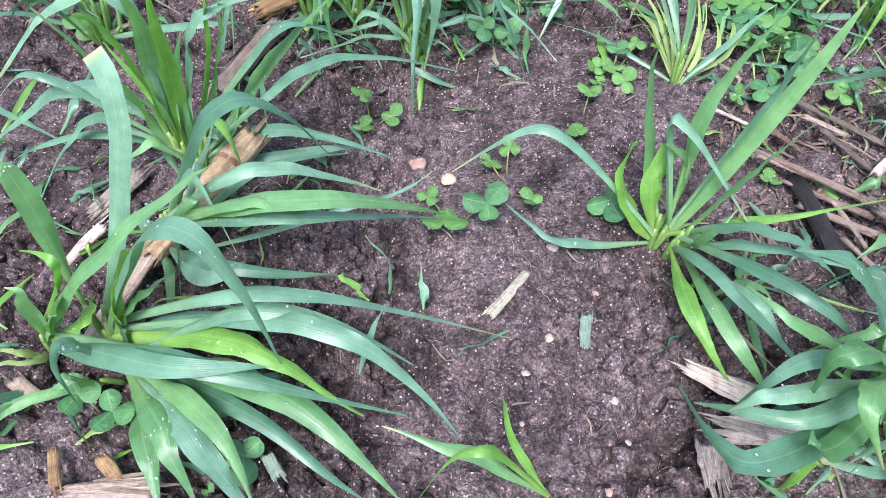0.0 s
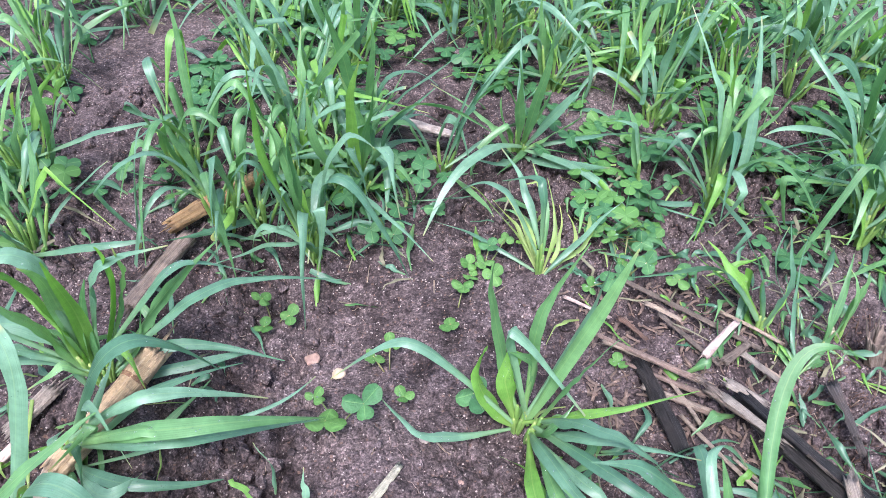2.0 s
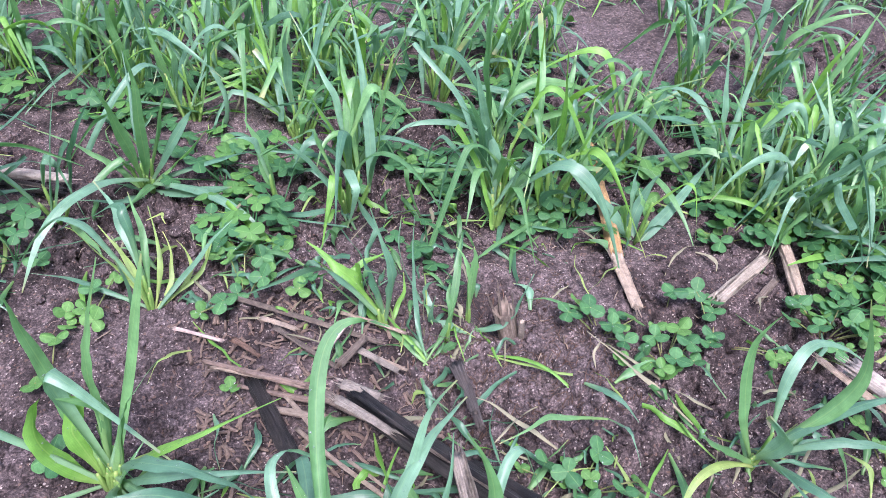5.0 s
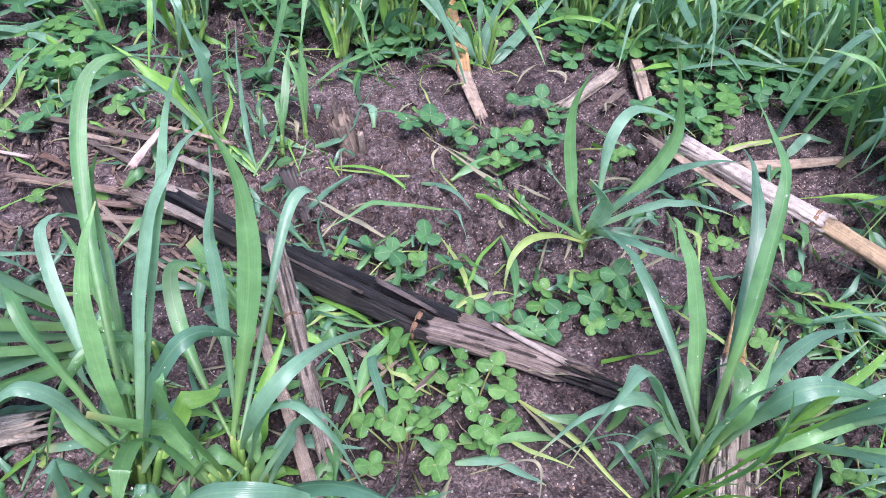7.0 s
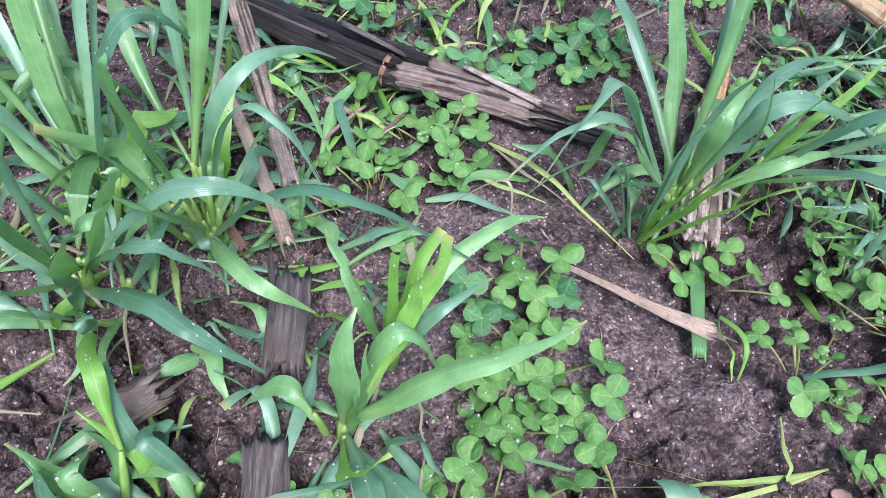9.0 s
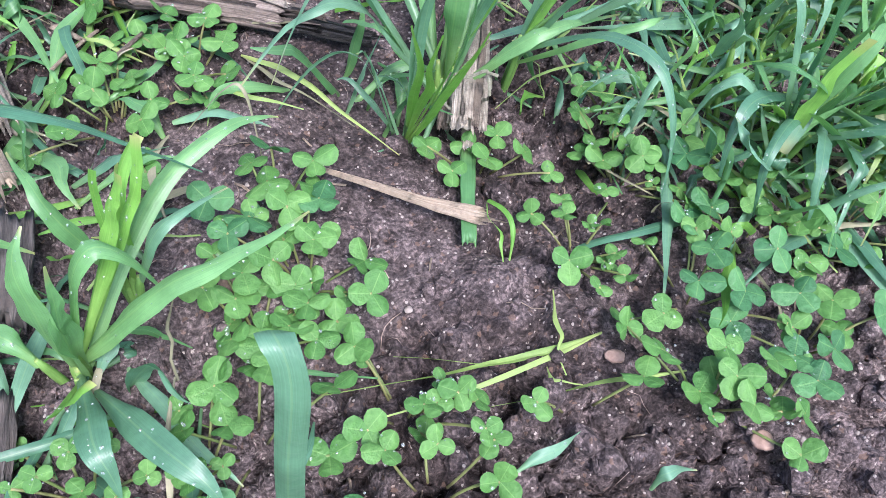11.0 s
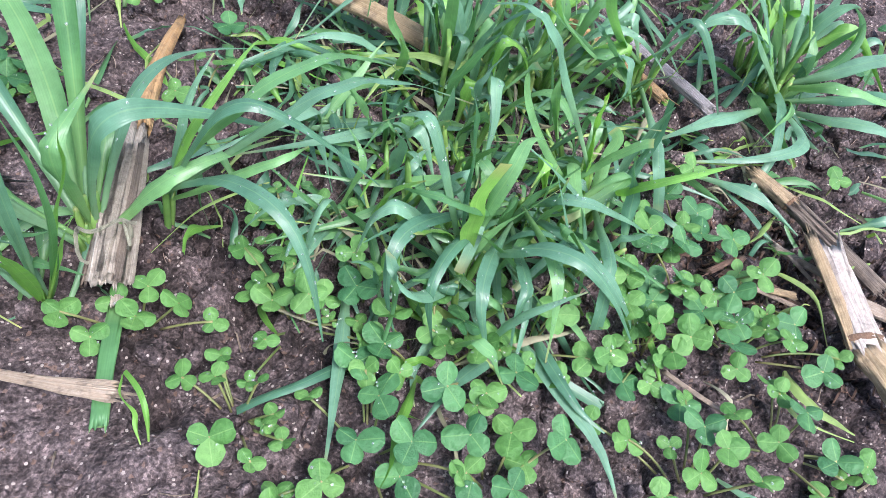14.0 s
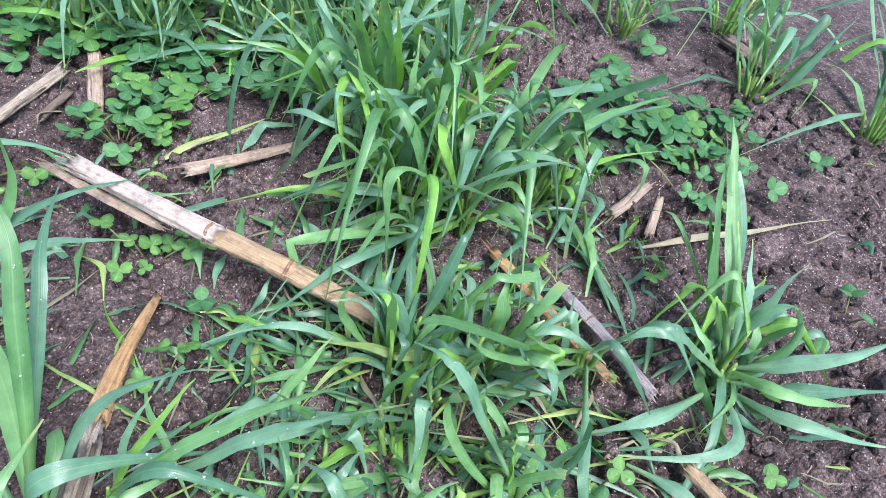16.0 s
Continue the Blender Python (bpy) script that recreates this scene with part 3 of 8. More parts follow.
def stalk(name, label, category, segments):
    """A dead stalk in one or more lengths (from, to, radii in mm, material, nodes, splinters at each end, flatness): grooved bodies with torn ends, a ring at each node, ragged splinters."""
    first = segments[0][0]
    q0 = Vector((first[0], first[1], rise(first[0], first[1])))
    ob = empty(name, q0.x, q0.y, q0.z, label, category, "dead stalks and straw")
    for p0, p1, ra, rb, material, nodes, fray, flat in segments:
        a = Vector((p0[0], p0[1], p0[2] + rise(p0[0], p0[1]))) - q0
        b = Vector((p1[0], p1[1], p1[2] + rise(p1[0], p1[1]))) - q0
        ra, rb = ra * 0.001, rb * 0.001
        length = (b - a).length
        n = max(10, min(40, int(length / 0.006)))
        seed = x_seed(a + q0) + ra * 400
        rng = random.Random(int(seed * 1000))
        loc = bent(a, b, rng.uniform(0, 0.012) * length, rng.uniform(-0.02, 0.02) * length, n)
        radii = [ra + (rb - ra) * i / n for i in range(n + 1)]
        for at in nodes:
            for i in range(n + 1):
                d = abs(i / n - at) * length
                radii[i] *= 1 + 0.10 * math.exp(-(d / (ra * 0.8)) ** 2)
        bm = bmesh.new()
        rings = tube(bm, loc, radii, 32, 0.20, seed, False, flat, 0.28)
        for ring, sgn in ((rings[0], -1), (rings[-1], 1)):
            d = (b - a).normalized() * sgn
            cen = sum((v.co for v in ring), Vector()) / len(ring)
            r = ra if sgn < 0 else rb
            deep = []
            for v in ring:
                v.co += d * (r * rng.choice((-0.2, 0.0, 0.2, 0.7, 1.2)) * rng.random())
                deep.append(bm.verts.new(cen + (v.co - cen) * 0.70 - d * (r * 0.6)))
            for k in range(len(ring)):
                m = (k + 1) % len(ring)
                bm.faces.new((ring[k], ring[m], deep[m], deep[k]))
            bm.faces.new(deep)
        bmesh.ops.recalc_face_normals(bm, faces=bm.faces)
        part("stalk_body", bm, material, ob)
        for _ in range(int(min(7, length / 0.018)) if ra > 0.0022 and flat > 0.62 and material in (BLACK, CHARTAN, GREY, GREYL, GREYTAN) else 0):
            i0 = rng.randint(0, n - 6)
            i1 = min(n, i0 + rng.randint(5, max(6, n * 2 // 3)))
            g, wide = radians(rng.uniform(15, 165)), ra * rng.uniform(0.12, 0.42)
            pts, sides = [], []
            for i in range(i0, i1 + 1):
                d = (loc[min(i + 1, n)] - loc[max(i - 1, 0)]).normalized()
                u = d.cross(Vector((0, 0, 1))).normalized()
                v = u.cross(d)
                e = min(i - i0, i1 - i) / max(1, (i1 - i0) / 2)
                lift = radii[i] * (1.02 + 0.14 * (1 - e) ** 3 + 0.05 * rng.random())
                pts.append(loc[i] + u * (math.cos(g) * lift) + v * (math.sin(g) * lift * flat))
                sides.append((v * (math.cos(g) * flat) - u * math.sin(g)).normalized())
            bm = bmesh.new()
            strip(bm, pts, sides, [wide * rng.uniform(0.6, 1.1) for _ in pts], [-0.2] * len(pts), 4)
            bmesh.ops.solidify(bm, geom=bm.faces[:], thickness=0.0004)
            part("fibre_strip", bm, rng.choice((material, material, GREY if material is BLACK else material)), ob)
        for at in nodes:
            i = max(1, min(n - 1, round(at * n)))
            c, d = loc[i], (loc[i + 1] - loc[i - 1]).normalized()
            bm = bmesh.new()
            tube(bm, [c + d * (ra * u) for u in (-0.20, -0.10, 0.0, 0.10, 0.20)], [radii[i] * v for v in (1.01, 1.09, 1.05, 1.10, 1.02)], 24, 0.14, seed, False, flat)
            part("node", bm, PITH, ob, "brown ridged node ring")
        for end, count in zip((0, 1), fray):
            c, r = (loc[-1], rb) if end else (loc[0], ra)
            d = (b - a).normalized() * (1 if end else -1)
            for _ in range(count):
                off = Vector((rng.uniform(-1, 1), rng.uniform(-1, 1), rng.uniform(-0.3, 0.9) * flat)) * (r * 0.8)
                back = r * rng.uniform(1.5, 4.0)
                ln = r * rng.uniform(0.6, 2.6)
                way = (d + Vector((rng.uniform(-1, 1), rng.uniform(-1, 1), rng.uniform(-0.1, 0.3))) * 0.16).normalized()
                bm = bmesh.new()
                pts = [c + off - d * back + way * ((ln + back) * u / 5) for u in range(6)]
                tube(bm, pts, [r * 0.2 * w for w in (0.5, 1, 1, 0.9, 0.6, 0.2)], 6, 0.3, rng.random() * 9, True, 0.5)
                part("splinter", bm, material, ob)
    return ob


def x_seed(v):
    return (v.x * 13.7 + v.y * 29.3) % 10


# ---- dead stalks, husks and straw ----
stalk("corn_stalk", "blackened weathered corn stalk lying across the soil", "corn stalk", [
    ((0.307, 0.331, 0.016), (0.418, 0.172, 0.014), 8.0, 8.6, BLACK, (0.97,), (3, 0), 0.95),
    ((0.417, 0.173, 0.014), (0.474, 0.117, 0.012), 8.6, 8.8, CHARTAN, (), (0, 5), 0.9),
    ((0.440, 0.152, 0.010), (0.506, 0.084, 0.008), 6.2, 4.6, BLACK, (), (0, 5), 0.7),
    ((0.364, 0.260, 0.020), (0.434, 0.166, 0.023), 3.6, 4.2, BLACK, (), (2, 2), 0.5),
    ((0.433, 0.172, 0.020), (0.490, 0.104, 0.014), 3.6, 2.6, GREYTAN, (), (2, 4), 0.5),
    ((0.284, 0.342, 0.018), (0.342, 0.282, 0.019), 4.4, 3.6, GREYTAN, (), (5, 3), 0.6),
])
stalk("corn_stalk", "thin grey weathered corn stalk lying over a blackened one", "corn stalk", [
    ((0.354, 0.262, 0.030), (0.335, 0.119, 0.012), 5.0, 4.4, GREY, (0.42,), (4, 3), 0.9),
    ((0.327, 0.209, 0.018), (0.321, 0.092, 0.010), 3.0, 3.7, HUSK, (), (3, 3), 0.5),
])
stalk("corn_stalk", "split corn stalk with a torn orange upper end, tied with string", "corn stalk", [
    ((0.642, 0.132, 0.012), (0.571, 0.076, 0.012), 2.4, 6.6, ORANGE, (0.96,), (3, 0), 0.8),
    ((0.571, 0.078, 0.012), (0.506, 0.010, 0.022), 6.9, 6.2, GREYL, (), (0, 0), 0.75),
    ((0.554, 0.071, 0.007), (0.504, 0.020, 0.012), 2.8, 3.2, GREYTAN, (), (2, 0), 0.6),
    ((0.530, 0.030, 0.006), (0.505, 0.002, 0.010), 2.6, 2.8, GREYL, (), (2, 0), 0.6),
    ((0.558, 0.061, 0.020), (0.504, 0.007, 0.025), 1.8, 2.1, GREYL, (), (1, 0), 0.6),
    ((0.563, 0.060, 0.018), (0.509, 0.004, 0.024), 1.6, 2.0, GREYTAN, (), (1, 0), 0.6),
    ((0.568, 0.064, 0.015), (0.513, 0.002, 0.020), 1.9, 2.1, GREYL, (), (1, 0), 0.6),
    ((0.544, 0.049, 0.013), (0.503, 0.014, 0.021), 1.8, 2.2, GREYL, (), (1, 0), 0.6),
])
stalk("corn_stalk", "long pale tan corn stalk with a brown node", "corn stalk", [
    ((0.647, 0.230, 0.050), (0.686, 0.129, 0.042), 7.0, 6.7, PALE, (0.99,), (6, 0), 0.9),
    ((0.686, 0.130, 0.042), (0.747, 0.011, 0.012), 6.8, 6.3, TAN, (0.35,), (0, 2), 0.9),
    ((0.633, 0.247, 0.046), (0.666, 0.165, 0.036), 2.9, 3.5, HUSK, (), (4, 3), 0.5),
])
stalk("corn_stalk", "thin greyish corn stalk with a dark node", "corn stalk", [
    ((0.861, -0.029, 0.012), (0.841, -0.123, 0.010), 4.1, 4.2, LILAC, (0.3,), (2, 2), 0.9),
])
stalk("corn_stalk", "orange-brown corn stalk half hidden in wheat", "corn stalk", [
    ((0.850, 0.029, 0.012), (0.829, -0.095, 0.009), 4.2, 4.2, ORANGE, (), (2, 3), 0.8),
])
stalk("corn_stalk", "tan corn stalk with a dark brown node", "corn stalk", [
    ((0.816, -0.167, 0.010), (0.813, -0.197, 0.010), 5.0, 5.2, TAN, (0.9,), (2, 0), 0.85),
    ((0.813, -0.196, 0.010), (0.792, -0.258, 0.009), 5.2, 4.6, GREYTAN, (), (0, 4), 0.85),
])
stalk("corn_stalk", "split cream-coloured corn stalk with a reddish node", "corn stalk", [
    ((0.786, -0.224, 0.016), (0.742, -0.266, 0.014), 8.6, 9.2, PALE, (0.94,), (2, 0), 0.6),
    ((0.743, -0.266, 0.014), (0.727, -0.296, 0.012), 9.4, 9.2, TAN, (), (0, 3), 0.75),
    ((0.781, -0.212, 0.022), (0.738, -0.260, 0.014), 3.4, 3.8, TAN, (), (3, 1), 0.6),
])
stalk("corn_stalk", "grey-brown corn stalk lying behind a wheat plant", "corn stalk", [
    ((-0.117, 0.523, 0.012), (-0.150, 0.440, 0.012), 7.8, 7.5, GREYTAN, (), (2, 2), 0.9),
])
stalk("corn_stalk", "tan corn stalk with a dark node beneath wheat leaves", "corn stalk", [
    ((-0.114, 0.384, 0.022), (-0.168, 0.304, 0.012), 8.7, 8.9, TAN, (0.22,), (2, 0), 0.85),
    ((-0.167, 0.306, 0.012), (-0.193, 0.249, 0.006), 7.2, 5.2, HUSK, (), (0, 4), 0.6),
])
stalk("corn_stalk", "short orange corn stalk on bare soil", "corn stalk", [
    ((-0.061, 0.596, 0.018), (-0.133, 0.536, 0.014), 6.6, 7.4, ORANGE, (0.7,), (2, 2), 0.9),
])
stalk("husk", "dry grey-brown husk strip beside a stalk", "husk", [
    ((-0.095, 0.579, 0.010), (-0.127, 0.548, 0.010), 7.1, 7.0, HUSK, (), (3, 3), 0.5),
])
stalk("root_piece", "reddish root piece on the soil", "root piece", [
    ((-0.201, 0.328, 0.008), (-0.221, 0.297, 0.005), 4.2, 2.2, ROOT, (), (2, 2), 0.8),
])
stalk("husk", "frayed grey husk fibres on the soil", "husk", [
    ((-0.188, 0.369, 0.006), (-0.210, 0.340, 0.006), 6.7, 5.8, GREY, (), (4, 4), 0.5),
])
stalk("corn_stalk", "pale grey corn stalk among wheat plants", "corn stalk", [
    ((0.059, 0.697, 0.016), (0.125, 0.679, 0.012), 5.4, 4.7, PALE, (), (2, 2), 0.9),
])
stalk("stalk_piece", "dark corn stalk piece among wheat plants", "stalk piece", [
    ((0.067, 0.689, 0.008), (0.118, 0.663, 0.007), 6.0, 4.7, BLACK, (), (2, 2), 0.7),
])
stalk("stalk_stub", "torn upright corn stalk stub in the soil", "stalk stub", [
    ((0.455, 0.384, -0.005), (0.446, 0.390, 0.032), 8.3, 8.9, GREYTAN, (), (0, 5), 0.9),
    ((0.461, 0.378, -0.005), (0.458, 0.377, 0.020), 3.2, 2.7, GREY, (), (0, 2), 0.8),
])
stalk("corn_stalk", "orange strip of corn stalk with a shredded end", "corn stalk", [
    ((0.643, 0.606, 0.012), (0.576, 0.427, 0.008), 7.0, 6.7, ORANGE, (), (2, 0), 0.45),
    ((0.577, 0.432, 0.008), (0.560, 0.364, 0.005), 6.7, 4.8, HUSK, (), (0, 6), 0.4),
])
stalk("stalk_piece", "split grey corn stalk piece", "stalk piece", [
    ((0.631, 0.350, 0.008), (0.706, 0.380, 0.010), 6.0, 5.4, GREYL, (), (4, 2), 0.7),
])
stalk("husk", "short dry husk strip on soil", "husk", [
    ((0.745, 0.404, 0.008), (0.707, 0.336, 0.006), 4.0, 3.7, HUSK, (), (1, 2), 0.5),
])
stalk("leaf_sheath", "dry tan leaf sheath flaring to a frayed end", "leaf sheath", [
    ((0.435, 0.025, 0.008), (0.460, -0.010, 0.009), 1.3, 2.3, HUSK, (), (1, 0), 0.7),
    ((0.459, -0.009, 0.009), (0.479, -0.037, 0.011), 2.3, 4.6, HUSK, (), (0, 5), 0.5),
])
stalk("stalk_piece", "flat tan piece of corn stalk on dark soil", "stalk piece", [
    ((0.721, 0.227, 0.008), (0.813, 0.201, 0.007), 6.3, 3.3, HUSK, (), (2, 2), 0.6),
])
stalk("stalk_piece", "brown weathered stalk piece", "stalk piece", [
    ((1.307, 0.086, 0.009), (1.294, 0.001, 0.008), 9.0, 7.4, GREYTAN, (), (2, 3), 0.7),
])
stalk("stalk_piece", "short tan stalk piece", "stalk piece", [
    ((0.964, -0.001, 0.007), (1.014, -0.001, 0.008), 5.2, 4.5, HUSK, (), (2, 2), 0.6),
])
stalk("stalk_piece", "grey split stalk piece", "stalk piece", [
    ((0.668, 0.340, 0.007), (0.700, 0.356, 0.007), 3.4, 3.0, GREYTAN, (), (3, 3), 0.7),
])
stalk("husk", "upright dry husk strip", "husk", [
    ((0.738, 0.391, 0.010), (0.707, 0.328, 0.007), 5.4, 4.0, HUSK, (), (2, 2), 0.6),
])
stalk("husk", "curled dry husk strip", "husk", [
    ((0.971, -0.035, 0.007), (1.010, -0.018, 0.010), 3.7, 2.9, HUSK, (), (2, 2), 0.4),
])
stalk("twig", "dry light brown twig on the soil", "twig", [
    ((0.212, 0.396, 0.014), (0.276, 0.352, 0.014), 1.7, 2.6, TWIG, (), (1, 2), 0.9),
])
stalk("bark_strip", "dark split bark strip on the soil", "bark strip", [
    ((0.242, 0.373, 0.008), (0.256, 0.300, 0.008), 5.7, 6.2, BLACK, (), (2, 3), 0.6),
])
stalk("bark_strip", "long reddish-brown bark piece", "bark strip", [
    ((0.241, 0.452, 0.008), (0.338, 0.376, 0.010), 2.4, 2.0, GREYTAN, (), (3, 3), 0.6),
])
stalk("twig", "short reddish twig standing out of soil", "twig", [
    ((0.288, 0.366, 0.015), (0.317, 0.388, 0.025), 3.1, 2.2, ROOT, (), (1, 2), 0.8),
])
stalk("dry_stem", "thin dry stem lying on the soil", "dry stem", [
    ((0.260, 0.355, 0.010), (0.275, 0.318, 0.010), 1.7, 1.3, HUSK, (), (0, 1), 0.9),
])
stalk("bark_strip", "flaking pale bark strip beside a stalk", "bark strip", [
    ((0.300, 0.345, 0.018), (0.322, 0.326, 0.020), 4.2, 3.2, GREYL, (), (4, 4), 0.4),
])
stalk("root_piece", "dark reddish-brown root stub", "root piece", [
    ((0.392, 0.351, 0.006), (0.384, 0.289, 0.009), 3.8, 2.7, WOOD, (), (2, 2), 0.7),
])
stalk("straw", "dry tan straw lying on soil", "straw", [
    ((0.232, 0.372, 0.009), (0.283, 0.340, 0.012), 1.5, 2.4, TWIG, (), (2, 2), 0.8),
])
stalk("straw", "broken tan straw lying on soil", "straw", [
    ((0.252, 0.346, 0.009), (0.288, 0.325, 0.011), 2.6, 3.0, TWIG, (), (2, 2), 0.7),
])
stalk("dry_stem", "thin dry stem beside stalk", "dry stem", [
    ((0.263, 0.329, 0.008), (0.308, 0.257, 0.008), 1.6, 1.5, HUSK, (), (0, 0), 0.8),
])
stalk("husk", "crumbling perforated pale husk on soil", "husk", [
    ((0.140, 0.234, 0.010), (0.176, 0.215, 0.012), 5.0, 7.8, PERF, (), (3, 3), 0.25),
])
stalk("husk", "wide perforated pale husk on the soil", "husk", [
    ((0.160, 0.202, 0.009), (0.206, 0.192, 0.013), 10.0, 8.5, PERF, (), (3, 4), 0.2),
])
stalk("husk", "grey crumbling husk on the soil", "husk", [
    ((0.146, 0.190, 0.006), (0.145, 0.172, 0.005), 8.2, 6.4, GREY, (), (2, 2), 0.3),
])
stalk("straw", "pale flat straw piece on bare soil", "straw", [
    ((0.032, 0.267, 0.005), (0.057, 0.299, 0.005), 3.6, 2.4, STRAW, (), (0, 0), 0.2),
])
stalk("straw", "pale green straw piece on bare soil", "straw", [
    ((0.089, 0.268, 0.005), (0.085, 0.247, 0.005), 3.7, 2.6, GREENSTRAW, (), (0, 0), 0.2),
])
stalk("wood_chip", "reddish wood chip on the soil", "wood chip", [
    ((-0.194, 0.188, 0.005), (-0.187, 0.169, 0.006), 2.6, 2.9, ORANGE, (), (2, 2), 0.7),
])
stalk("wood_chip", "reddish wood chip on the soil", "wood chip", [
    ((-0.169, 0.184, 0.006), (-0.157, 0.172, 0.006), 3.5, 2.8, ORANGE, (), (2, 2), 0.7),
])
stalk("husk", "broad tan husk piece", "husk", [
    ((-0.183, 0.167, 0.005), (-0.139, 0.169, 0.008), 3.5, 6.8, HUSK, (), (2, 4), 0.4),
])
stalk("wood_chip", "small tan stalk chip", "wood chip", [
    ((-0.223, 0.226, 0.006), (-0.207, 0.215, 0.006), 4.5, 3.4, HUSK, (), (2, 2), 0.6),
])
stalk("straw", "grey-green straw bit on the soil", "straw", [
    ((-0.087, 0.187, 0.005), (-0.080, 0.176, 0.005), 3.4, 3.3, GREENSTRAW, (), (1, 1), 0.3),
])
stalk("husk", "small reddish husk chip", "husk", [
    ((0.745, -0.213, 0.005), (0.754, -0.225, 0.006), 2.0, 1.7, HUSK, (), (1, 1), 0.5),
])
stalk("bark_strip", "torn reddish-brown bark strip", "bark strip", [
    ((0.745, -0.204, 0.006), (0.762, -0.234, 0.006), 3.0, 2.7, BARK, (), (3, 3), 0.6),
])
stalk("straw", "dry tan straw lying on soil", "straw", [
    ((0.777, -0.201, 0.007), (0.781, -0.253, 0.007), 2.4, 2.1, HUSK, (), (2, 2), 0.6),
])
stalk("husk", "dry tan husk strip", "husk", [
    ((0.778, -0.254, 0.007), (0.785, -0.285, 0.007), 4.5, 4.3, HUSK, (), (2, 2), 0.5),
])
stalk("husk", "curled reddish-brown husk on the soil", "husk", [
    ((0.729, -0.190, 0.008), (0.753, -0.192, 0.010), 2.6, 1.7, BARK, (), (2, 2), 0.5),
])
stalk("charred_wood", "charred dark wooden stub", "charred wood", [
    ((0.313, 0.065, 0.016), (0.295, 0.028, 0.014), 9.5, 8.5, WOOD, (), (2, 0), 0.6),
    ((0.278, -0.000, 0.010), (0.263, -0.032, 0.009), 8.9, 7.4, WOOD, (), (0, 3), 0.6),
])
stalk("stalk_piece", "brown weathered stalk piece", "stalk piece", [
    ((0.217, 0.035, 0.012), (0.246, 0.040, 0.014), 8.7, 7.4, GREYTAN, (), (2, 2), 0.4),
])
stalk("straw", "dry pinkish straw lying over dark soil", "straw", [
    ((0.217, 0.390, 0.014), (0.289, 0.346, 0.013), 2.0, 2.4, HUSK, (), (1, 2), 0.7),
])
stalk("straw", "thin broken tan straw beside a stalk", "straw", [
    ((0.240, 0.352, 0.010), (0.286, 0.327, 0.012), 2.5, 1.8, HUSK, (), (1, 1), 0.6),
])
stalk("wood_chip", "short torn stalk chip on the soil", "wood chip", [
    ((0.303, 0.363, 0.012), (0.324, 0.374, 0.020), 3.3, 2.5, GREYTAN, (), (2, 2), 0.7),
])
stalk("straw", "grey-brown straw half sunk in soil", "straw", [
    ((0.266, 0.409, 0.009), (0.300, 0.363, 0.010), 2.2, 1.7, GREYTAN, (), (1, 2), 0.6),
])
stalk("straw", "thin broken tan straw beside a stalk", "straw", [
    ((0.325, 0.368, 0.010), (0.350, 0.350, 0.009), 1.7, 1.2, HUSK, (), (1, 1), 0.6),
])
stalk("bark_strip", "flaking pale bark strip on a blackened stalk", "bark strip", [
    ((0.293, 0.332, 0.022), (0.320, 0.296, 0.023), 3.9, 2.6, GREYL, (), (3, 3), 0.35),
])
stalk("bark_strip", "flaking pale bark strip on a blackened stalk", "bark strip", [
    ((0.325, 0.297, 0.024), (0.336, 0.283, 0.024), 2.6, 1.5, GREYL, (), (2, 2), 0.35),
])
stalk("root_piece", "dark root stub in the soil", "root piece", [
    ((0.387, 0.347, 0.008), (0.383, 0.300, 0.012), 4.2, 2.7, WOOD, (), (2, 2), 0.7),
])
stalk("dry_stem", "thin dry stem lying on the soil", "dry stem", [
    ((0.290, 0.293, 0.009), (0.311, 0.261, 0.008), 1.3, 0.9, HUSK, (), (1, 1), 0.7),
])
stalk("twig", "thin dry twig lying among clover", "twig", [
    ((0.364, 0.147, 0.008), (0.393, 0.160, 0.009), 0.9, 0.8, HUSK, (), (1, 1), 0.7),
])
stalk("twig", "grey-brown twig among clover leaves", "twig", [
    ((0.376, 0.128, 0.010), (0.409, 0.143, 0.012), 1.5, 0.9, GREYTAN, (), (2, 1), 0.7),
])
stalk("husk", "small tan husk chip under a stalk", "husk", [
    ((0.377, 0.175, 0.007), (0.384, 0.159, 0.008), 2.3, 1.3, HUSK, (), (2, 1), 0.4),
])
stalk("husk", "crumbly reddish husk under wheat leaves", "husk", [
    ((0.301, 0.095, 0.012), (0.297, 0.121, 0.010), 2.5, 1.7, BARK, (), (3, 3), 0.5),
])
stalk("straw", "small pale straw under wheat leaves", "straw", [
    ((0.291, 0.116, 0.008), (0.305, 0.115, 0.008), 1.1, 0.9, HUSK, (), (1, 1), 0.5),
])
stalk("straw", "thin grey straw leaning on a stalk", "straw", [
    ((0.443, 0.167, 0.010), (0.467, 0.182, 0.016), 1.7, 1.2, GREY, (), (1, 2), 0.6),
])
stalk("corn_stalk", "peeling brown strip on a blackened stalk", "corn stalk", [
    ((0.399, 0.204, 0.028), (0.422, 0.172, 0.026), 2.0, 1.3, CHARTAN, (), (2, 2), 0.4),
])
stalk("corn_stalk", "pale torn strip along a blackened stalk", "corn stalk", [
    ((0.450, 0.153, 0.024), (0.473, 0.113, 0.022), 1.6, 2.2, PALE, (), (1, 3), 0.4),
])
stalk("twig", "thin reddish twig on the soil", "twig", [
    ((0.196, 0.437, 0.007), (0.228, 0.413, 0.008), 1.6, 1.4, ROOT, (), (1, 1), 0.7),
])
stalk("husk", "short dry husk strip on soil", "husk", [
    ((0.258, 0.422, 0.009), (0.280, 0.400, 0.010), 2.3, 1.8, HUSK, (), (2, 2), 0.5),
])
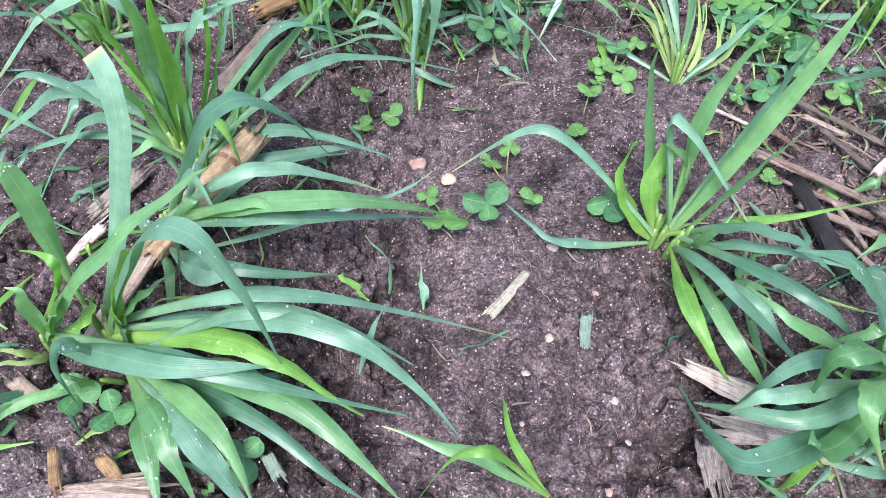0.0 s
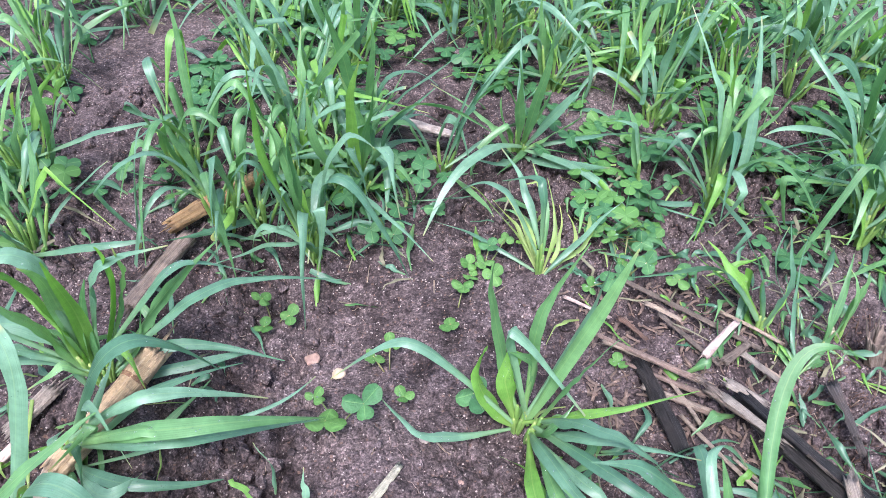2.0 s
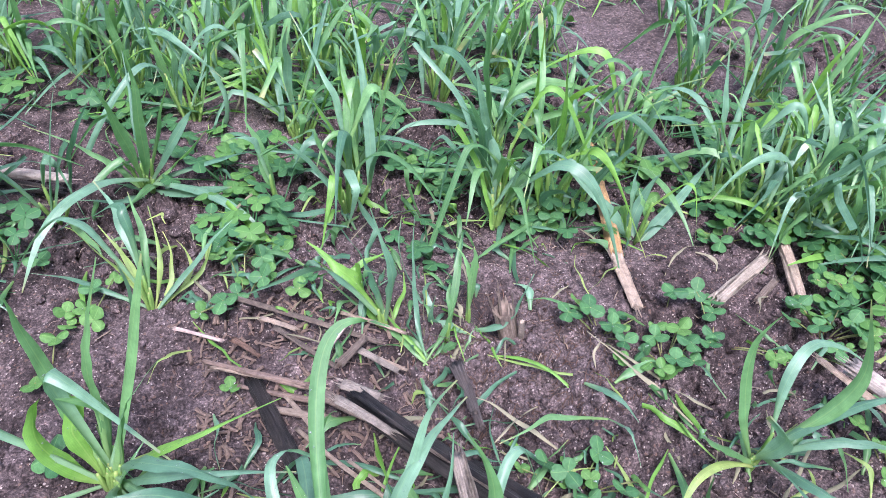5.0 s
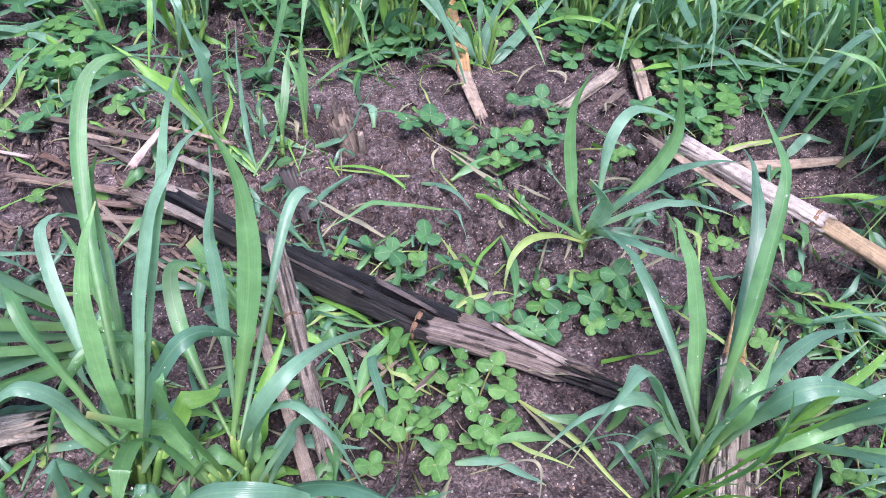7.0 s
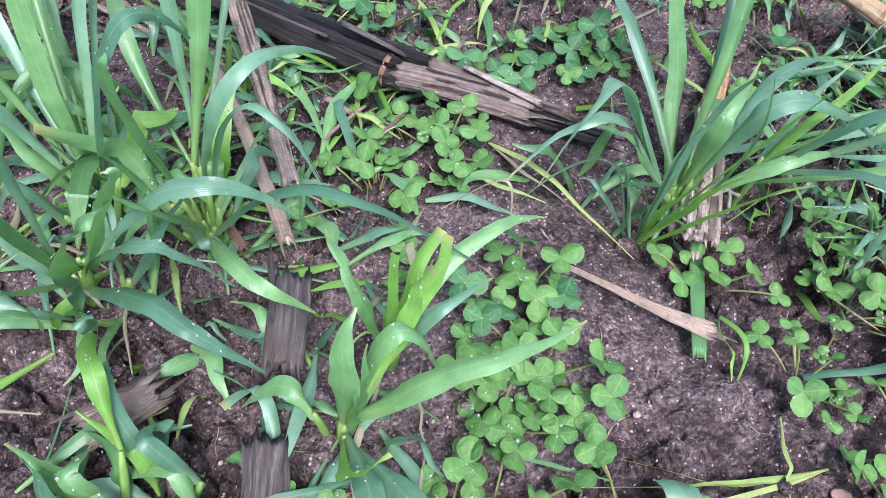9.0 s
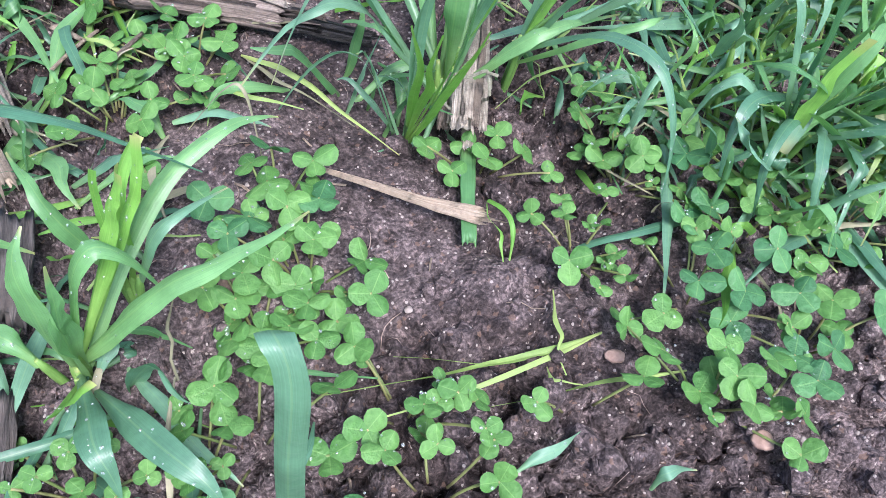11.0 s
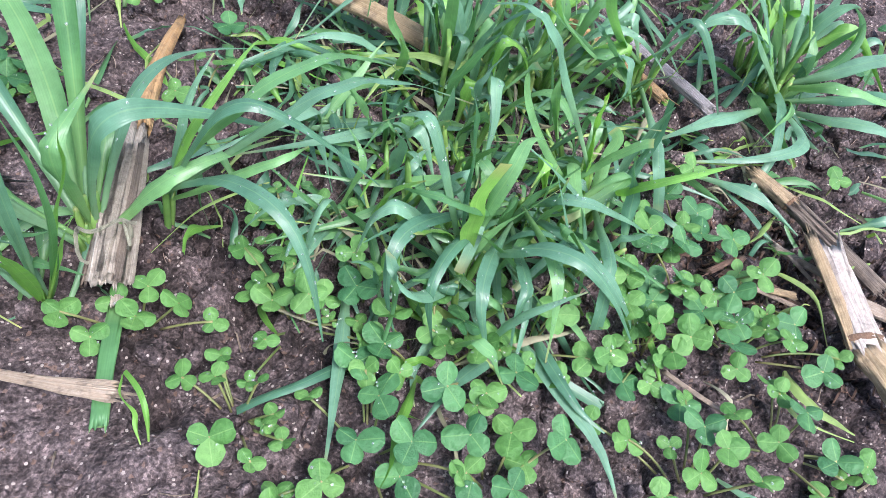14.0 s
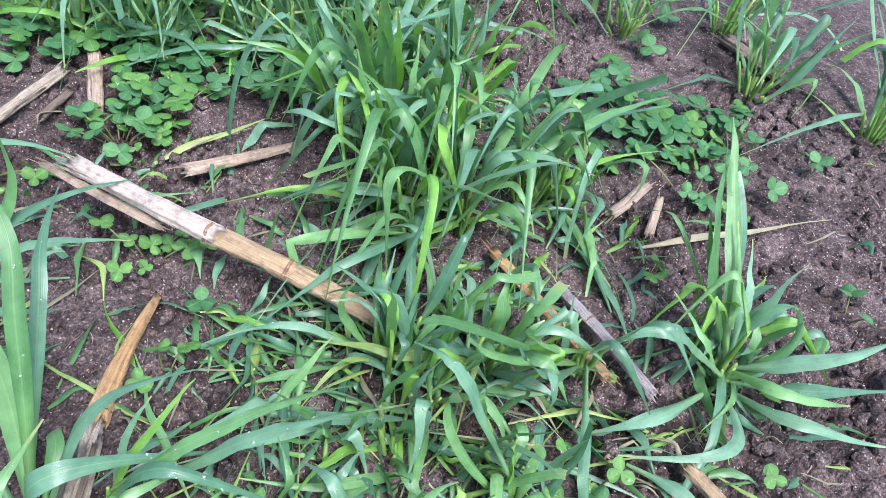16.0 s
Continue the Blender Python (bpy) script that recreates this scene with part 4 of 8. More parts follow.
stalk("bark_strip", "short brown bark chip on soil", "bark strip", [
    ((0.235, 0.412, 0.008), (0.250, 0.388, 0.010), 2.7, 1.6, BARK, (), (2, 2), 0.5),
])
stalk("bark_strip", "flaking pale bark strip beside a stalk", "bark strip", [
    ((0.318, 0.373, 0.012), (0.342, 0.348, 0.013), 3.1, 2.2, GREYL, (), (2, 2), 0.4),
])
stalk("dry_stem", "thin dry stem lying on the soil", "dry stem", [
    ((0.317, 0.411, 0.008), (0.360, 0.382, 0.009), 1.4, 1.4, HUSK, (), (1, 1), 0.7),
])
stalk("straw", "thin tan straw lying beside clover", "straw", [
    ((0.775, -0.209, 0.008), (0.772, -0.234, 0.009), 1.5, 1.2, HUSK, (), (2, 2), 0.5),
])
stalk("straw", "thin tan straw lying beside clover", "straw", [
    ((0.735, -0.205, 0.008), (0.747, -0.231, 0.009), 1.6, 1.3, HUSK, (), (2, 2), 0.5),
])
stalk("straw", "short square-cut straw piece", "straw", [
    ((0.739, -0.212, 0.009), (0.750, -0.224, 0.009), 1.9, 2.0, TAN, (), (0, 0), 0.6),
])
stalk("straw", "pale straw lying among clover", "straw", [
    ((0.657, -0.195, 0.007), (0.659, -0.227, 0.007), 1.3, 1.3, HUSK, (), (1, 1), 0.6),
])
stalk("husk", "curled reddish-brown husk on the soil", "husk", [
    ((0.709, -0.134, 0.009), (0.698, -0.150, 0.010), 2.1, 1.2, BARK, (), (2, 2), 0.5),
])
stalk("husk", "curled reddish-brown husk on the soil", "husk", [
    ((0.725, -0.183, 0.010), (0.740, -0.189, 0.013), 1.9, 1.3, BARK, (), (3, 2), 0.4),
])
stalk("husk", "flat pale green straw lying under a dry husk", "husk", [
    ((0.506, 0.002, 0.010), (0.466, -0.044, 0.006), 4.0, 3.4, GREEN[1], (), (0, 0), 0.12),
])


# ---- wheat plants ----
# a leaf in centimetres: bearing, reach, tip height, shoulder (along, up, aside), width, tint[, cut short]
plant = wheat(-0.181, 0.252, "large young wheat plant with long drooping wet leaves")
leaves(plant, [
    (55, 5.1, 17.3, 4.6, 13.9, -2.6, 1.25, 0, 1), (9, 2.6, 9.3, 2.1, 7.9, -1.5, 1.4, 2, 1), (337, 11.1, 7.3, 8.2, 22.9, 0.8, 1.15, 0),
    (2, 4.8, 7.3, 3.1, 6.9, -1.6, 0.85, 1), (127, 1.5, 13.3, 0.1, 15.9, -0.6, 1, 1), (341, 15.1, 2.3, 9.5, 7.4, 0.9, 1.5, 2),
    (343, 19.8, 1.3, 14.4, 9.9, 2.6, 1.05, 0), (331, 18.6, 1.3, 14.5, 5.9, 2, 1.4, 1), (329, 16.9, 0.8, 12.4, 4.1, 0.1, 0.9, 0),
    (0, 22, 1.3, 8.6, 11.9, -2.1, 1.05, 0), (0, 11.7, 3.3, 5.1, 6.9, -1.8, 1, 0),
], 7, 0.002, 18, 0.0, True)
plant = wheat(-0.167, 0.236, "young wheat plant with broad wet leaves lying on clover")
leaves(plant, [
    (316, 11, 1.3, 7.3, 5.9, 1.7, 1.05, 1), (303, 9.5, 1.3, 7.4, 5.9, 0.4, 1.4, 1), (313, 11.4, 1.3, 8.4, 5.9, 0.6, 1.4, 0),
    (293, 8.8, 1.3, 6.9, 3.9, 0.4, 1.1, 1), (358, 15.1, 2.3, 8.4, 9.4, 1.4, 0.9, 0), (342, 12.3, 1.3, 7.2, 5.9, 1, 0.8, 0),
], 9, 0.002, 18, 0.0, True)
leaves(plant, tuft(4, 8, None, 0.8), 9, 0.012, 14, 0.25)
plant = wheat(-0.215, 0.250, "wheat plant with bright shoots and broad folded leaves")
leaves(plant, [
    (15, 10.7, 12.3, 3.9, 12.4, -4.7, 1.2, 1), (358, 3.5, 6.3, 5.1, 5.4, -0.6, 1, 2), (304, 0.4, 7.3, 1.5, 6.9, 0.8, 0.7, 1),
    (4, 1.5, 9.3, 6.3, 11.9, -2.7, 0.6, 2), (218, 2.3, 3.3, 0.7, 2.9, 1.4, 0.5, 3), (224, 2.9, 2.3, 1, 3.4, 2.6, 0.5, 3),
    (343, 13.3, 5.3, 8.1, 7.9, -3, 1.3, 0), (347, 20, 1.3, 11.3, 7.9, -3.3, 1.15, 0), (331, 3.9, 8.3, 3.4, 6.4, 0.7, 1.2, 1, 1),
], 6, 0.002, 18, 0.0, True)
plant = wheat(-0.160, 0.312, "young wheat plant with long arching wet leaves")
leaves(plant, [
    (25, 10.2, 4.5, 5.2, 16.8, -1, 1.2, 0), (14, 12.8, 2.5, 5.4, 9.8, -1.6, 0.95, 0), (0, 11.1, 3.5, 7.3, 11.3, -4.6, 0.9, 1),
    (5, 16.2, 2.5, 9, 11.8, -6.7, 1.15, 1), (6, 16, 1.5, 7, 10.3, -6.6, 1, 0), (17, 16.7, 2.5, 12, 5.8, -4.7, 0.4, 0),
    (30, 12.1, 2.5, 5.9, 7.8, -1.3, 0.8, 0), (339, 5.5, 2.5, 5.9, 3.8, -4.6, 0.9, 0), (351, 10.1, 0.5, 5.5, 4.8, -4.5, 0.8, 0),
    (265, 2.2, 3.5, -0.4, 9.3, 5.5, 0.8, 1),
], 7, 0.002, 18, 0.0, True)
leaves(plant, tuft(5, 9, None, 0.7), 7, 0.012, 14, 0.25)
plant = wheat(-0.154, 0.375, "tall young wheat plant with arching leaves beside a stalk")
leaves(plant, [
    (189, 8.7, 7.9, -1.9, 19.8, 0, 1.25, 0), (208, 4.7, 13.9, 1.8, 6.8, -1.1, 1.1, 1), (206, 2.8, 12.9, 0.5, 9.3, -3.1, 1.1, 2),
    (281, 3.1, 15.9, -1.8, 7.8, -0.4, 1.1, 1), (295, 4.4, 16.9, -1.2, 7.3, 0.2, 1, 2), (10, 6.6, 12.9, -0, 11.3, 1.3, 1.05, 0),
    (344, 3.7, 14.9, -0.6, 4.3, 6.6, 0.85, 2), (0, 3.9, 13.9, 2, 4.8, 7, 0.85, 1), (184, 11.6, 1.9, 3.7, 8.8, -1.5, 1.2, 0),
    (195, 12, 0.9, 5.7, 5.3, -2.6, 0.95, 0), (172, 11.3, 3.9, 7.4, 11.8, 2.1, 0.6, 0),
], 6, 0.002, 18, 0.0, True)
plant = wheat(-0.151, 0.372, "young wheat plant with arching wet leaves over a stalk")
leaves(plant, [
    (197, 9.6, -0.2, 5.2, 7.7, -2.7, 0.8, 0), (17, 9.7, 11.8, 5.8, 5.7, 2.8, 1.1, 1), (24, 11.8, 5.8, 6.4, 12.7, -0.3, 0.85, 0),
    (23, 17.8, 2.8, 7.8, 10.2, -0.4, 0.85, 0), (8, 12.4, -0.2, 3.5, 3.7, 1.9, 0.9, 0), (14, 10.7, -0.2, 5.7, 1.7, -0.5, 0.8, 0),
    (214, 1.1, 7.8, 0.7, 5.7, -0.6, 0.9, 2), (67, 1.5, 9.8, -0.1, 4.7, 0.5, 0.9, 1), (27, 3.9, 5.8, 3.4, 2.7, -0.5, 0.7, 1),
    (198, 4.7, 1.8, 1.2, 4.7, -0.1, 0.7, 1),
], 6, 0.002, 18, 0.0, True)
leaves(plant, tuft(5, 10, None, 0.8), 6, 0.012, 14, 0.25)
plant = wheat(0.142, 0.328, "young wheat plant with rolled bright shoots and spreading wet leaves")
leaves(plant, [
    (127, 4, 14.2, 5.1, 7.2, -0.8, 1.05, 1), (41, 3.2, 17.2, 1.8, 9.7, 2.6, 0.95, 1), (7, 4.8, 18.2, 3, 11.2, -0.3, 1.05, 1),
    (8, 3.6, 18.2, 5.2, 11.2, 2.3, 0.8, 0), (135, 3.1, 7.2, 3.5, 4.7, 2.5, 1.25, 2, 1), (107, 1.7, 7.2, 1.5, 4.7, 1.4, 1.35, 2, 1),
    (142, 1.6, 8.2, -0.9, 6.2, -2.6, 1, 1), (326, 5.2, 4.2, -6.9, 16.2, 0.7, 1.1, 0), (169, 13.1, 4.2, 8.6, 12.2, -2, 0.85, 0),
    (163, 10.5, 1.2, 6.5, 3.7, 6.6, 0.75, 0), (351, 11.1, 7.2, 4.2, 6.7, -2.9, 0.8, 2),
], 6, 0.002, 18, 0.0, True)
plant = wheat(0.148, 0.321, "young wheat plant with drooping wet leaves on bare soil")
leaves(plant, [
    (295, 11, 3.2, 5, 8.8, -4, 1, 0), (279, 10.1, 1.2, 7.9, 5.8, -3.7, 0.95, 2), (288, 10.5, 1.2, 9.2, 5.8, -3.4, 0.9, 1),
    (337, 11.3, 4.2, 3.5, 8.3, -4.1, 0.85, 0), (326, 8.9, 4.2, 4, 10.3, -3, 1, 0), (316, 11.1, 3.2, 9.1, 8.8, -4, 0.9, 0),
    (348, 3.8, 12.2, 1.2, 10.3, -2.2, 0.6, 1), (307, 9.4, 1.2, 8.4, 5.8, -2.5, 0.8, 0), (337, 2.3, 6.2, 1.4, 5.3, -2.8, 0.7, 1),
], 6, 0.002, 18, 0.0, True)
leaves(plant, tuft(3, 7, None, 0.6), 6, 0.012, 14, 0.25)
plant = wheat(0.258, 0.228, "young wheat plant with spreading blue-green leaves beside perforated husks")
leaves(plant, [
    (175, 9.8, 12.4, 7.1, 12.7, 0.2, 1.05, 0), (176, 11, 9.4, 12.1, 12.2, 4.1, 0.8, 1), (204, 9, 6.4, 13, 15.7, -0.5, 1.2, 1),
    (196, 11.6, 4.4, 12, 12.7, 0.3, 0.95, 0), (198, 12.8, 6.4, 15.1, 11.7, 1.5, 0.95, 0), (191, 12.5, 3.4, 12.2, 9.2, 6.1, 1, 0),
    (187, 13.1, 3.4, 18.1, 11.2, 10.9, 1.35, 0), (228, 10, 7.4, 13.8, 15.2, -4.6, 1.2, 1), (211, 11.7, 9.4, 15.9, 10.2, 2.2, 1.2, 1),
], 5, 0.002, 18, 0.0, True)
leaves(plant, tuft(4, 10, None, 0.8), 5, 0.012, 14, 0.25)
plant = wheat(0.348, 0.398, "young wheat plant with spreading blue-green leaves")
leaves(plant, [
    (145, 6.3, 7, 3.2, 5, 0, 1.16, 2), (153, 10.6, 2, 3, 8.6, 0.1, 0.99, 0), (126, 4.2, 8, 0.9, 4.5, 0, 0.94, 0),
    (122, 1.9, 11, -1.5, 6.1, -0.1, 0.92, 0), (113, 3.1, 5, 2.2, 1, 0, 0.96, 2, 1),
], 3, 0.003)
plant = wheat(-0.013, 0.514, "young wheat plant with spreading blue-green leaves")
leaves(plant, [
    (335, 8.5, 1.5, 1.3, 17.5, -0.1, 1.15, 0), (271, 8.1, 0.5, 3.9, 13.9, 0.5, 0.78, 0), (200, 2.6, 2.5, 1.4, 12.6, 0, 1.04, 0),
    (281, 2.9, 1.5, 3.7, 12.9, 1.4, 1.01, 0), (188, 5.8, 7.5, 3.2, 15.5, 0, 0.94, 0), (178, 2.8, 19.5, 3.9, 13.9, 0, 1.21, 2),
    (1, 0.7, 17.5, -3.8, 12.1, -0.1, 1.08, 1), (7, 5.6, 11.5, 2.3, 16.7, 0, 1.07, 0), (157, 3, 14.5, -0.3, 11, -0.1, 0.95, 1),
    (190, 4.8, 0.5, 4.7, 7.9, 0, 0.84, 0),
], 4, 0.003)
leaves(plant, tuft(8, 11, None, 0.75), 4, 0.012, 14, 0.25)
plant = wheat(0.032, 0.599, "upright young green wheat plant in damp soil")
leaves(plant, [
    (292, 8.4, 4, 4.8, 12.1, 0.1, 1.27, 0), (239, 3, 15, -1.3, 5.6, 0.5, 1.08, 1), (289, 4.4, 15, 1.7, 6.8, -0.1, 1.06, 1),
    (225, 5.9, 14, 6.6, 6.9, -0.4, 1.04, 1), (221, 8.2, 8, 1.6, 5.6, 0.2, 0.99, 0), (272, 6.2, 18, 2.1, 9.8, -1.5, 1.02, 2),
], 3, 0.003)
leaves(plant, tuft(8, 13, None, 0.75), 3, 0.012, 14, 0.25)
plant = wheat(0.182, 0.471, "flattened wheat plant with pale yellow-green stems")
leaves(plant, [
    (126, 9.5, 3.5, 4.7, 4.7, 0, 0.43, 3), (121, 7.2, 3.5, 3.5, 3.4, 0, 0.39, 3), (115, 6.7, 4.5, 2.5, 3.6, -0.1, 0.43, 3),
    (111, 4.9, 4.5, 1.3, 3.9, -0.2, 0.34, 3), (91, 7, 6.5, 1.6, 5.3, -0.7, 0.54, 1), (82, 6.3, 5.5, 1, 4.2, -1.6, 0.42, 3),
    (69, 4.6, 4.5, 3.8, 0.9, -1.8, 0.36, 3), (144, 10.8, 0.5, 6.2, 1.8, 0, 0.63, 0), (30, 8.1, 4.5, 2.7, 2.2, 0.1, 0.55, 0),
    (58, 4.6, 3.5, 4.7, 0.9, -2.8, 0.4, 3), (31, 5.9, 3.5, 6.5, 0.9, -0.8, 0.4, 3),
], 1, 0.003)
leaves(plant, [
    (107, 9.5, 6.5, 4.3, 6.1, -0.1, 0.7, 0), (146, 11.4, 0.5, 4.1, 13.5, -0.1, 0.66, 0), (115, 6.3, 5.5, 0.1, 11.6, -0.4, 0.73, 0),
], 1, 0.003)
plant = wheat(0.292, 0.125, "tall young wheat plant with broad overarching leaf")
leaves(plant, [
    (72, 4.4, 19.7, 4, 15.5, -3.4, 0.94, 1), (75, 7.6, 15.7, 6.7, 13.5, 0.4, 0.58, 0), (39, 10.9, 6.7, 13.6, 16, 4.6, 0.58, 0),
    (70, 7.3, 7.7, 8.6, 9.5, 6.1, 0.72, 1), (20, 8.4, 5.7, -2.1, 16.5, -6, 0.65, 0), (309, 6.8, 4.7, 2.7, 15, 0.2, 0.65, 0),
    (219, 2.1, 12.7, 3.5, 13, 0.2, 0.72, 1),
], 3, 0.002, 18, 0.0, True)
leaves(plant, tuft(6, 9, None, 0.9), 3, 0.012, 14, 0.25)
plant = wheat(0.247, 0.148, "tall upright young wheat plant close to a stalk")
leaves(plant, [
    (39, 9.6, 16.6, 4.7, 16.9, 1.5, 0.84, 0), (35, 7.2, 20.6, 7.3, 16.9, 2.3, 0.52, 0), (66, 3.6, 15.6, 0.3, 11.4, 1.2, 0.84, 1),
    (64, 12.7, 16.6, 15.2, 16.9, 6.9, 0.8, 1), (78, 9.8, 13.6, 13.3, 12.4, 0.9, 0.35, 1), (350, 5.2, 10.6, 2.5, 17.9, -5.8, 0.84, 0),
    (79, 11.1, 6.6, 12.8, 13.9, 6.4, 0.63, 0), (112, 8.1, 9.6, 4.7, 12.4, 1.8, 0.63, 1), (162, 5.2, 4.6, 3.6, 10.9, -1.2, 0.77, 0),
], 3, 0.002, 18, 0.0, True)
leaves(plant, tuft(8, 9, None, 0.9), 3, 0.012, 14, 0.25)
plant = wheat(0.306, -0.007, "young wheat plant with broad leaves and cut bright stems among clover")
leaves(plant, [
    (20, 3.8, 9.4, 4.3, 8, -0.3, 0.9, 2, 1), (18, 5.4, 9.4, 5.4, 8, -0.4, 0.55, 2, 1), (343, 8.7, 7.4, 3.4, 7, -1.3, 1.05, 1),
    (17, 11.4, 5.4, 8, 8, 2.4, 0.8, 1), (350, 3.5, 4.4, 1.8, 10.5, 0.8, 0.8, 1), (41, 1.1, 9.4, -1.1, 8, -0.6, 1.15, 1),
    (333, 0.9, 8.4, 0.9, 6.5, -1.3, 1.1, 1), (280, 2.9, 6.4, 3.3, 5.5, -2.7, 0.6, 2, 1), (261, 5.5, 2.4, 5, 5.5, 0.1, 1, 0),
    (283, 7.7, 2.4, 7, 5.5, -0.3, 0.95, 0),
], 4, 0.002, 18, 0.0, True)
leaves(plant, tuft(3, 6, None, 0.8), 4, 0.012, 14, 0.25)
plant = wheat(0.487, 0.029, "upright young wheat plant beside the tied stalk")
leaves(plant, [
    (227, 6.2, 12.5, 2.1, 6.6, 0.5, 0.42, 2), (236, 6.2, 12.5, 3.1, 8, 0.7, 0.41, 2), (246, 7.1, 13.5, 4.4, 8.9, 0.5, 0.42, 2),
    (298, 3.3, 8.5, 2.4, 7.2, 0, 0.44, 2), (152, 2.6, 6.5, 2.3, 7.9, 0, 0.45, 0), (139, 5.8, 1.5, 2, 10.7, 0, 0.34, 0),
    (117, 3.7, 2.5, 2.9, 3.8, 0.1, 0.34, 0), (176, 2.6, 0.5, -1.5, 0.9, 1.5, 0.37, 0), (265, 2.5, 13.5, 4.1, 9.8, 0.9, 0.47, 1),
    (289, 4.1, 13.5, 3.6, 11.9, 0.2, 0.39, 2), (231, 1.5, 10.5, -0.2, 10.1, 0.3, 0.45, 0),
], 5, 0.003)
leaves(plant, tuft(3, 9, None, 0.7), 5, 0.012, 14, 0.25)
leaves(plant, [
    (120, 2.1, 3.5, 0, 5.4, -0.1, 0.41, 0), (269, 2, 13.5, 0.5, 13.3, -0.1, 0.42, 0),
], 5, 0.003)
plant = wheat(0.549, 0.027, "young wheat plant with long arching leaves beside the tied stalk")
leaves(plant, [
    (355, 5.4, 8.9, 0.8, 7.3, -0.9, 0.57, 2), (6, 3.6, 8.9, 1.6, 7.3, 0.2, 0.46, 0), (345, 13.2, 4.9, 3.8, 15.3, -5.7, 0.68, 1),
    (339, 16.1, 3.9, 6.7, 13.8, -4.5, 0.76, 0), (312, 9.7, 4.9, 2.9, 15.3, -2.4, 0.72, 0), (271, 10.2, 2.9, 7.9, 12.3, 0.3, 0.72, 0),
    (311, 6.1, 6.9, 5.4, 8.3, -3.4, 0.53, 1),
], 5, 0.002, 18, 0.0, True)
plant = wheat(0.629, -0.094, "dense wheat plant with bright cut shoot among clover")
leaves(plant, [
    (225, 0.4, 9.3, 0.8, 6, -1.3, 0.84, 2, 1), (0, 3.9, 7.3, -1.6, 11, -0.8, 0.65, 1), (121, 1.7, 12.3, 0.9, 10.5, -1.7, 0.57, 0),
    (96, 5.5, 7.3, 2.6, 13, 1.4, 0.68, 0), (285, 7.9, 2.3, 3.9, 9.4, -1.8, 0.76, 0), (137, 5.2, 2.3, 4.6, 9.4, -0.6, 0.76, 0),
    (161, 4.6, 5.3, 6.6, 6, 4.2, 0.68, 0, 1),
], 6, 0.002, 18, 0.0, True)
leaves(plant, tuft(5, 8, None, 0.55), 6, 0.012, 14, 0.25)
plant = wheat(0.716, -0.113, "dense wheat plant with bright cut shoots and yellowing leaf")
leaves(plant, [
    (140, 1.6, 9.3, 0.6, 5.9, -2, 0.91, 2, 1), (32, 1.5, 5.3, 1.3, 3.9, -0.5, 0.68, 1, 1), (105, 4.7, 8.3, 6.4, 8.4, 2.6, 0.72, 1, 1),
    (292, 4.8, 7.3, 0.1, 8.9, -7.1, 0.57, 2), (104, 7.6, 10.3, 5.4, 13.4, 1.3, 0.76, 0), (215, 7.4, 1.3, 8, 5.9, -0.3, 0.76, 0, 1),
    (197, 8.4, 1.3, 6.9, 5.9, -0.4, 0.38, 3),
], 6, 0.002, 18, 0.0, True)
leaves(plant, tuft(5, 8, None, 0.55), 6, 0.012, 14, 0.25)
plant = wheat(0.728, 0.008, "young wheat plant with spreading blue-green leaves")
leaves(plant, [
    (182, 6.7, 2.5, 3.3, 6.5, 0, 0.46, 3), (147, 8.7, 2.5, 5.2, 2.3, 0, 0.49, 1), (184, 8.1, 0.5, 6, 5.3, -0.3, 0.42, 3),
    (135, 9.6, 1.5, 6.1, 5.1, 0, 0.53, 0), (209, 3.7, 12.5, 1.3, 7.1, 0.5, 0.62, 1), (148, 4, 7.5, 1.1, 7.2, 0.1, 0.6, 0),
    (249, 2.8, 10.5, 2.5, 3.8, 0.1, 0.59, 1), (124, 2.1, 7.5, 4.2, 3.8, 0, 0.53, 1),
], 4, 0.003)
leaves(plant, tuft(6, 11, None, 0.6), 4, 0.012, 14, 0.25)
plant = wheat(0.827, -0.078, "upright wheat plant with arching leaves over a stalk")
leaves(plant, [
    (171, 8, 8.9, 10, 9.4, 3.3, 0.76, 0), (248, 5.5, 3.9, 3.9, 15.9, -6.8, 0.57, 0), (261, 5.7, 7.9, 3.6, 15.9, -4.6, 0.68, 0),
    (177, 7.5, 11.9, 10.5, 9.9, -0.6, 0.68, 1), (173, 13, 13.9, 11.9, 8.9, -0.9, 0.68, 1), (167, 14.7, 13.9, 13, 10.9, -2.8, 0.76, 1),
    (216, 11.2, 0.9, 11.4, 5.4, -1.3, 0.68, 0, 1),
], 4, 0.002, 18, 0.0, True)
leaves(plant, tuft(5, 9, None, 0.6), 4, 0.012, 14, 0.25)
plant = wheat(0.888, -0.147, "young wheat plant with spreading blue-green leaves")
leaves(plant, [
    (54, 11.4, 14, 7.8, 9.1, -0.8, 1.05, 1), (42, 5.4, 9, 0.5, 7.6, 0.9, 0.7, 0), (111, 5.3, 7, 2.1, 6.6, 3.3, 0.9, 1),
    (350, 3.9, 7, 2, 6.6, -3.6, 0.7, 1), (324, 11.1, 5, 2.2, 7.6, -4.3, 1.1, 0), (315, 12.5, 2, 2.3, 5.1, -3.9, 1, 0),
    (144, 10.2, 5, 7.9, 11.6, 1.1, 1.05, 0), (160, 11.2, 1, 10.3, 5.6, 3, 0.95, 0), (172, 9.9, 1, 3.7, 3.6, 8, 0.8, 0),
    (297, 12.1, 1, 3.1, 5.6, -6.2, 0.9, 0), (303, 8.2, 2, 0.7, 7.1, -6.2, 0.8, 1),
], 4, 0.002, 18, 0.0, True)
leaves(plant, tuft(3, 8, None, 0.7), 4, 0.012, 14, 0.25)
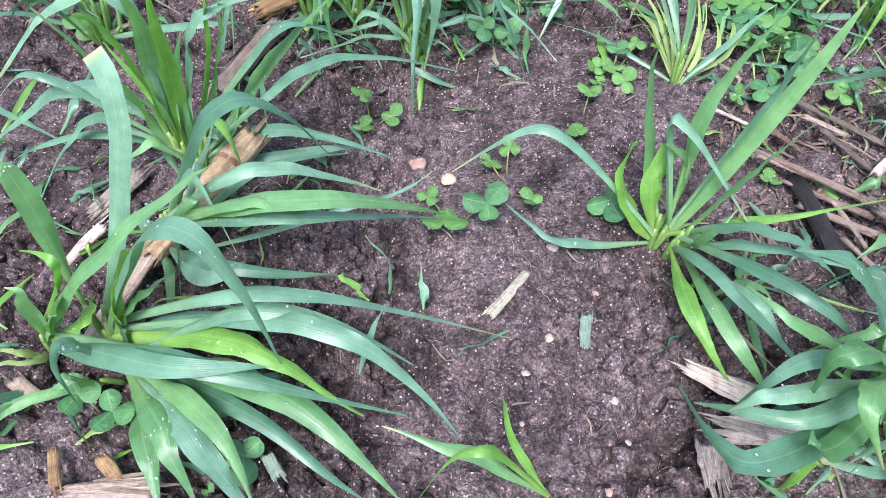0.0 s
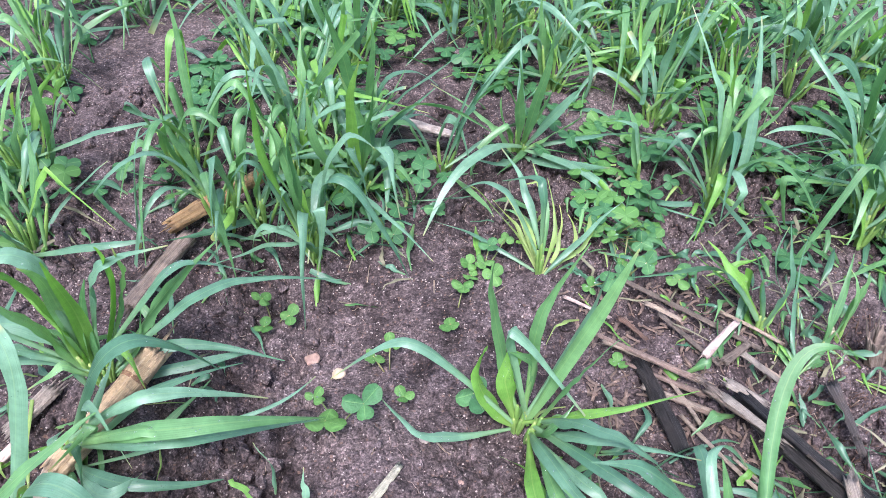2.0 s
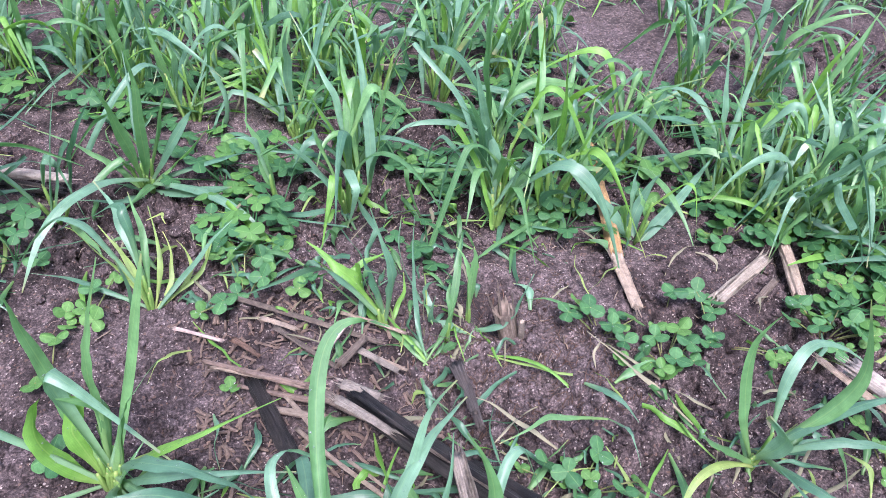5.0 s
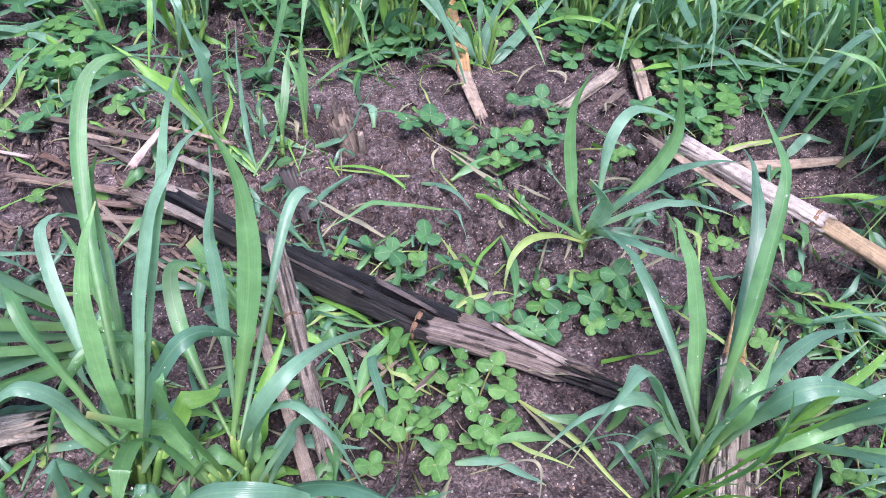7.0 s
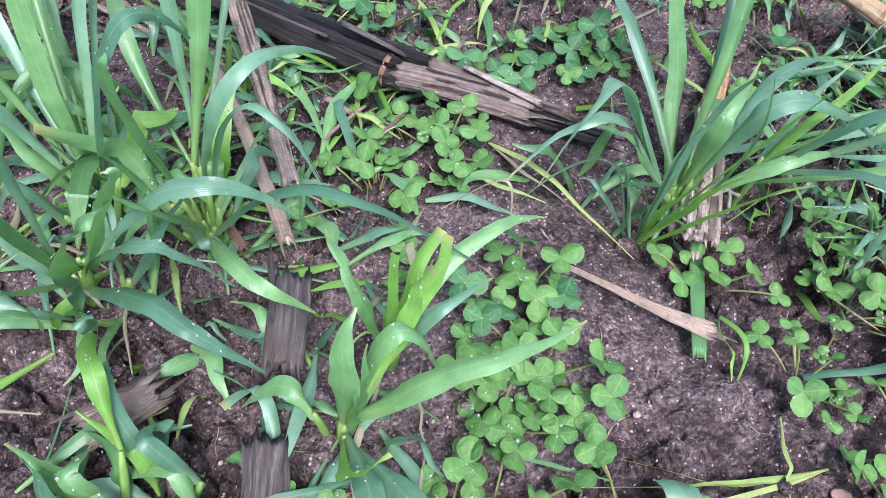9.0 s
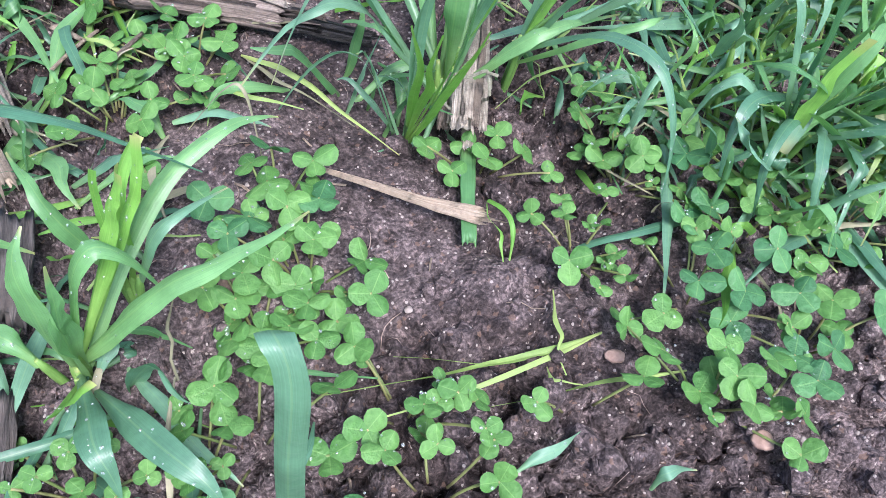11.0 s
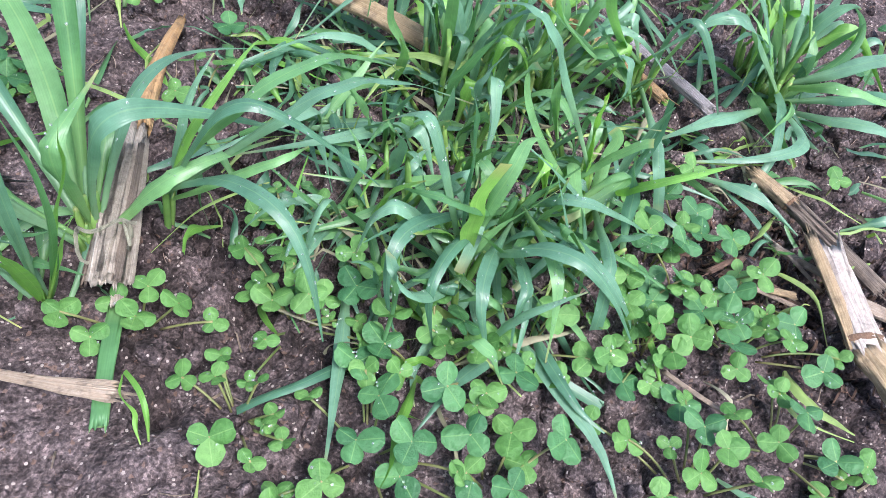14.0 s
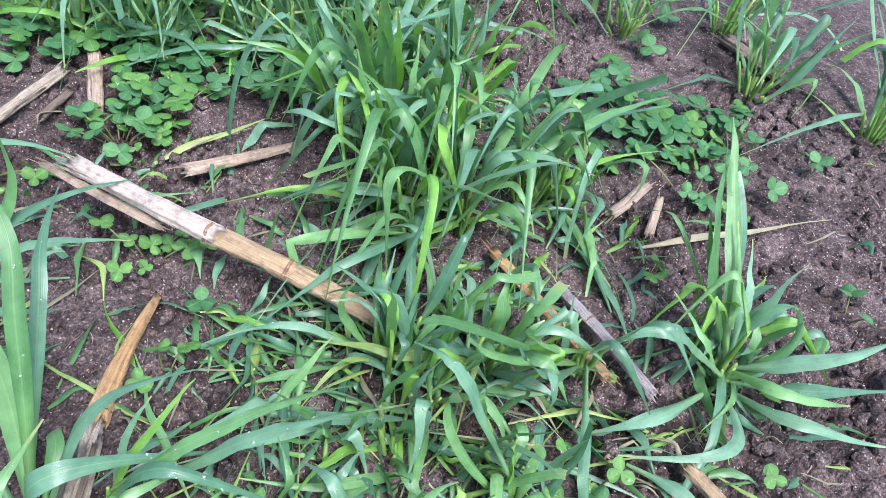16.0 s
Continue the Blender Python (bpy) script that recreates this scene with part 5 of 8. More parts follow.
plant = wheat(0.864, 0.154, "tall upright wheat plant in a dense clump")
leaves(plant, [
    (188, 5.9, 18.3, 3.7, 11.5, -1.7, 0.95, 1), (197, 4.8, 18.3, 1.5, 11.5, -0.1, 0.95, 1), (168, 7, 14.3, 7.5, 11.4, 0.6, 0.7, 0),
    (294, 4.7, 17.3, 4.1, 12, -2.2, 0.95, 1), (243, 1.8, 13.3, 5.8, 10, -1.3, 0.8, 1), (157, 8.6, 6.3, 8.2, 11.5, 7.3, 0.8, 0),
    (157, 4.8, 6.3, -1.2, 15.4, 9.2, 0.7, 0),
], 3, 0.002, 18, 0.0, True)
leaves(plant, tuft(6, 12, None, 0.7), 3, 0.012, 14, 0.25)
plant = wheat(0.854, 0.065, "tall wheat plant with hanging leaf tips in a dense clump")
leaves(plant, [
    (141, 2.1, 14.3, 2.6, 11.4, 1.2, 1, 0), (239, 11.2, 5.3, 1, 16, 3, 0.85, 1), (197, 11.1, 4.3, 10.1, 16.4, -4.1, 0.9, 1),
    (322, 9, 6.3, -3.2, 15.4, -5.3, 0.9, 0), (139, 13, 2.3, 10.6, 7.5, 3.1, 0.9, 0), (342, 8.6, 13.3, 5.2, 12, -1, 0.9, 1),
    (359, 7, 14.3, 8.5, 13.4, 2, 0.8, 1), (351, 21.2, 6.3, 3.7, 11.5, -3.4, 0.8, 1), (178, 17, 2.3, 13.4, 7.5, 2.4, 0.8, 0),
], 3, 0.002, 18, 0.0, True)
leaves(plant, tuft(6, 11, None, 0.7), 3, 0.012, 14, 0.25)
plant = wheat(0.779, -0.034, "wheat plant with bright cut leaves over a corn stalk")
leaves(plant, [
    (326, 2.7, 8.3, -0.1, 8.4, -2.1, 1, 1, 1), (56, 2.2, 9.3, -2.2, 7.9, 0.7, 0.9, 1), (272, 5.6, 3.3, 3.5, 8.9, -2.2, 0.9, 1),
    (151, 4.9, 4.3, 5.2, 8.4, 3.6, 0.8, 0), (139, 11.2, 2.3, 7.2, 5.4, 3.3, 0.8, 3), (306, 6.7, 3.3, 1.8, 8.9, -1.7, 0.7, 0),
], 4, 0.002, 18, 0.0, True)
plant = wheat(0.876, 0.183, "upright young green wheat plant in damp soil")
leaves(plant, [
    (203, 8.6, 16.5, 3.3, 9.9, 0.3, 1.17, 1), (219, 7.3, 16.5, 3.3, 9.2, 0.3, 1.18, 1), (188, 8.4, 15.5, 4.7, 9, 0, 1.05, 0),
    (224, 7.8, 16.5, 4.1, 8.3, 1.5, 0.97, 2), (251, 6.4, 15.5, 5.7, 11, 0.4, 0.96, 0), (165, 8.6, 9.5, 5.5, 5.9, -0.1, 1.02, 0),
], 2, 0.003)
leaves(plant, tuft(6, 13, None, 0.7), 2, 0.012, 14, 0.25)
plant = wheat(0.943, 0.055, "young wheat plant with spreading blue-green leaves")
leaves(plant, [
    (349, 12.9, 5.5, -2.6, 6.4, 1.2, 1.21, 0), (333, 10.6, 3.5, 2.7, 3.1, 0.2, 0.62, 2), (212, 14.6, 1.5, 5.9, 1.5, -2.3, 1.05, 0),
    (13, 4.3, 9.5, -3.1, 9.8, 1.8, 1.08, 1), (243, 15.6, 0.5, 9.1, 2.7, 0.1, 1.12, 0), (126, 5.5, 11.5, 2.6, 7.8, 0, 1.08, 1),
    (268, 4.3, 4.5, 1.8, 0.9, 0, 1.13, 0),
], 2, 0.003)
leaves(plant, tuft(5, 12, None, 0.7), 2, 0.012, 14, 0.25)
plant = wheat(0.774, -0.031, "young wheat plant with spreading blue-green leaves")
leaves(plant, [
    (89, 3.3, 6.5, 3.3, 0.9, 0.1, 0.78, 1), (342, 3.6, 5.5, 1.4, 1.8, 0.1, 0.87, 1), (139, 4.9, 5.5, 3.5, 1.7, 0, 0.7, 1),
    (129, 8.1, 2.5, 4.3, 0.9, 0.4, 0.68, 1), (51, 3.1, 7.5, 1.5, 2, 0, 0.72, 0), (325, 8.3, 2.5, 4.1, 0.9, -0.9, 0.85, 1),
    (284, 5.8, 1.5, 3.7, 2.7, 0, 0.81, 0),
], 3, 0.003)
leaves(plant, tuft(6, 10, None, 0.7), 3, 0.012, 14, 0.25)
plant = wheat(0.902, -0.133, "young wheat plant with spreading blue-green leaves")
leaves(plant, [
    (64, 8.2, 14.5, 2.2, 5.9, -0.1, 1.35, 1), (159, 5.7, 5.5, 3.3, 6.2, -0.1, 1.07, 0), (299, 2.4, 7.5, 0.4, 7.3, 0.1, 0.78, 0),
    (7, 2.3, 5.5, -1, 4.1, -3, 0.79, 1),
], 3, 0.003)
leaves(plant, tuft(9, 12, None, 0.75), 3, 0.012, 14, 0.25)
plant = wheat(0.555, 0.206, "young wheat plant with cut and spreading green leaves")
leaves(plant, [
    (90, 3, 12.2, 4.7, 6.4, 0.8, 0.85, 1), (15, 4.2, 14.2, 4.5, 7.4, -4, 1.05, 1), (180, 0.6, 6.2, -0.3, 5.4, 2.6, 1.25, 0, 1),
    (354, 11, 5.2, 3.3, 7.9, -1.5, 0.8, 0), (335, 9.9, 3.2, 4.4, 6.9, -1.6, 0.8, 0), (10, 8.8, 6.2, 1.8, 11.4, 3.9, 0.7, 0),
    (295, 7, 3.2, 5.1, 6.9, -5.6, 0.8, 0), (169, 5.3, 5.2, 5.8, 5.9, 1.4, 0.9, 1, 1), (195, 8.1, 1.2, 6.9, 5.9, -1.7, 0.6, 3),
], 3, 0.002, 18, 0.0, True)
plant = wheat(0.517, 0.037, "young wheat plant with long twisted leaves around a stalk")
leaves(plant, [
    (59, 10.8, 17.4, 6.4, 17.1, -2.3, 0.9, 1), (53, 14.4, 11.9, 9.5, 13.9, -0.8, 0.7, 0), (80, 8.5, 11.4, 8.6, 9.1, -2.8, 1.1, 1),
    (86, 13.1, 7.4, 7.9, 9.1, 0.1, 0.85, 0), (177, 8.9, 6.4, 5.5, 15.6, -2.6, 1, 0), (168, 9.8, 5.4, 5.2, 12.1, -1.4, 0.8, 0),
    (339, 9.8, 5.4, -1.3, 14.1, -2.3, 1, 0), (0, 11.8, 6.4, 2.9, 11.6, 1.6, 0.8, 0), (21, 2.6, 9.4, -4, 10.1, -1.1, 1, 1),
    (337, 8.7, 5.4, 2.7, 8.1, -2.9, 0.8, 1), (126, 5.3, 4.4, 4.3, 6.6, 1.1, 0.7, 1, 1),
], 4, 0.002, 18, 0.0, True)
leaves(plant, tuft(3, 8, None, 0.7), 4, 0.012, 14, 0.25)
plant = wheat(0.421, 0.397, "young wheat plant with spreading blue-green leaves")
leaves(plant, [
    (122, 2, 7.5, 0.2, 6.4, -0.1, 0.55, 1), (67, 1.2, 7.5, 0.9, 5.9, -0.3, 0.68, 1), (11, 6.2, 3.5, 1.7, 0.9, -3.4, 0.7, 0),
    (184, 3.4, 4.5, 5.1, 0.9, -0.1, 0.62, 0),
], 1, 0.003)
plant = wheat(0.369, 0.361, "young wheat plant with spreading blue-green leaves")
leaves(plant, [
    (121, 12.1, 3.5, 3.4, 2.6, -0.4, 0.48, 2), (123, 10.7, 2.5, 3.8, 1.4, -0.2, 0.48, 1), (80, 9, 7.5, 4.8, 0.9, 0.8, 0.43, 0),
    (34, 4.1, 4.5, 2.9, 1.5, -0.1, 0.47, 1),
], 1, 0.003)
plant = wheat(0.231, 0.104, "wheat plant with broad overlapping leaves close to the ground")
leaves(plant, [
    (300, 10.2, 4.6, 8.3, 10.8, -1.7, 0.89, 0), (336, 9.3, 5.6, 5.7, 12.3, -1.2, 0.85, 0), (177, 2, 10.6, 1, 13.8, 4.3, 1.02, 1),
    (300, 4.3, 10.6, 6.7, 11.8, -4.8, 0.85, 1), (264, 4.1, 9.6, 7.2, 10.3, -2.5, 0.77, 1), (156, 2.4, 6.6, -1.5, 13.8, 0.5, 0.77, 0),
    (320, 6.8, 4.6, 5.4, 10.8, -2.7, 0.77, 0), (300, 5.1, 12.6, 6.5, 12.8, -0.3, 0.77, 1),
], 3, 0.002, 18, 0.0, True)
leaves(plant, tuft(6, 8, None, 0.85), 3, 0.012, 14, 0.25)
plant = wheat(0.291, 0.112, "wheat plant with a long leaf hanging over clover")
leaves(plant, [
    (313, 12.5, 5.7, 5.8, 12.5, -1.5, 0.9, 0), (290, 7.2, 2.7, 6.1, 8, -3.2, 0.8, 1), (197, 4.2, 7.7, 3.8, 9.5, 3.7, 0.9, 1),
    (337, 4.9, 4.7, 3.4, 11, 1, 0.7, 0),
], 3, 0.002, 18, 0.0, True)
leaves(plant, tuft(5, 8, None, 0.8), 3, 0.012, 14, 0.25)
plant = wheat(0.338, 0.015, "wheat plant with bright cut shoots among clover")
leaves(plant, [
    (19, 2.1, 8.4, -0.1, 6.6, -0.8, 0.75, 2, 1), (114, 3, 7.4, -0.1, 7.1, 1.6, 0.7, 1), (45, 1, 7.4, -0.8, 5.1, -0.3, 0.6, 2, 1),
    (1, 4.4, 4.4, 0.4, 6.6, -1.5, 0.7, 0),
], 2, 0.002, 18, 0.0, True)
plant = wheat(0.679, -0.089, "wheat plant with wet straps drooping over clover")
leaves(plant, [
    (185, 9.5, 1.3, 11.4, 8, -3.4, 0.65, 0), (209, 8.4, 1.3, 10.5, 8, -2.5, 0.65, 0), (217, 8.4, 1.3, 10, 8, -0.5, 0.6, 0),
    (226, 8.8, 1.3, 8.6, 8, -0.6, 0.65, 1), (259, 8.4, 1.3, 6.6, 8, -2.8, 0.65, 0), (194, 9.2, 1.3, 9.9, 8, -2.3, 0.6, 0),
    (300, 6.8, 2.3, 0.1, 9.4, -5.5, 0.6, 0), (159, 7.1, 6.3, 7.6, 9.4, 5.1, 0.6, 1),
], 7, 0.002, 18, 0.0, True)
plant = loose_shoot(0.058, 0.166, "cut bright green wheat shoot lying on bare soil")
leaves(plant, [
    (167, 8.8, 3.7, 4.6, 4.5, 0, 0.77, 1), (138, 3.8, 5.7, 3.6, 2.1, 0, 0.49, 2, 1), (185, 6.9, 0.7, 5.1, 14.3, 0, 0.59, 2),
], 3, 0.0)
plant = loose_shoot(0.331, -0.114, "single upright wheat shoot with a cut tip")
leaves(plant, [
    (45, 1.7, 15.2, 0.1, 17.9, -0.5, 0.77, 0, 1),
], 0, 0.0, 16, 0.0, True)
plant = loose_shoot(0.486, -0.110, "broken yellow-green wheat shoot lying on the soil")
leaves(plant, [
    (158, 11.9, 0.2, 2.7, 0.9, 1, 0.33, 3), (153, 9, 0.2, 4.1, 0.9, 1.8, 0.17, 3), (166, 10.8, 0.2, 4.8, 0.9, 0.8, 0.21, 3),
], 0, 0.0)
plant = loose_shoot(0.504, -0.144, "broken yellow-green wheat shoot lying on the soil")
leaves(plant, [
    (155, 8.7, 0.2, 3.8, 0.9, 0, 0.31, 3),
], 0, 0.0)
plant = loose_shoot(0.482, -0.083, "broken yellow-green wheat shoot lying on the soil")
leaves(plant, [
    (235, 4.1, 0.2, 2.6, 0.9, -0.5, 0.21, 3),
], 0, 0.0)
plant = loose_shoot(0.454, -0.108, "broken yellow-green wheat shoot lying on the soil")
leaves(plant, [
    (294, 1.6, 0.2, 0.2, 0.9, -1.3, 0.18, 3),
], 0, 0.0)
plant = loose_shoot(0.445, 0.112, "small wheat shoot with trampled green leaves")
leaves(plant, [
    (284, 10.3, 0.4, 3.3, 2, -0.1, 0.39, 3), (284, 7.5, 0.2, 1.7, 0.9, -0.7, 0.26, 4),
], 0, 0.0)
plant = loose_shoot(0.417, 0.045, "dry pale grass leaf lying on the soil")
leaves(plant, [
    (117, 4, 0.3, -0.3, 9.3, -0.1, 0.16, 4),
], 0, 0.0)
plant = loose_shoot(0.416, -0.132, "loose green wheat leaf lying on the soil")
leaves(plant, [
    (350, 3.4, 0.3, 1.8, 0.9, -0.1, 0.51, 0),
], 1, 0.0)
plant = loose_shoot(0.452, -0.168, "loose green wheat leaf lying on the soil")
leaves(plant, [
    (342, 2.1, 0.2, -0.4, 2.7, 0.3, 0.49, 0),
], 0, 0.0)
plant = loose_shoot(-0.006, 0.274, "loose green wheat leaf lying on the soil")
leaves(plant, [
    (95, 2.4, 1.1, 0.6, 0.9, -0.1, 0.52, 0),
], 0, 0.0)
plant = loose_shoot(-0.038, 0.282, "loose green wheat leaf lying on the soil")
leaves(plant, [
    (146, 2.1, 1, 1, 0.9, 0, 0.44, 2, 1),
], 0, 0.0)
plant = loose_shoot(0.473, -0.060, "loose green wheat leaf lying on the soil")
leaves(plant, [
    (69, 2.9, 0.5, 1, 1.3, -0.1, 0.23, 2, 1),
], 0, 0.0)
plant = loose_shoot(-0.026, 0.286, "loose green wheat leaf lying on the soil")
leaves(plant, [
    (117, 3.1, 2.2, -0.6, 3.3, -0.5, 0.43, 0),
], 2, 0.0)
plant = loose_shoot(-0.042, 0.234, "loose green wheat leaf lying on the soil")
leaves(plant, [
    (63, 3.1, 2.7, 0.8, 2.4, 0.1, 0.48, 0),
], 2, 0.0)
plant = loose_shoot(0.533, 0.246, "dry pale grass leaf lying on the soil")
leaves(plant, [
    (108, 10.6, 0.4, 3.6, 0.9, 0, 0.41, 4),
], 0, 0.0)
plant = loose_shoot(0.534, 0.290, "dry pale grass leaf lying on the soil")
leaves(plant, [
    (122, 5.6, 0.4, 2.1, 0.9, 0.2, 0.42, 4),
], 0, 0.0)
plant = loose_shoot(0.432, 0.259, "dry pale grass leaf lying on the soil")
leaves(plant, [
    (125, 7, 0.5, 3.8, 0.9, 0, 0.38, 4),
], 0, 0.0)
plant = loose_shoot(0.475, 0.269, "small wheat shoot with trampled green leaves")
leaves(plant, [
    (180, 8.8, 1, 5.2, 3.6, 0, 0.5, 1), (267, 4.6, 0.5, 2.6, 3, 0.1, 0.32, 0),
], 1, 0.0)
plant = loose_shoot(0.956, -0.035, "dry pale grass leaf lying on the soil")
leaves(plant, [
    (332, 19.6, 0.3, 7.9, 0.9, -0.4, 0.48, 4), (331, 13.5, 0.3, 6.7, 0.9, -0.1, 0.58, 4),
], 0, 0.0)
plant = loose_shoot(0.711, 0.254, "small wheat shoot with trampled green leaves")
leaves(plant, [
    (354, 9.5, 0.7, 2.6, 0.9, 0.1, 0.61, 3), (354, 9, 0.2, 3.8, 1.2, 0, 0.45, 4),
], 0, 0.0)
plant = loose_shoot(0.476, -0.061, "loose green wheat leaf lying on the soil")
leaves(plant, [
    (70, 3, 0.6, 0.8, 2.4, -0.5, 0.25, 2, 1),
], 0, 0.0)
plant = loose_shoot(0.365, 0.233, "small wheat shoot with trampled green leaves")
leaves(plant, [
    (298, 7.4, 0.5, 2, 2.3, -0.2, 0.52, 2), (269, 10, 0.2, 5.9, 0.9, 0.3, 0.5, 1), (304, 6.4, 2, 4.3, 0.9, -2.4, 0.36, 1),
], 2, 0.0)
plant = loose_shoot(0.043, 0.259, "loose green wheat leaf lying on the soil")
leaves(plant, [
    (210, 3.5, 0.2, 2.4, 0.9, 0.2, 0.31, 0),
], 0, 0.0)
plant = loose_shoot(0.633, -0.240, "loose green wheat leaf lying on the soil")
leaves(plant, [
    (270, 4.7, 0.2, 2.2, 0.9, 0, 0.43, 0),
], 1, 0.0)
plant = loose_shoot(0.708, -0.240, "broken yellow-green wheat shoot lying on the soil")
leaves(plant, [
    (257, 4.1, 0.2, 1.5, 0.9, -1.6, 0.62, 3), (253, 4.3, 0.2, 1.5, 0.9, -3.8, 0.29, 3),
], 1, 0.0)
plant = loose_shoot(0.688, 0.082, "broken yellow-green wheat shoot lying on the soil")
leaves(plant, [
    (234, 6.4, 0.5, 5, 0.9, -1.3, 0.56, 3), (294, 3.6, 0.5, 2.2, 1.1, 0, 0.44, 3),
], 2, 0.0)
plant = loose_shoot(0.684, 0.094, "small wheat shoot with trampled green leaves")
leaves(plant, [
    (220, 5, 1, 3, 0.9, 0.1, 0.62, 0), (221, 7.8, 0.5, 5.4, 0.9, 2.3, 0.64, 0),
], 2, 0.0)
plant = loose_shoot(0.652, 0.026, "small wheat shoot with trampled green leaves")
leaves(plant, [
    (358, 4.4, 3.5, 1, 1.2, 0.1, 0.62, 1), (175, 9.2, 1.5, -1.5, 2.6, 0.3, 0.72, 0), (186, 6.8, 2.5, -4.9, 0.9, 6, 0.74, 0),
    (231, 5.5, 0.5, 3.5, 3.1, -0.9, 0.47, 0),
], 3, 0.0)
plant = wheat(0.386, 0.615, "upright young green wheat plant in damp soil")
leaves(plant, [
    (190, 2.3, 16.5, -0.8, 4.2, 0.1, 1.09, 2), (359, 3.3, 12.5, 1.9, 5.7, 0, 1.01, 1), (177, 4.8, 11.5, 1.2, 5.6, 0.1, 0.91, 2),
    (192, 6.4, 3.5, 4.4, 9.2, 0, 1.08, 0), (354, 5.8, 10.5, 3.5, 4.9, 0, 0.93, 1), (151, 8.7, 6.5, 2.8, 10.1, 0, 0.92, 0),
    (338, 8.7, 3.5, 0.3, 7.3, 0, 0.93, 0), (174, 9.5, 4.5, 0.5, 3.5, 0.1, 0.93, 0), (72, 1.5, 14.5, 0.6, 10.7, -0.2, 0.9, 1),
], 2, 0.003)
leaves(plant, tuft(6, 12, None, 0.7), 2, 0.012, 14, 0.25)
plant = wheat(0.305, 0.593, "young wheat plant with spreading blue-green leaves")
leaves(plant, [
    (118, 3.7, 7.5, 1.2, 3.9, 0, 1.16, 1), (140, 6, 4.5, 0.6, 8.4, -0.1, 0.88, 0),
], 1, 0.003)
plant = wheat(0.194, 0.651, "young wheat plant with spreading blue-green leaves")
leaves(plant, [
    (246, 5.9, 15.5, 2.2, 7.3, 0.2, 0.96, 1), (278, 4.4, 16.5, 3.2, 8, 0.5, 0.87, 1), (167, 9.3, 7.5, 1.4, 3.5, -0.1, 1.21, 1),
    (354, 4.7, 8.5, 3.1, 5.9, 0, 0.91, 0), (196, 4.3, 3.5, 1.8, 0.9, 0, 1.31, 0), (337, 6.4, 7.5, 4, 3.7, 0, 0.91, 1),
    (214, 8.3, 3.5, 2, 0.9, 2.2, 1.11, 0), (311, 10.3, 4.5, 4.5, 0.9, 0, 1, 0), (311, 13.3, 0.5, 9.1, 4, 0.2, 0.88, 0),
    (227, 16, 0.5, 9.3, 8.5, -0.1, 1.03, 0), (329, 4.1, 14.5, 2.4, 9.2, 0, 0.88, 1),
], 2, 0.003)
leaves(plant, tuft(6, 12, None, 0.7), 2, 0.012, 14, 0.25)
leaves(plant, [
    (353, 12.9, 3.5, 9.3, 4.2, -0.1, 1.02, 0),
], 2, 0.003)
plant = wheat(0.030, 0.659, "young wheat plant with spreading blue-green leaves")
leaves(plant, [
    (237, 4.7, 19.5, 0.5, 9.6, 0.2, 1.25, 1), (337, 2.7, 11.5, 0.5, 4.9, -0.1, 1.11, 1), (210, 3.1, 9.5, 3, 7.6, 0, 1.1, 1),
    (4, 11.7, 12.5, 1.1, 4.3, -0.1, 1.02, 0), (241, 10.8, 0.5, 6.5, 0.9, -0.1, 1.2, 0), (284, 10.6, 1.5, 6.3, 7.1, 1.6, 1.24, 0),
    (286, 16.6, 0.5, 6.3, 3.1, -5, 1.24, 0), (254, 16.7, 0.5, 13.7, 7.8, -0.8, 1.1, 0), (308, 1.7, 15.5, 1.8, 9.8, 0.2, 0.99, 1),
    (294, 10.4, 0.5, 6.5, 4.5, 0.5, 1.08, 0),
], 2, 0.003)
leaves(plant, tuft(6, 13, None, 0.7), 2, 0.012, 14, 0.25)
plant = wheat(0.492, 0.506, "young wheat plant with spreading blue-green leaves")
leaves(plant, [
    (152, 2.9, 7.5, 1.9, 3.9, 0, 1.24, 0, 1), (118, 5.8, 10.5, -0.5, 9.6, -0.1, 0.87, 0), (155, 6.9, 3.5, 6.7, 13.9, 0, 0.94, 0),
    (17, 9.8, 7.5, 2.4, 4.5, 0.4, 1.01, 1), (277, 6.5, 0.5, 1.5, 9.5, -0.2, 0.86, 1), (308, 12.1, 0.5, 6, 15, 0, 1.01, 0),
    (327, 9.8, 3.5, 0.8, 15.1, 0.1, 1.03, 0),
], 2, 0.003)
leaves(plant, tuft(5, 12, None, 0.7), 2, 0.012, 14, 0.25)
plant = wheat(0.543, 0.621, "young wheat plant with spreading blue-green leaves")
leaves(plant, [
    (182, 1.7, 19.5, 2.7, 9.7, -0.1, 1.25, 1), (170, 7.4, 12.5, 2.7, 11.4, 0, 0.97, 0), (184, 11.3, 4.5, 6.1, 7.1, 0, 1.07, 0),
    (342, 8, 5.5, 0.9, 7.3, 0.1, 1.11, 0), (7, 2.6, 14.5, 0.4, 4.8, 0.1, 1.1, 1), (356, 12.4, 5.5, -0.7, 11.8, 0.4, 1.11, 1),
    (178, 9.2, 7.5, 1.5, 5, 0.2, 0.99, 0),
], 2, 0.003)
leaves(plant, tuft(5, 12, None, 0.7), 2, 0.012, 14, 0.25)
plant = wheat(0.396, 0.384, "young wheat plant with spreading blue-green leaves")
leaves(plant, [
    (62, 5.6, 6.5, 2.5, 5.1, -0.2, 0.56, 1), (90, 2.9, 3.5, 6, 0.9, 1.2, 0.44, 0), (100, 8.3, 6.5, 8.8, 0.9, 0.6, 0.39, 0),
    (79, 3.2, 3.5, 1, 5.3, -0.1, 0.39, 1),
], 1, 0.003)
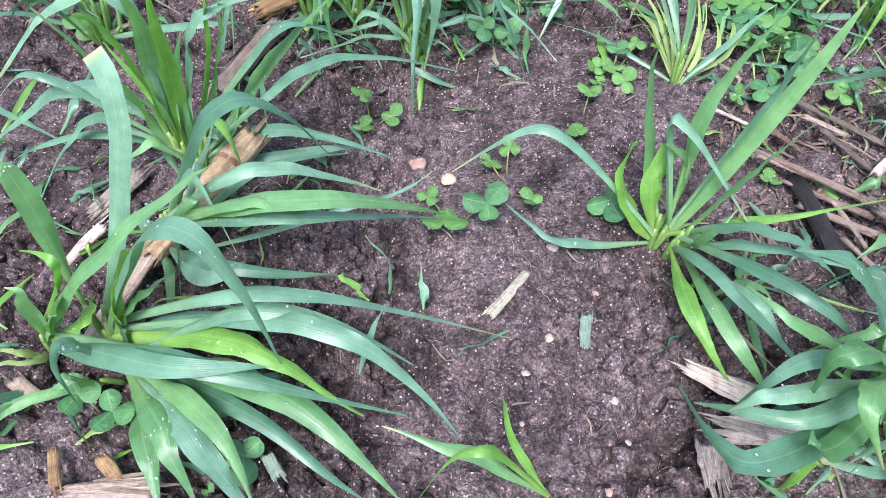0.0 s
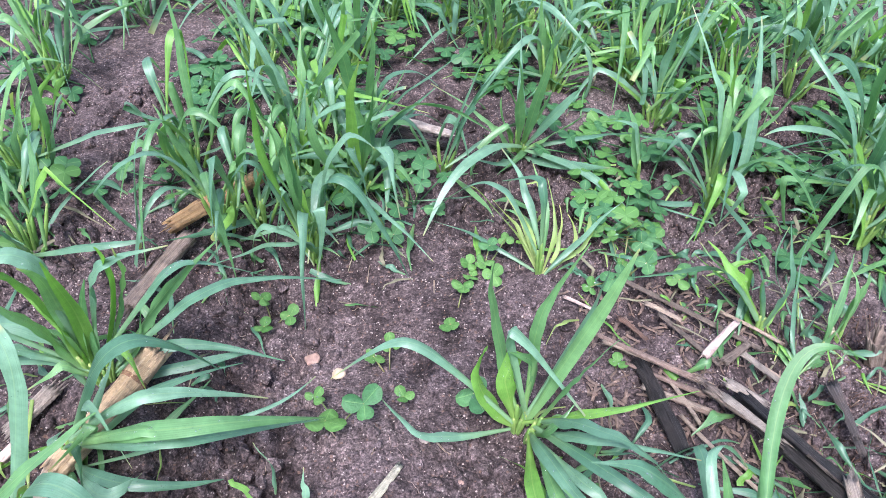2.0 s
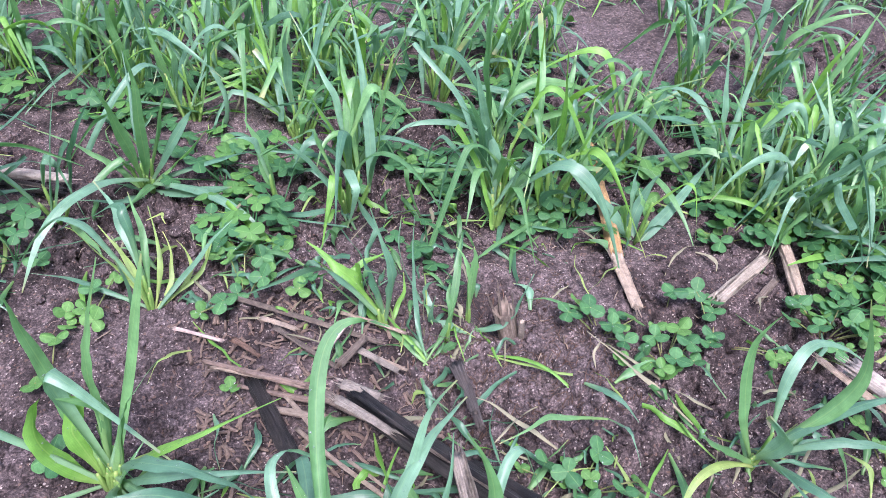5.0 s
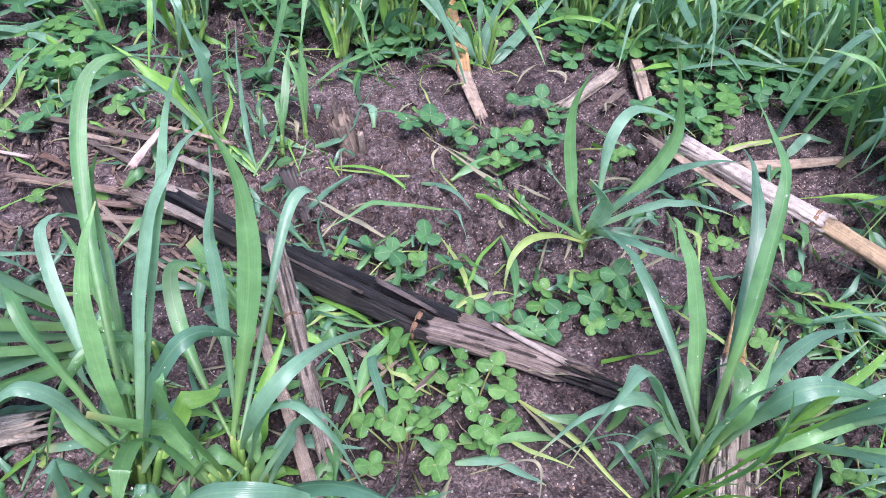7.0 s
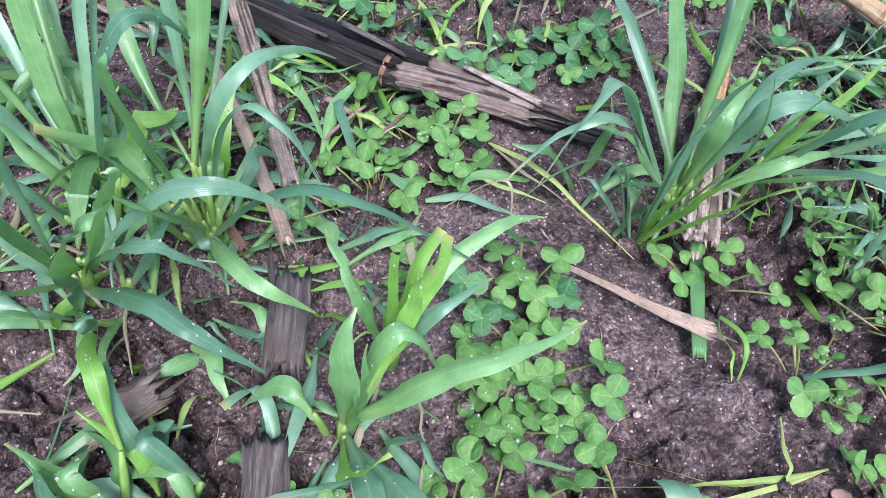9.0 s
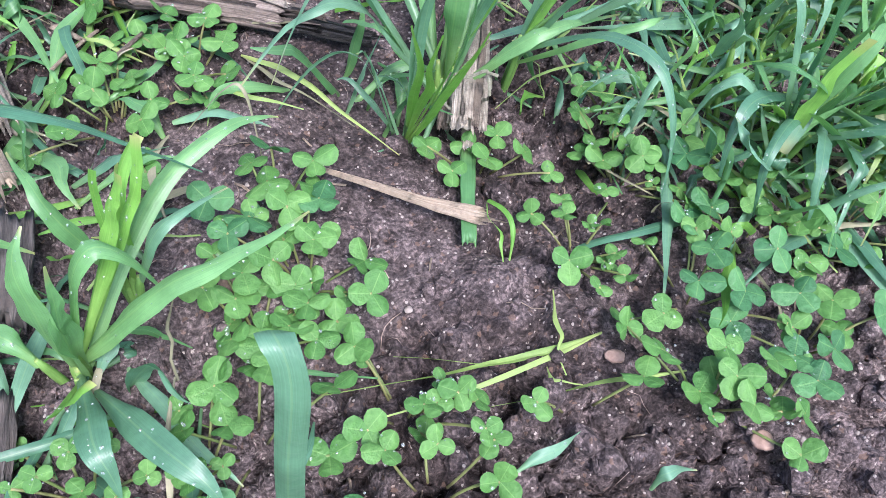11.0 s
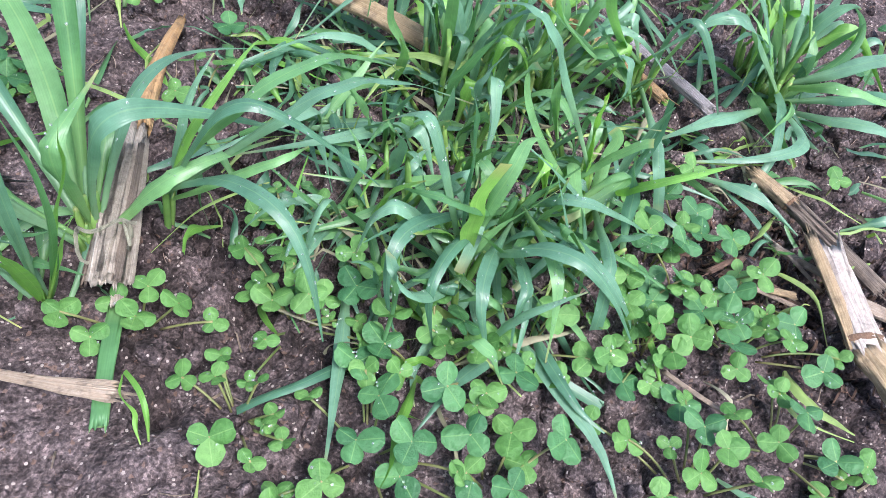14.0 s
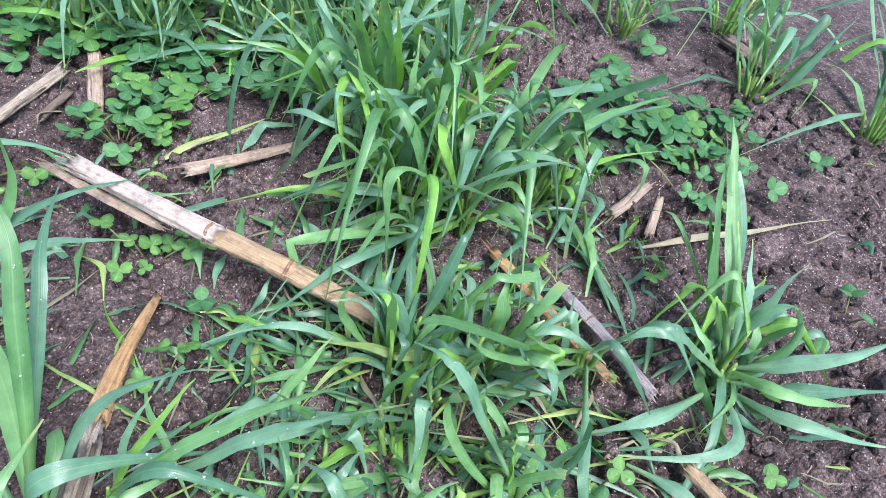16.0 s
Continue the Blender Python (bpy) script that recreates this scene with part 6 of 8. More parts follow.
plant = wheat(0.353, 0.401, "young wheat plant with spreading blue-green leaves")
leaves(plant, [
    (130, 7.2, 4.5, 2.7, 3.4, 0, 0.44, 1), (5, 2.6, 2.5, -5.5, 11.4, 0.4, 0.31, 1), (46, 2.7, 3.5, 1.9, 0.9, -0.2, 0.4, 2),
], 1, 0.003)
plant = wheat(0.612, 0.451, "young wheat plant with spreading blue-green leaves")
leaves(plant, [
    (42, 3.8, 5.5, 1.7, 0.9, 2.2, 1.15, 0), (136, 8.5, 6.5, 0.3, 0.9, 0, 1.24, 0), (24, 13.3, 4.5, 0.3, 0.9, -1.6, 1.08, 0),
], 1, 0.003)
leaves(plant, tuft(4, 11, None, 0.7), 1, 0.012, 14, 0.25)
plant = wheat(0.609, -0.026, "young wheat plant with spreading blue-green leaves")
leaves(plant, [
    (198, 5.6, 0.5, 2.7, 2.7, 0, 0.41, 0), (164, 4.9, 1.5, 2.9, 6.2, -0.1, 0.43, 0), (140, 3.4, 4.5, -0.3, 1.1, 0, 0.4, 1),
    (235, 6.5, 0.5, 2.8, 0.9, -0.2, 0.45, 0), (193, 4.2, 1.5, 2.6, 4.2, -0.1, 0.38, 0),
], 6, 0.003)
plant = wheat(0.665, -0.089, "young wheat plant with spreading blue-green leaves")
leaves(plant, [
    (221, 8.1, 0.5, 4.6, 0.9, -2.5, 0.42, 0), (192, 9.8, 0.5, 7.3, 0.9, 0.8, 0.38, 0), (240, 8.3, 0.5, 0.4, 0.9, -0.4, 0.51, 0),
    (174, 9, 0.5, 6.6, 2.8, -0.3, 0.41, 0), (155, 6.1, 3.5, 1.4, 0.9, 0.1, 0.44, 0), (328, 3.4, 5.5, 1, 2.7, 0, 0.48, 1),
    (185, 1.7, 9.5, 1.7, 5.1, -0.3, 0.44, 1),
], 6, 0.003)
plant = wheat(0.663, -0.008, "young wheat plant with spreading blue-green leaves")
leaves(plant, [
    (158, 3.3, 6.5, 0.7, 3.5, 0, 0.47, 1), (266, 3, 7.5, 0.2, 4.5, -0.1, 0.47, 0), (157, 5.3, 2.5, 2.3, 1.6, 0, 0.45, 1),
    (196, 6.4, 0.5, 2.6, 0.9, 0.2, 0.44, 0), (201, 3.2, 8.5, 0.9, 4.6, 0.3, 0.42, 1),
], 4, 0.003)
plant = wheat(0.617, -0.018, "young wheat plant with spreading blue-green leaves")
leaves(plant, [
    (145, 4.6, 0.5, 0.1, 2, 0, 0.46, 0), (211, 5.3, 0.5, 1.8, 0.9, 1.4, 0.49, 0), (54, 2.3, 4.5, -2.1, 6.3, -1.7, 0.4, 1),
    (265, 6.3, 0.5, 4, 2, 0.1, 0.44, 0), (184, 5.4, 0.5, 2.9, 1.2, 0, 0.45, 0),
], 5, 0.003)
plant = wheat(0.657, -0.104, "young wheat plant with spreading blue-green leaves")
leaves(plant, [
    (117, 2.4, 5.5, 3.1, 0.9, 0, 0.48, 2), (216, 6.8, 0.2, 4.6, 5.9, 0.4, 0.47, 0), (271, 6.1, 0.5, 3, 3.9, 0, 0.57, 0),
    (6, 2.8, 5.5, 1.9, 0.9, -0.2, 0.46, 1), (169, 6.1, 0.5, 3.3, 0.9, 0.4, 0.47, 0), (249, 8.4, 0.2, 4.3, 0.9, -0.3, 0.41, 0),
    (193, 9.4, 0.2, 9.1, 2, -1.6, 0.54, 0),
], 5, 0.003)


# ---- clover ----
# a leaf in centimetres from its plant's crown: east, north, height, size
clover(-0.176, 0.211, [(-1.1, 0.6, 1.2, 1.42), (1.1, -0.6, 1.8, 1.37)], "green clover plant with round wet leaflets")
clover(-0.104, 0.200, [(-0.7, 1.7, 1.5, 1.34), (0.7, -1.7, 1.4, 1.29)], "green clover plant with round wet leaflets")
clover(-0.042, 0.448, [(-0.6, -1.1, 0.6, 0.91), (-0.8, 1, 1.6, 0.94), (1.4, 0.1, 0.8, 0.93)], "small young bright green clover on the soil")
clover(0.012, 0.343, [(-0.6, -1.3, 1.6, 1.5), (2.1, -0.3, 2.2, 1.53), (-1.5, 1.6, 0.8, 0.82)], "green clover plant with round wet leaflets")
clover(0.052, 0.384, [(-1.2, 1.4, 0.9, 0.87), (0.2, 2.2, 1.3, 0.88), (0.9, -3.7, 1.7, 0.82)], "small young bright green clover on the soil")
clover(0.047, 0.528, [(-0.7, -0.7, 1.9, 1.14), (1.3, -1.1, 1.4, 1.13), (-0.7, 1.9, 1.2, 1.06)], "green clover plant with round wet leaflets")
clover(0.112, 0.348, [(0, 0, 1.4, 1.59)], "single clover leaf with round green leaflets")
clover(0.108, 0.435, [(-0.7, -1.9, 0.9, 0.91), (0.7, 1.9, 1, 0.96)], "small young bright green clover on the soil")
clover(0.288, -0.045, [(-2.8, 0.6, 0.8, 0.58), (-1.6, -0.4, 1.6, 0.58), (-0.8, 1, 1.3, 0.59), (0.2, -0.4, 1.3, 0.58), (0.4, 1.3, 1, 0.59), (1.5, 0.3, 1.9, 0.58), (1, -1.4, 1.7, 0.57), (2.1, -1, 0.9, 0.57), (-4.3, 0.6, 0.6, 0.41), (-1.6, 1.1, 1.2, 0.52), (-0.3, -2.2, 0.6, 0.46), (-1, 2.5, 0.6, 0.54), (0.2, -1.2, 0.6, 0.53)], "small young bright green clover on the soil")
clover(0.135, 0.480, [(-1.3, -0.1, 1.1, 0.99), (0, 0, 1, 1), (0.6, -1.6, 0.9, 0.98), (0.7, 1.6, 1.5, 1.02), (-1.2, -1.2, 0.6, 0.69), (2.2, 2.7, 1.2, 0.81)], "small young bright green clover on the soil")
clover(0.101, 0.557, [(0, 0, 0.9, 1.17)], "single clover leaf with round green leaflets")
clover(0.325, -0.062, [(-1.9, -0.9, 0.8, 0.56), (-0.8, -1.4, 1.6, 0.56), (-0.7, -0.3, 2, 0.57), (1.4, 0.2, 2, 0.91), (2, 2.3, 1.8, 0.94), (-2, -2.5, 0.6, 0.51), (0.6, -0.7, 1.3, 0.52), (0.4, 2.1, 1.1, 0.64)], "small young bright green clover on the soil")
clover(0.227, 0.375, [(0, 0, 0.7, 0.93)], "small young bright green clover on the soil")
clover(0.369, -0.029, [(-1.2, -0.2, 1.8, 0.95), (0, -0.3, 1.3, 0.95), (-0.2, 1.2, 1.9, 0.98), (-0.6, -2, 2, 0.92), (0.9, -0.9, 1.6, 0.94), (-1, 2.2, 2.2, 0.99), (0.6, 2, 2, 0.99), (1.5, -1.9, 1.4, 0.93), (-0.9, -1.4, 1.3, 0.87), (-0.7, 1, 0.6, 0.7), (1.5, 1.3, 1.1, 0.73), (0.2, 3.6, 1.6, 0.84), (2.1, -0.2, 1, 0.8)], "small young bright green clover on the soil")
clover(0.397, -0.088, [(-2, -0.2, 1.7, 0.88), (0.2, -0.7, 1.9, 0.76), (-0.4, -2.2, 2.2, 0.75), (-0.5, 2.7, 2, 0.92), (1.5, -1.1, 2, 0.76), (1.4, -2.8, 2.1, 0.75), (-0.2, 4.3, 1.3, 0.94), (1.6, -0.2, 1.3, 0.55), (0.7, -0.9, 1.7, 0.63), (2, -1.7, 1.7, 0.7), (-0.1, 2.7, 0.6, 0.63)], "small young bright green clover on the soil")
clover(0.251, 0.460, [(-1.7, -1.9, 1.8, 1.15), (-0.5, -0.7, 0.9, 1.06), (1.5, -0.4, 1.8, 1.07), (0.8, 3, 1.9, 1.22), (-3.4, -2, 1.3, 0.81), (0.1, 1, 0.6, 0.7), (2.2, 0.8, 1, 0.83), (-0.4, 3.6, 1.2, 0.95)], "green clover plant with round wet leaflets")
clover(0.399, -0.017, [(-1, -1.7, 1.7, 0.95), (-0.8, -0.5, 1.3, 0.97), (-1.1, 0.7, 1.9, 0.99), (1.2, -2.9, 2, 0.95), (0.8, 0.6, 1.9, 1), (2.1, -1.2, 1.5, 0.98), (0.7, 2.4, 2.2, 1.03), (-2, 2.6, 2.2, 1.02), (-2.3, -1.9, 1, 0.79), (-1.9, -1.2, 0.6, 0.64), (-0.2, -0.8, 1.3, 0.72), (0.7, -1.9, 0.9, 0.67), (2.4, 2.9, 1.7, 0.91), (-0.5, 3.3, 1.5, 0.69)], "small young bright green clover on the soil")
clover(0.375, 0.106, [(-2.2, -0.3, 1.1, 0.88), (-0.3, 1.1, 1.5, 0.91), (-1.7, 2.1, 1.2, 0.91), (0.6, -1.9, 1.6, 0.88), (1.7, -0.5, 1, 0.9), (1.6, 1.1, 1.2, 0.92), (-0.5, -4.2, 1.1, 0.85), (0.8, 2.7, 1.4, 0.94), (-4.1, -0.4, 0.6, 0.76), (1.1, 1, 0.8, 0.81), (-0.4, 2.3, 0.6, 0.81), (-0.3, -3.2, 0.9, 0.77), (3.2, -1.1, 0.6, 0.79), (1.2, 2.9, 0.6, 0.64), (-1.5, -5.5, 0.8, 0.72), (1.9, 3.3, 0.6, 0.66)], "small young bright green clover on the soil")
clover(0.408, 0.022, [(-2.7, 0.6, 2.3, 1.06), (-1.6, -0.7, 1.6, 1.04), (0, 0.4, 1.7, 1.07), (0.9, 1.5, 2.2, 1.1), (1.2, -1.8, 2, 1.03), (2.1, 0, 2.1, 1.07), (-2.6, -0.7, 1.8, 0.7), (-0.9, -2.3, 1.2, 0.83), (0.1, 2, 1.3, 0.85), (0.4, -0.3, 1.4, 0.9), (0.3, -3.2, 1.6, 0.87), (1.5, -1.5, 1.6, 0.74)], "green clover plant with round wet leaflets")
clover(0.258, 0.520, [(-1.7, 0.3, 1.1, 1.11), (-0.2, -1, 1.3, 1.11), (-0.9, 2.4, 1, 1.16), (1.2, -0.9, 1.7, 1.25), (-1.7, 4.8, 1.7, 1.34), (2.1, -2.2, 0.8, 1.11), (1.3, -3.5, 1.5, 1.21), (-0.2, -0.8, 0.7, 0.93), (-2, -1.1, 0.8, 0.94), (3.4, -1.3, 0.6, 0.98)], "green clover plant with round wet leaflets")
clover(0.454, -0.128, [(-2, 0.9, 1.7, 0.77), (2, -0.9, 2, 0.92)], "small young bright green clover on the soil")
clover(0.182, 0.778, [(-1, -0.4, 0.9, 1.46), (1, 0.4, 1.5, 1.47)], "green clover plant with round wet leaflets")
clover(0.311, 0.446, [(-1.9, -0.2, 1, 1.06), (-1, 0.8, 1.1, 1.08), (2.9, -0.6, 1.5, 1.08)], "green clover plant with round wet leaflets")
clover(0.503, -0.160, [(-1.9, -0.4, 1.9, 0.54), (-1, 0.6, 1.2, 0.94), (-0.2, -1.1, 2, 0.95), (0.1, 0.1, 2.3, 0.96), (-1.5, 2.7, 2.2, 0.94), (0.9, 1.2, 2.2, 0.98), (2.1, -0.5, 2.3, 0.99), (1.5, -2.6, 1.7, 0.98), (0.4, 0.6, 0.6, 0.88), (0.8, 0, 1.5, 0.81), (-1.5, 4.3, 1.6, 0.85), (0.9, -2, 1.5, 0.91), (0.5, -3.6, 0.9, 0.87)], "small young bright green clover on the soil")
clover(0.421, 0.118, [(-1, -2.5, 2.1, 0.91), (-0.7, -1, 1.9, 0.93), (0.7, -2.2, 1, 0.93), (1.5, -0.7, 1.5, 0.95), (-0.7, 0.8, 1.1, 0.95), (1.6, 1, 1.8, 0.97), (0, 2.1, 2.1, 0.97), (-1.3, 2.6, 1, 0.97), (-1, 0.5, 1.5, 0.78), (-0.7, -2.8, 0.7, 0.71), (2.4, 0.5, 0.8, 0.71), (0.1, 0.8, 1.1, 0.78), (-0.3, 0.6, 1.6, 0.88), (-2.7, 3.1, 0.6, 0.83)], "small young bright green clover on the soil")
clover(0.422, 0.179, [(-2.5, -1, 1.6, 0.99), (2.5, 1, 1, 1.06)], "green clover plant with round wet leaflets")
clover(0.266, 0.667, [(-1.4, -1.1, 1.6, 1.31), (-0.1, -0.3, 1.3, 1.32), (1.4, 1.4, 1.3, 1.35)], "green clover plant with round wet leaflets")
clover(0.302, 0.546, [(0.2, -1.2, 1.5, 1.17), (-0.2, 1.2, 1.6, 1.2)], "green clover plant with round wet leaflets")
clover(0.508, -0.074, [(-1.8, -0.6, 1.6, 0.99), (-1.2, -2.2, 1, 0.57), (0.8, -1.3, 1.1, 0.59), (0.1, 1.4, 1.7, 0.6), (0.3, -2.4, 1.1, 0.58), (1.2, 0.1, 1.5, 0.6), (-0.6, 2.7, 0.8, 0.72), (1.1, 2.3, 1.3, 0.61), (0.5, -1.5, 0.6, 0.48), (0.4, -1.2, 0.6, 0.47), (0.8, 1.9, 0.7, 0.38)], "small young bright green clover on the soil")
clover(0.537, -0.122, [(-2.8, 0.1, 1.3, 0.98), (-1, 0.1, 2.4, 1.02), (-0.4, -1.9, 1.2, 1.02), (-0.6, 3.1, 1.2, 0.6), (0.7, -1.4, 2, 1.04), (1.2, 0.9, 1.9, 1.06), (1.1, -3.5, 1.8, 0.6), (1.8, 2.7, 1.5, 1.08), (-4.1, 1, 0.6, 0.73), (-1.7, -2.6, 0.6, 0.8), (1.8, 2.2, 1.5, 0.87), (0.6, -5.3, 1.4, 0.48), (3.4, 3, 1, 0.86)], "small young bright green clover on the soil")
clover(0.256, 0.755, [(-1.1, 0.7, 1.4, 1.45), (1.1, -0.7, 1.2, 1.44)], "green clover plant with round wet leaflets")
clover(0.562, -0.170, [(-2.5, -1.1, 1.6, 1.02), (-2.1, 0.2, 1.4, 1.02), (-0.1, -0.7, 1.2, 1.06), (0, 1.9, 2.1, 1.07), (1.7, 0.8, 1.3, 1.1), (2.9, -1.1, 1.9, 1.13), (-4, -0.4, 0.6, 0.68), (-1, 1.1, 1.4, 0.82), (1.3, -0.4, 0.7, 0.95)], "green clover plant with round wet leaflets")
clover(0.433, 0.230, [(-2.1, 1.7, 1.5, 1.12), (-1.1, 0.5, 1.7, 1.11), (-0.3, -1.3, 0.9, 1.09), (1.7, 1.2, 1.4, 1.14), (1.7, -2.1, 2, 1.09), (-3.5, 2.2, 0.7, 0.78), (0.6, 0, 0.8, 0.83), (-1.1, 0.3, 0.6, 0.85), (0, 1.6, 0.8, 0.77), (3.4, -1.5, 1.3, 0.93)], "green clover plant with round wet leaflets")
clover(0.508, -0.006, [(-2.3, 1.6, 1.4, 0.9), (-0.2, -0.5, 1.4, 0.89), (1.1, 0.3, 1.7, 0.9), (1.4, -1.4, 1.8, 0.9), (-2.1, -0.1, 1.1, 0.82), (-0.2, 1, 1.1, 0.74), (2.1, -2.7, 1, 0.65)], "small young bright green clover on the soil")
clover(0.480, 0.155, [(-2.2, 1.1, 1.9, 1.04), (-0.5, 0, 1.1, 1.04), (0.5, -1, 1, 1.04), (2.2, -0.1, 1, 1.07), (-2.7, 2.5, 1.1, 0.7), (-0.8, 1.7, 0.6, 0.68), (1.6, 1.1, 0.6, 0.92)], "green clover plant with round wet leaflets")
clover(0.560, -0.054, [(-2.6, -0.7, 2, 0.62), (-0.7, 1, 1.3, 0.92), (0.2, -0.4, 2.2, 0.92), (0.7, -3.4, 1, 0.61), (1.4, -2.4, 0.6, 0.62), (1.1, 2.3, 1.9, 0.96), (0, 3.6, 2, 0.96), (-4.2, -1.5, 1.2, 0.46), (-0.8, 2.2, 0.6, 0.83), (0.6, 0.7, 1.7, 0.69), (0.7, -2, 0.6, 0.47), (0.7, -1.2, 0.6, 0.4), (-0.3, 2, 1.5, 0.71)], "small young bright green clover on the soil")
clover(0.621, -0.235, [(-2.4, 1.1, 2.2, 0.93), (-0.2, 0.4, 2, 0.98), (-0.5, 3.4, 1.1, 0.96), (-1.3, -2.2, 1.8, 0.9), (1.4, 0.1, 2.2, 0.93), (-0.2, -2.2, 1.2, 0.91), (1.8, 1.3, 1.9, 1.01), (1.4, -1.8, 1.7, 0.94), (0.4, 1.9, 1.3, 0.65), (-0.9, 5.2, 0.6, 0.74), (-1.5, -3.2, 0.6, 0.6), (2.9, 2.5, 1, 0.74), (2.3, -0.2, 1.2, 0.7)], "small young bright green clover on the soil")
clover(0.596, -0.132, [(-2.6, 0.1, 2.2, 1.09), (0.5, 1.7, 1.9, 1.17), (0.9, -0.3, 1.4, 0.63), (1.2, -1.5, 1.3, 0.63), (-1.3, -1.2, 1.5, 0.89), (-0.6, 2.5, 1.4, 0.89), (2, -1.6, 0.8, 0.53), (2.1, -3.2, 0.8, 0.5)], "small young bright green clover on the soil")
clover(0.330, 0.812, [(-1.9, -1, 1.2, 1.52), (1.9, 1, 1.4, 1.56)], "green clover plant with round wet leaflets")
clover(0.402, 0.593, [(-2.3, -1.4, 1.7, 1.26), (2.3, 1.4, 1.3, 1.32)], "green clover plant with round wet leaflets")
clover(0.537, 0.151, [(-1.7, -1.6, 1, 1.07), (-1.5, -0.1, 1.6, 1.09), (0.8, -0.5, 1, 1.11), (-2.3, 1.3, 1.8, 1.1), (1.1, 1.1, 1.6, 1.14), (2.2, -0.4, 1.1, 1.13), (-1.1, 2.5, 0.9, 1.13), (2.5, -2.4, 1.8, 0.83), (0, -1.2, 0.7, 0.87), (-2.5, -1.4, 1.1, 0.79), (0.2, 0.7, 0.6, 0.81), (-3.6, 2.4, 1.2, 0.83), (-0.3, 1.7, 1.3, 0.97), (3.2, 0.8, 0.6, 0.82), (0.2, 1.5, 0.6, 0.96), (1.1, -2.1, 1, 0.74)], "green clover plant with round wet leaflets")
clover(0.667, -0.254, [(-1.4, -2.4, 1, 0.98), (0.6, -2.2, 1, 1.01), (-1.2, 0.4, 1.8, 0.97), (1.2, 0, 1.8, 1.01), (-1.3, 2.5, 1.7, 0.71), (2.1, 1.7, 0.9, 0.75), (0.3, -2.9, 0.6, 0.67), (1.7, -3.5, 0.7, 0.93), (1.7, 1.3, 1.2, 0.77), (-2.3, 1.6, 1.1, 0.55)], "small young bright green clover on the soil")
clover(0.591, -0.013, [(-0.6, -1.3, 0.8, 0.67), (-0.5, 0.2, 1, 0.68), (-0.9, 1.3, 0.7, 0.69), (2, -0.2, 0.7, 0.7), (-1.6, -2.2, 0.6, 0.6), (-1.7, -0.3, 0.6, 0.6), (0.9, 1.8, 0.6, 0.5), (3.1, -1.8, 0.6, 0.64)], "small young bright green clover on the soil")
clover(0.662, -0.184, [(-2.6, 0, 1.1, 1), (-0.5, 1.1, 0.8, 0.71), (0, -0.9, 1.6, 0.97), (-1.5, -2.5, 1, 1.02), (0.5, 0.4, 2.1, 0.98), (0.3, 2, 2.1, 1.05), (1.7, -1.4, 1.8, 0.74), (2.2, 1.3, 1.2, 1.09), (-0.6, -0.4, 0.6, 0.53), (-1.7, -1, 1, 0.74), (-1.1, -0.6, 0.6, 0.85), (-0.3, -0.8, 1.3, 0.7), (1.1, 0.7, 1.7, 0.73), (2.1, 0.4, 0.9, 0.64), (0.9, 1.2, 0.8, 0.98)], "small young bright green clover on the soil")
clover(0.521, 0.352, [(-2.5, 1.8, 1.8, 1.12), (-0.7, 1.5, 1.7, 1.13), (0.3, -0.5, 1.3, 1.11), (0.5, -2.2, 1, 1.09), (2.4, -0.5, 1.2, 1.12), (-0.9, 3, 1.1, 0.73), (1.6, 0.7, 0.6, 1.03), (-0.6, -3.5, 0.6, 0.84), (1.1, -0.6, 0.6, 0.8)], "green clover plant with round wet leaflets")
clover(0.701, -0.216, [(-2.2, -0.4, 1.3, 0.74), (-1.4, 0.4, 1.7, 1.01), (0.6, 0.8, 1.1, 1.05), (-0.8, 2.4, 1.7, 1.11), (1.2, -0.5, 1.2, 0.79), (1, -1.7, 1.8, 0.78), (0.4, 2.5, 1.9, 0.77), (1.1, -3.7, 1.3, 1.07), (-1.4, 1.9, 0.8, 0.66), (2, -0.1, 0.8, 0.8), (0.2, 1.5, 0.9, 0.84), (2.6, -0.2, 0.7, 0.56), (0, 4, 1.6, 0.56), (2.8, -4.1, 1, 0.73)], "small young bright green clover on the soil")
clover(0.457, 0.589, [(-1.2, -1.4, 2, 1.29), (0.8, -0.8, 0.8, 1.31), (0.4, -3.5, 0.9, 1.28), (-1.4, 1.5, 1.1, 1.32), (1, 1.1, 1.1, 1.33), (0.5, 3.1, 1.1, 1.35), (0.5, -1.6, 1.2, 1.12), (-0.7, -0.1, 0.6, 0.84), (-0.2, -2.1, 0.6, 1.16), (-1.7, 2.8, 0.6, 0.84), (-1.3, 2.6, 0.7, 1.08)], "green clover plant with round wet leaflets")
clover(0.553, 0.309, [(-2.4, -0.9, 1.2, 1.05), (-1.9, 0.7, 0.9, 1.08), (-0.8, -1.6, 2, 1.06), (1.2, -1.6, 1.3, 1.08), (0, 1.9, 0.9, 1.11), (1.6, -0.3, 2, 1.1), (2.3, 1.8, 1.2, 1.13), (-1.3, -1.9, 0.6, 0.77), (-2.2, -2, 1.6, 0.81), (-0.4, -1.3, 0.7, 0.75), (0.8, 2.8, 0.6, 0.88), (0.2, -1, 1.4, 0.83), (3.4, 2.8, 0.6, 0.77)], "green clover plant with round wet leaflets")
clover(0.618, 0.087, [(-1.8, -0.4, 1.4, 0.93), (0.2, 0.4, 2, 0.96), (1.6, 0, 1.4, 0.81)], "small young bright green clover on the soil")
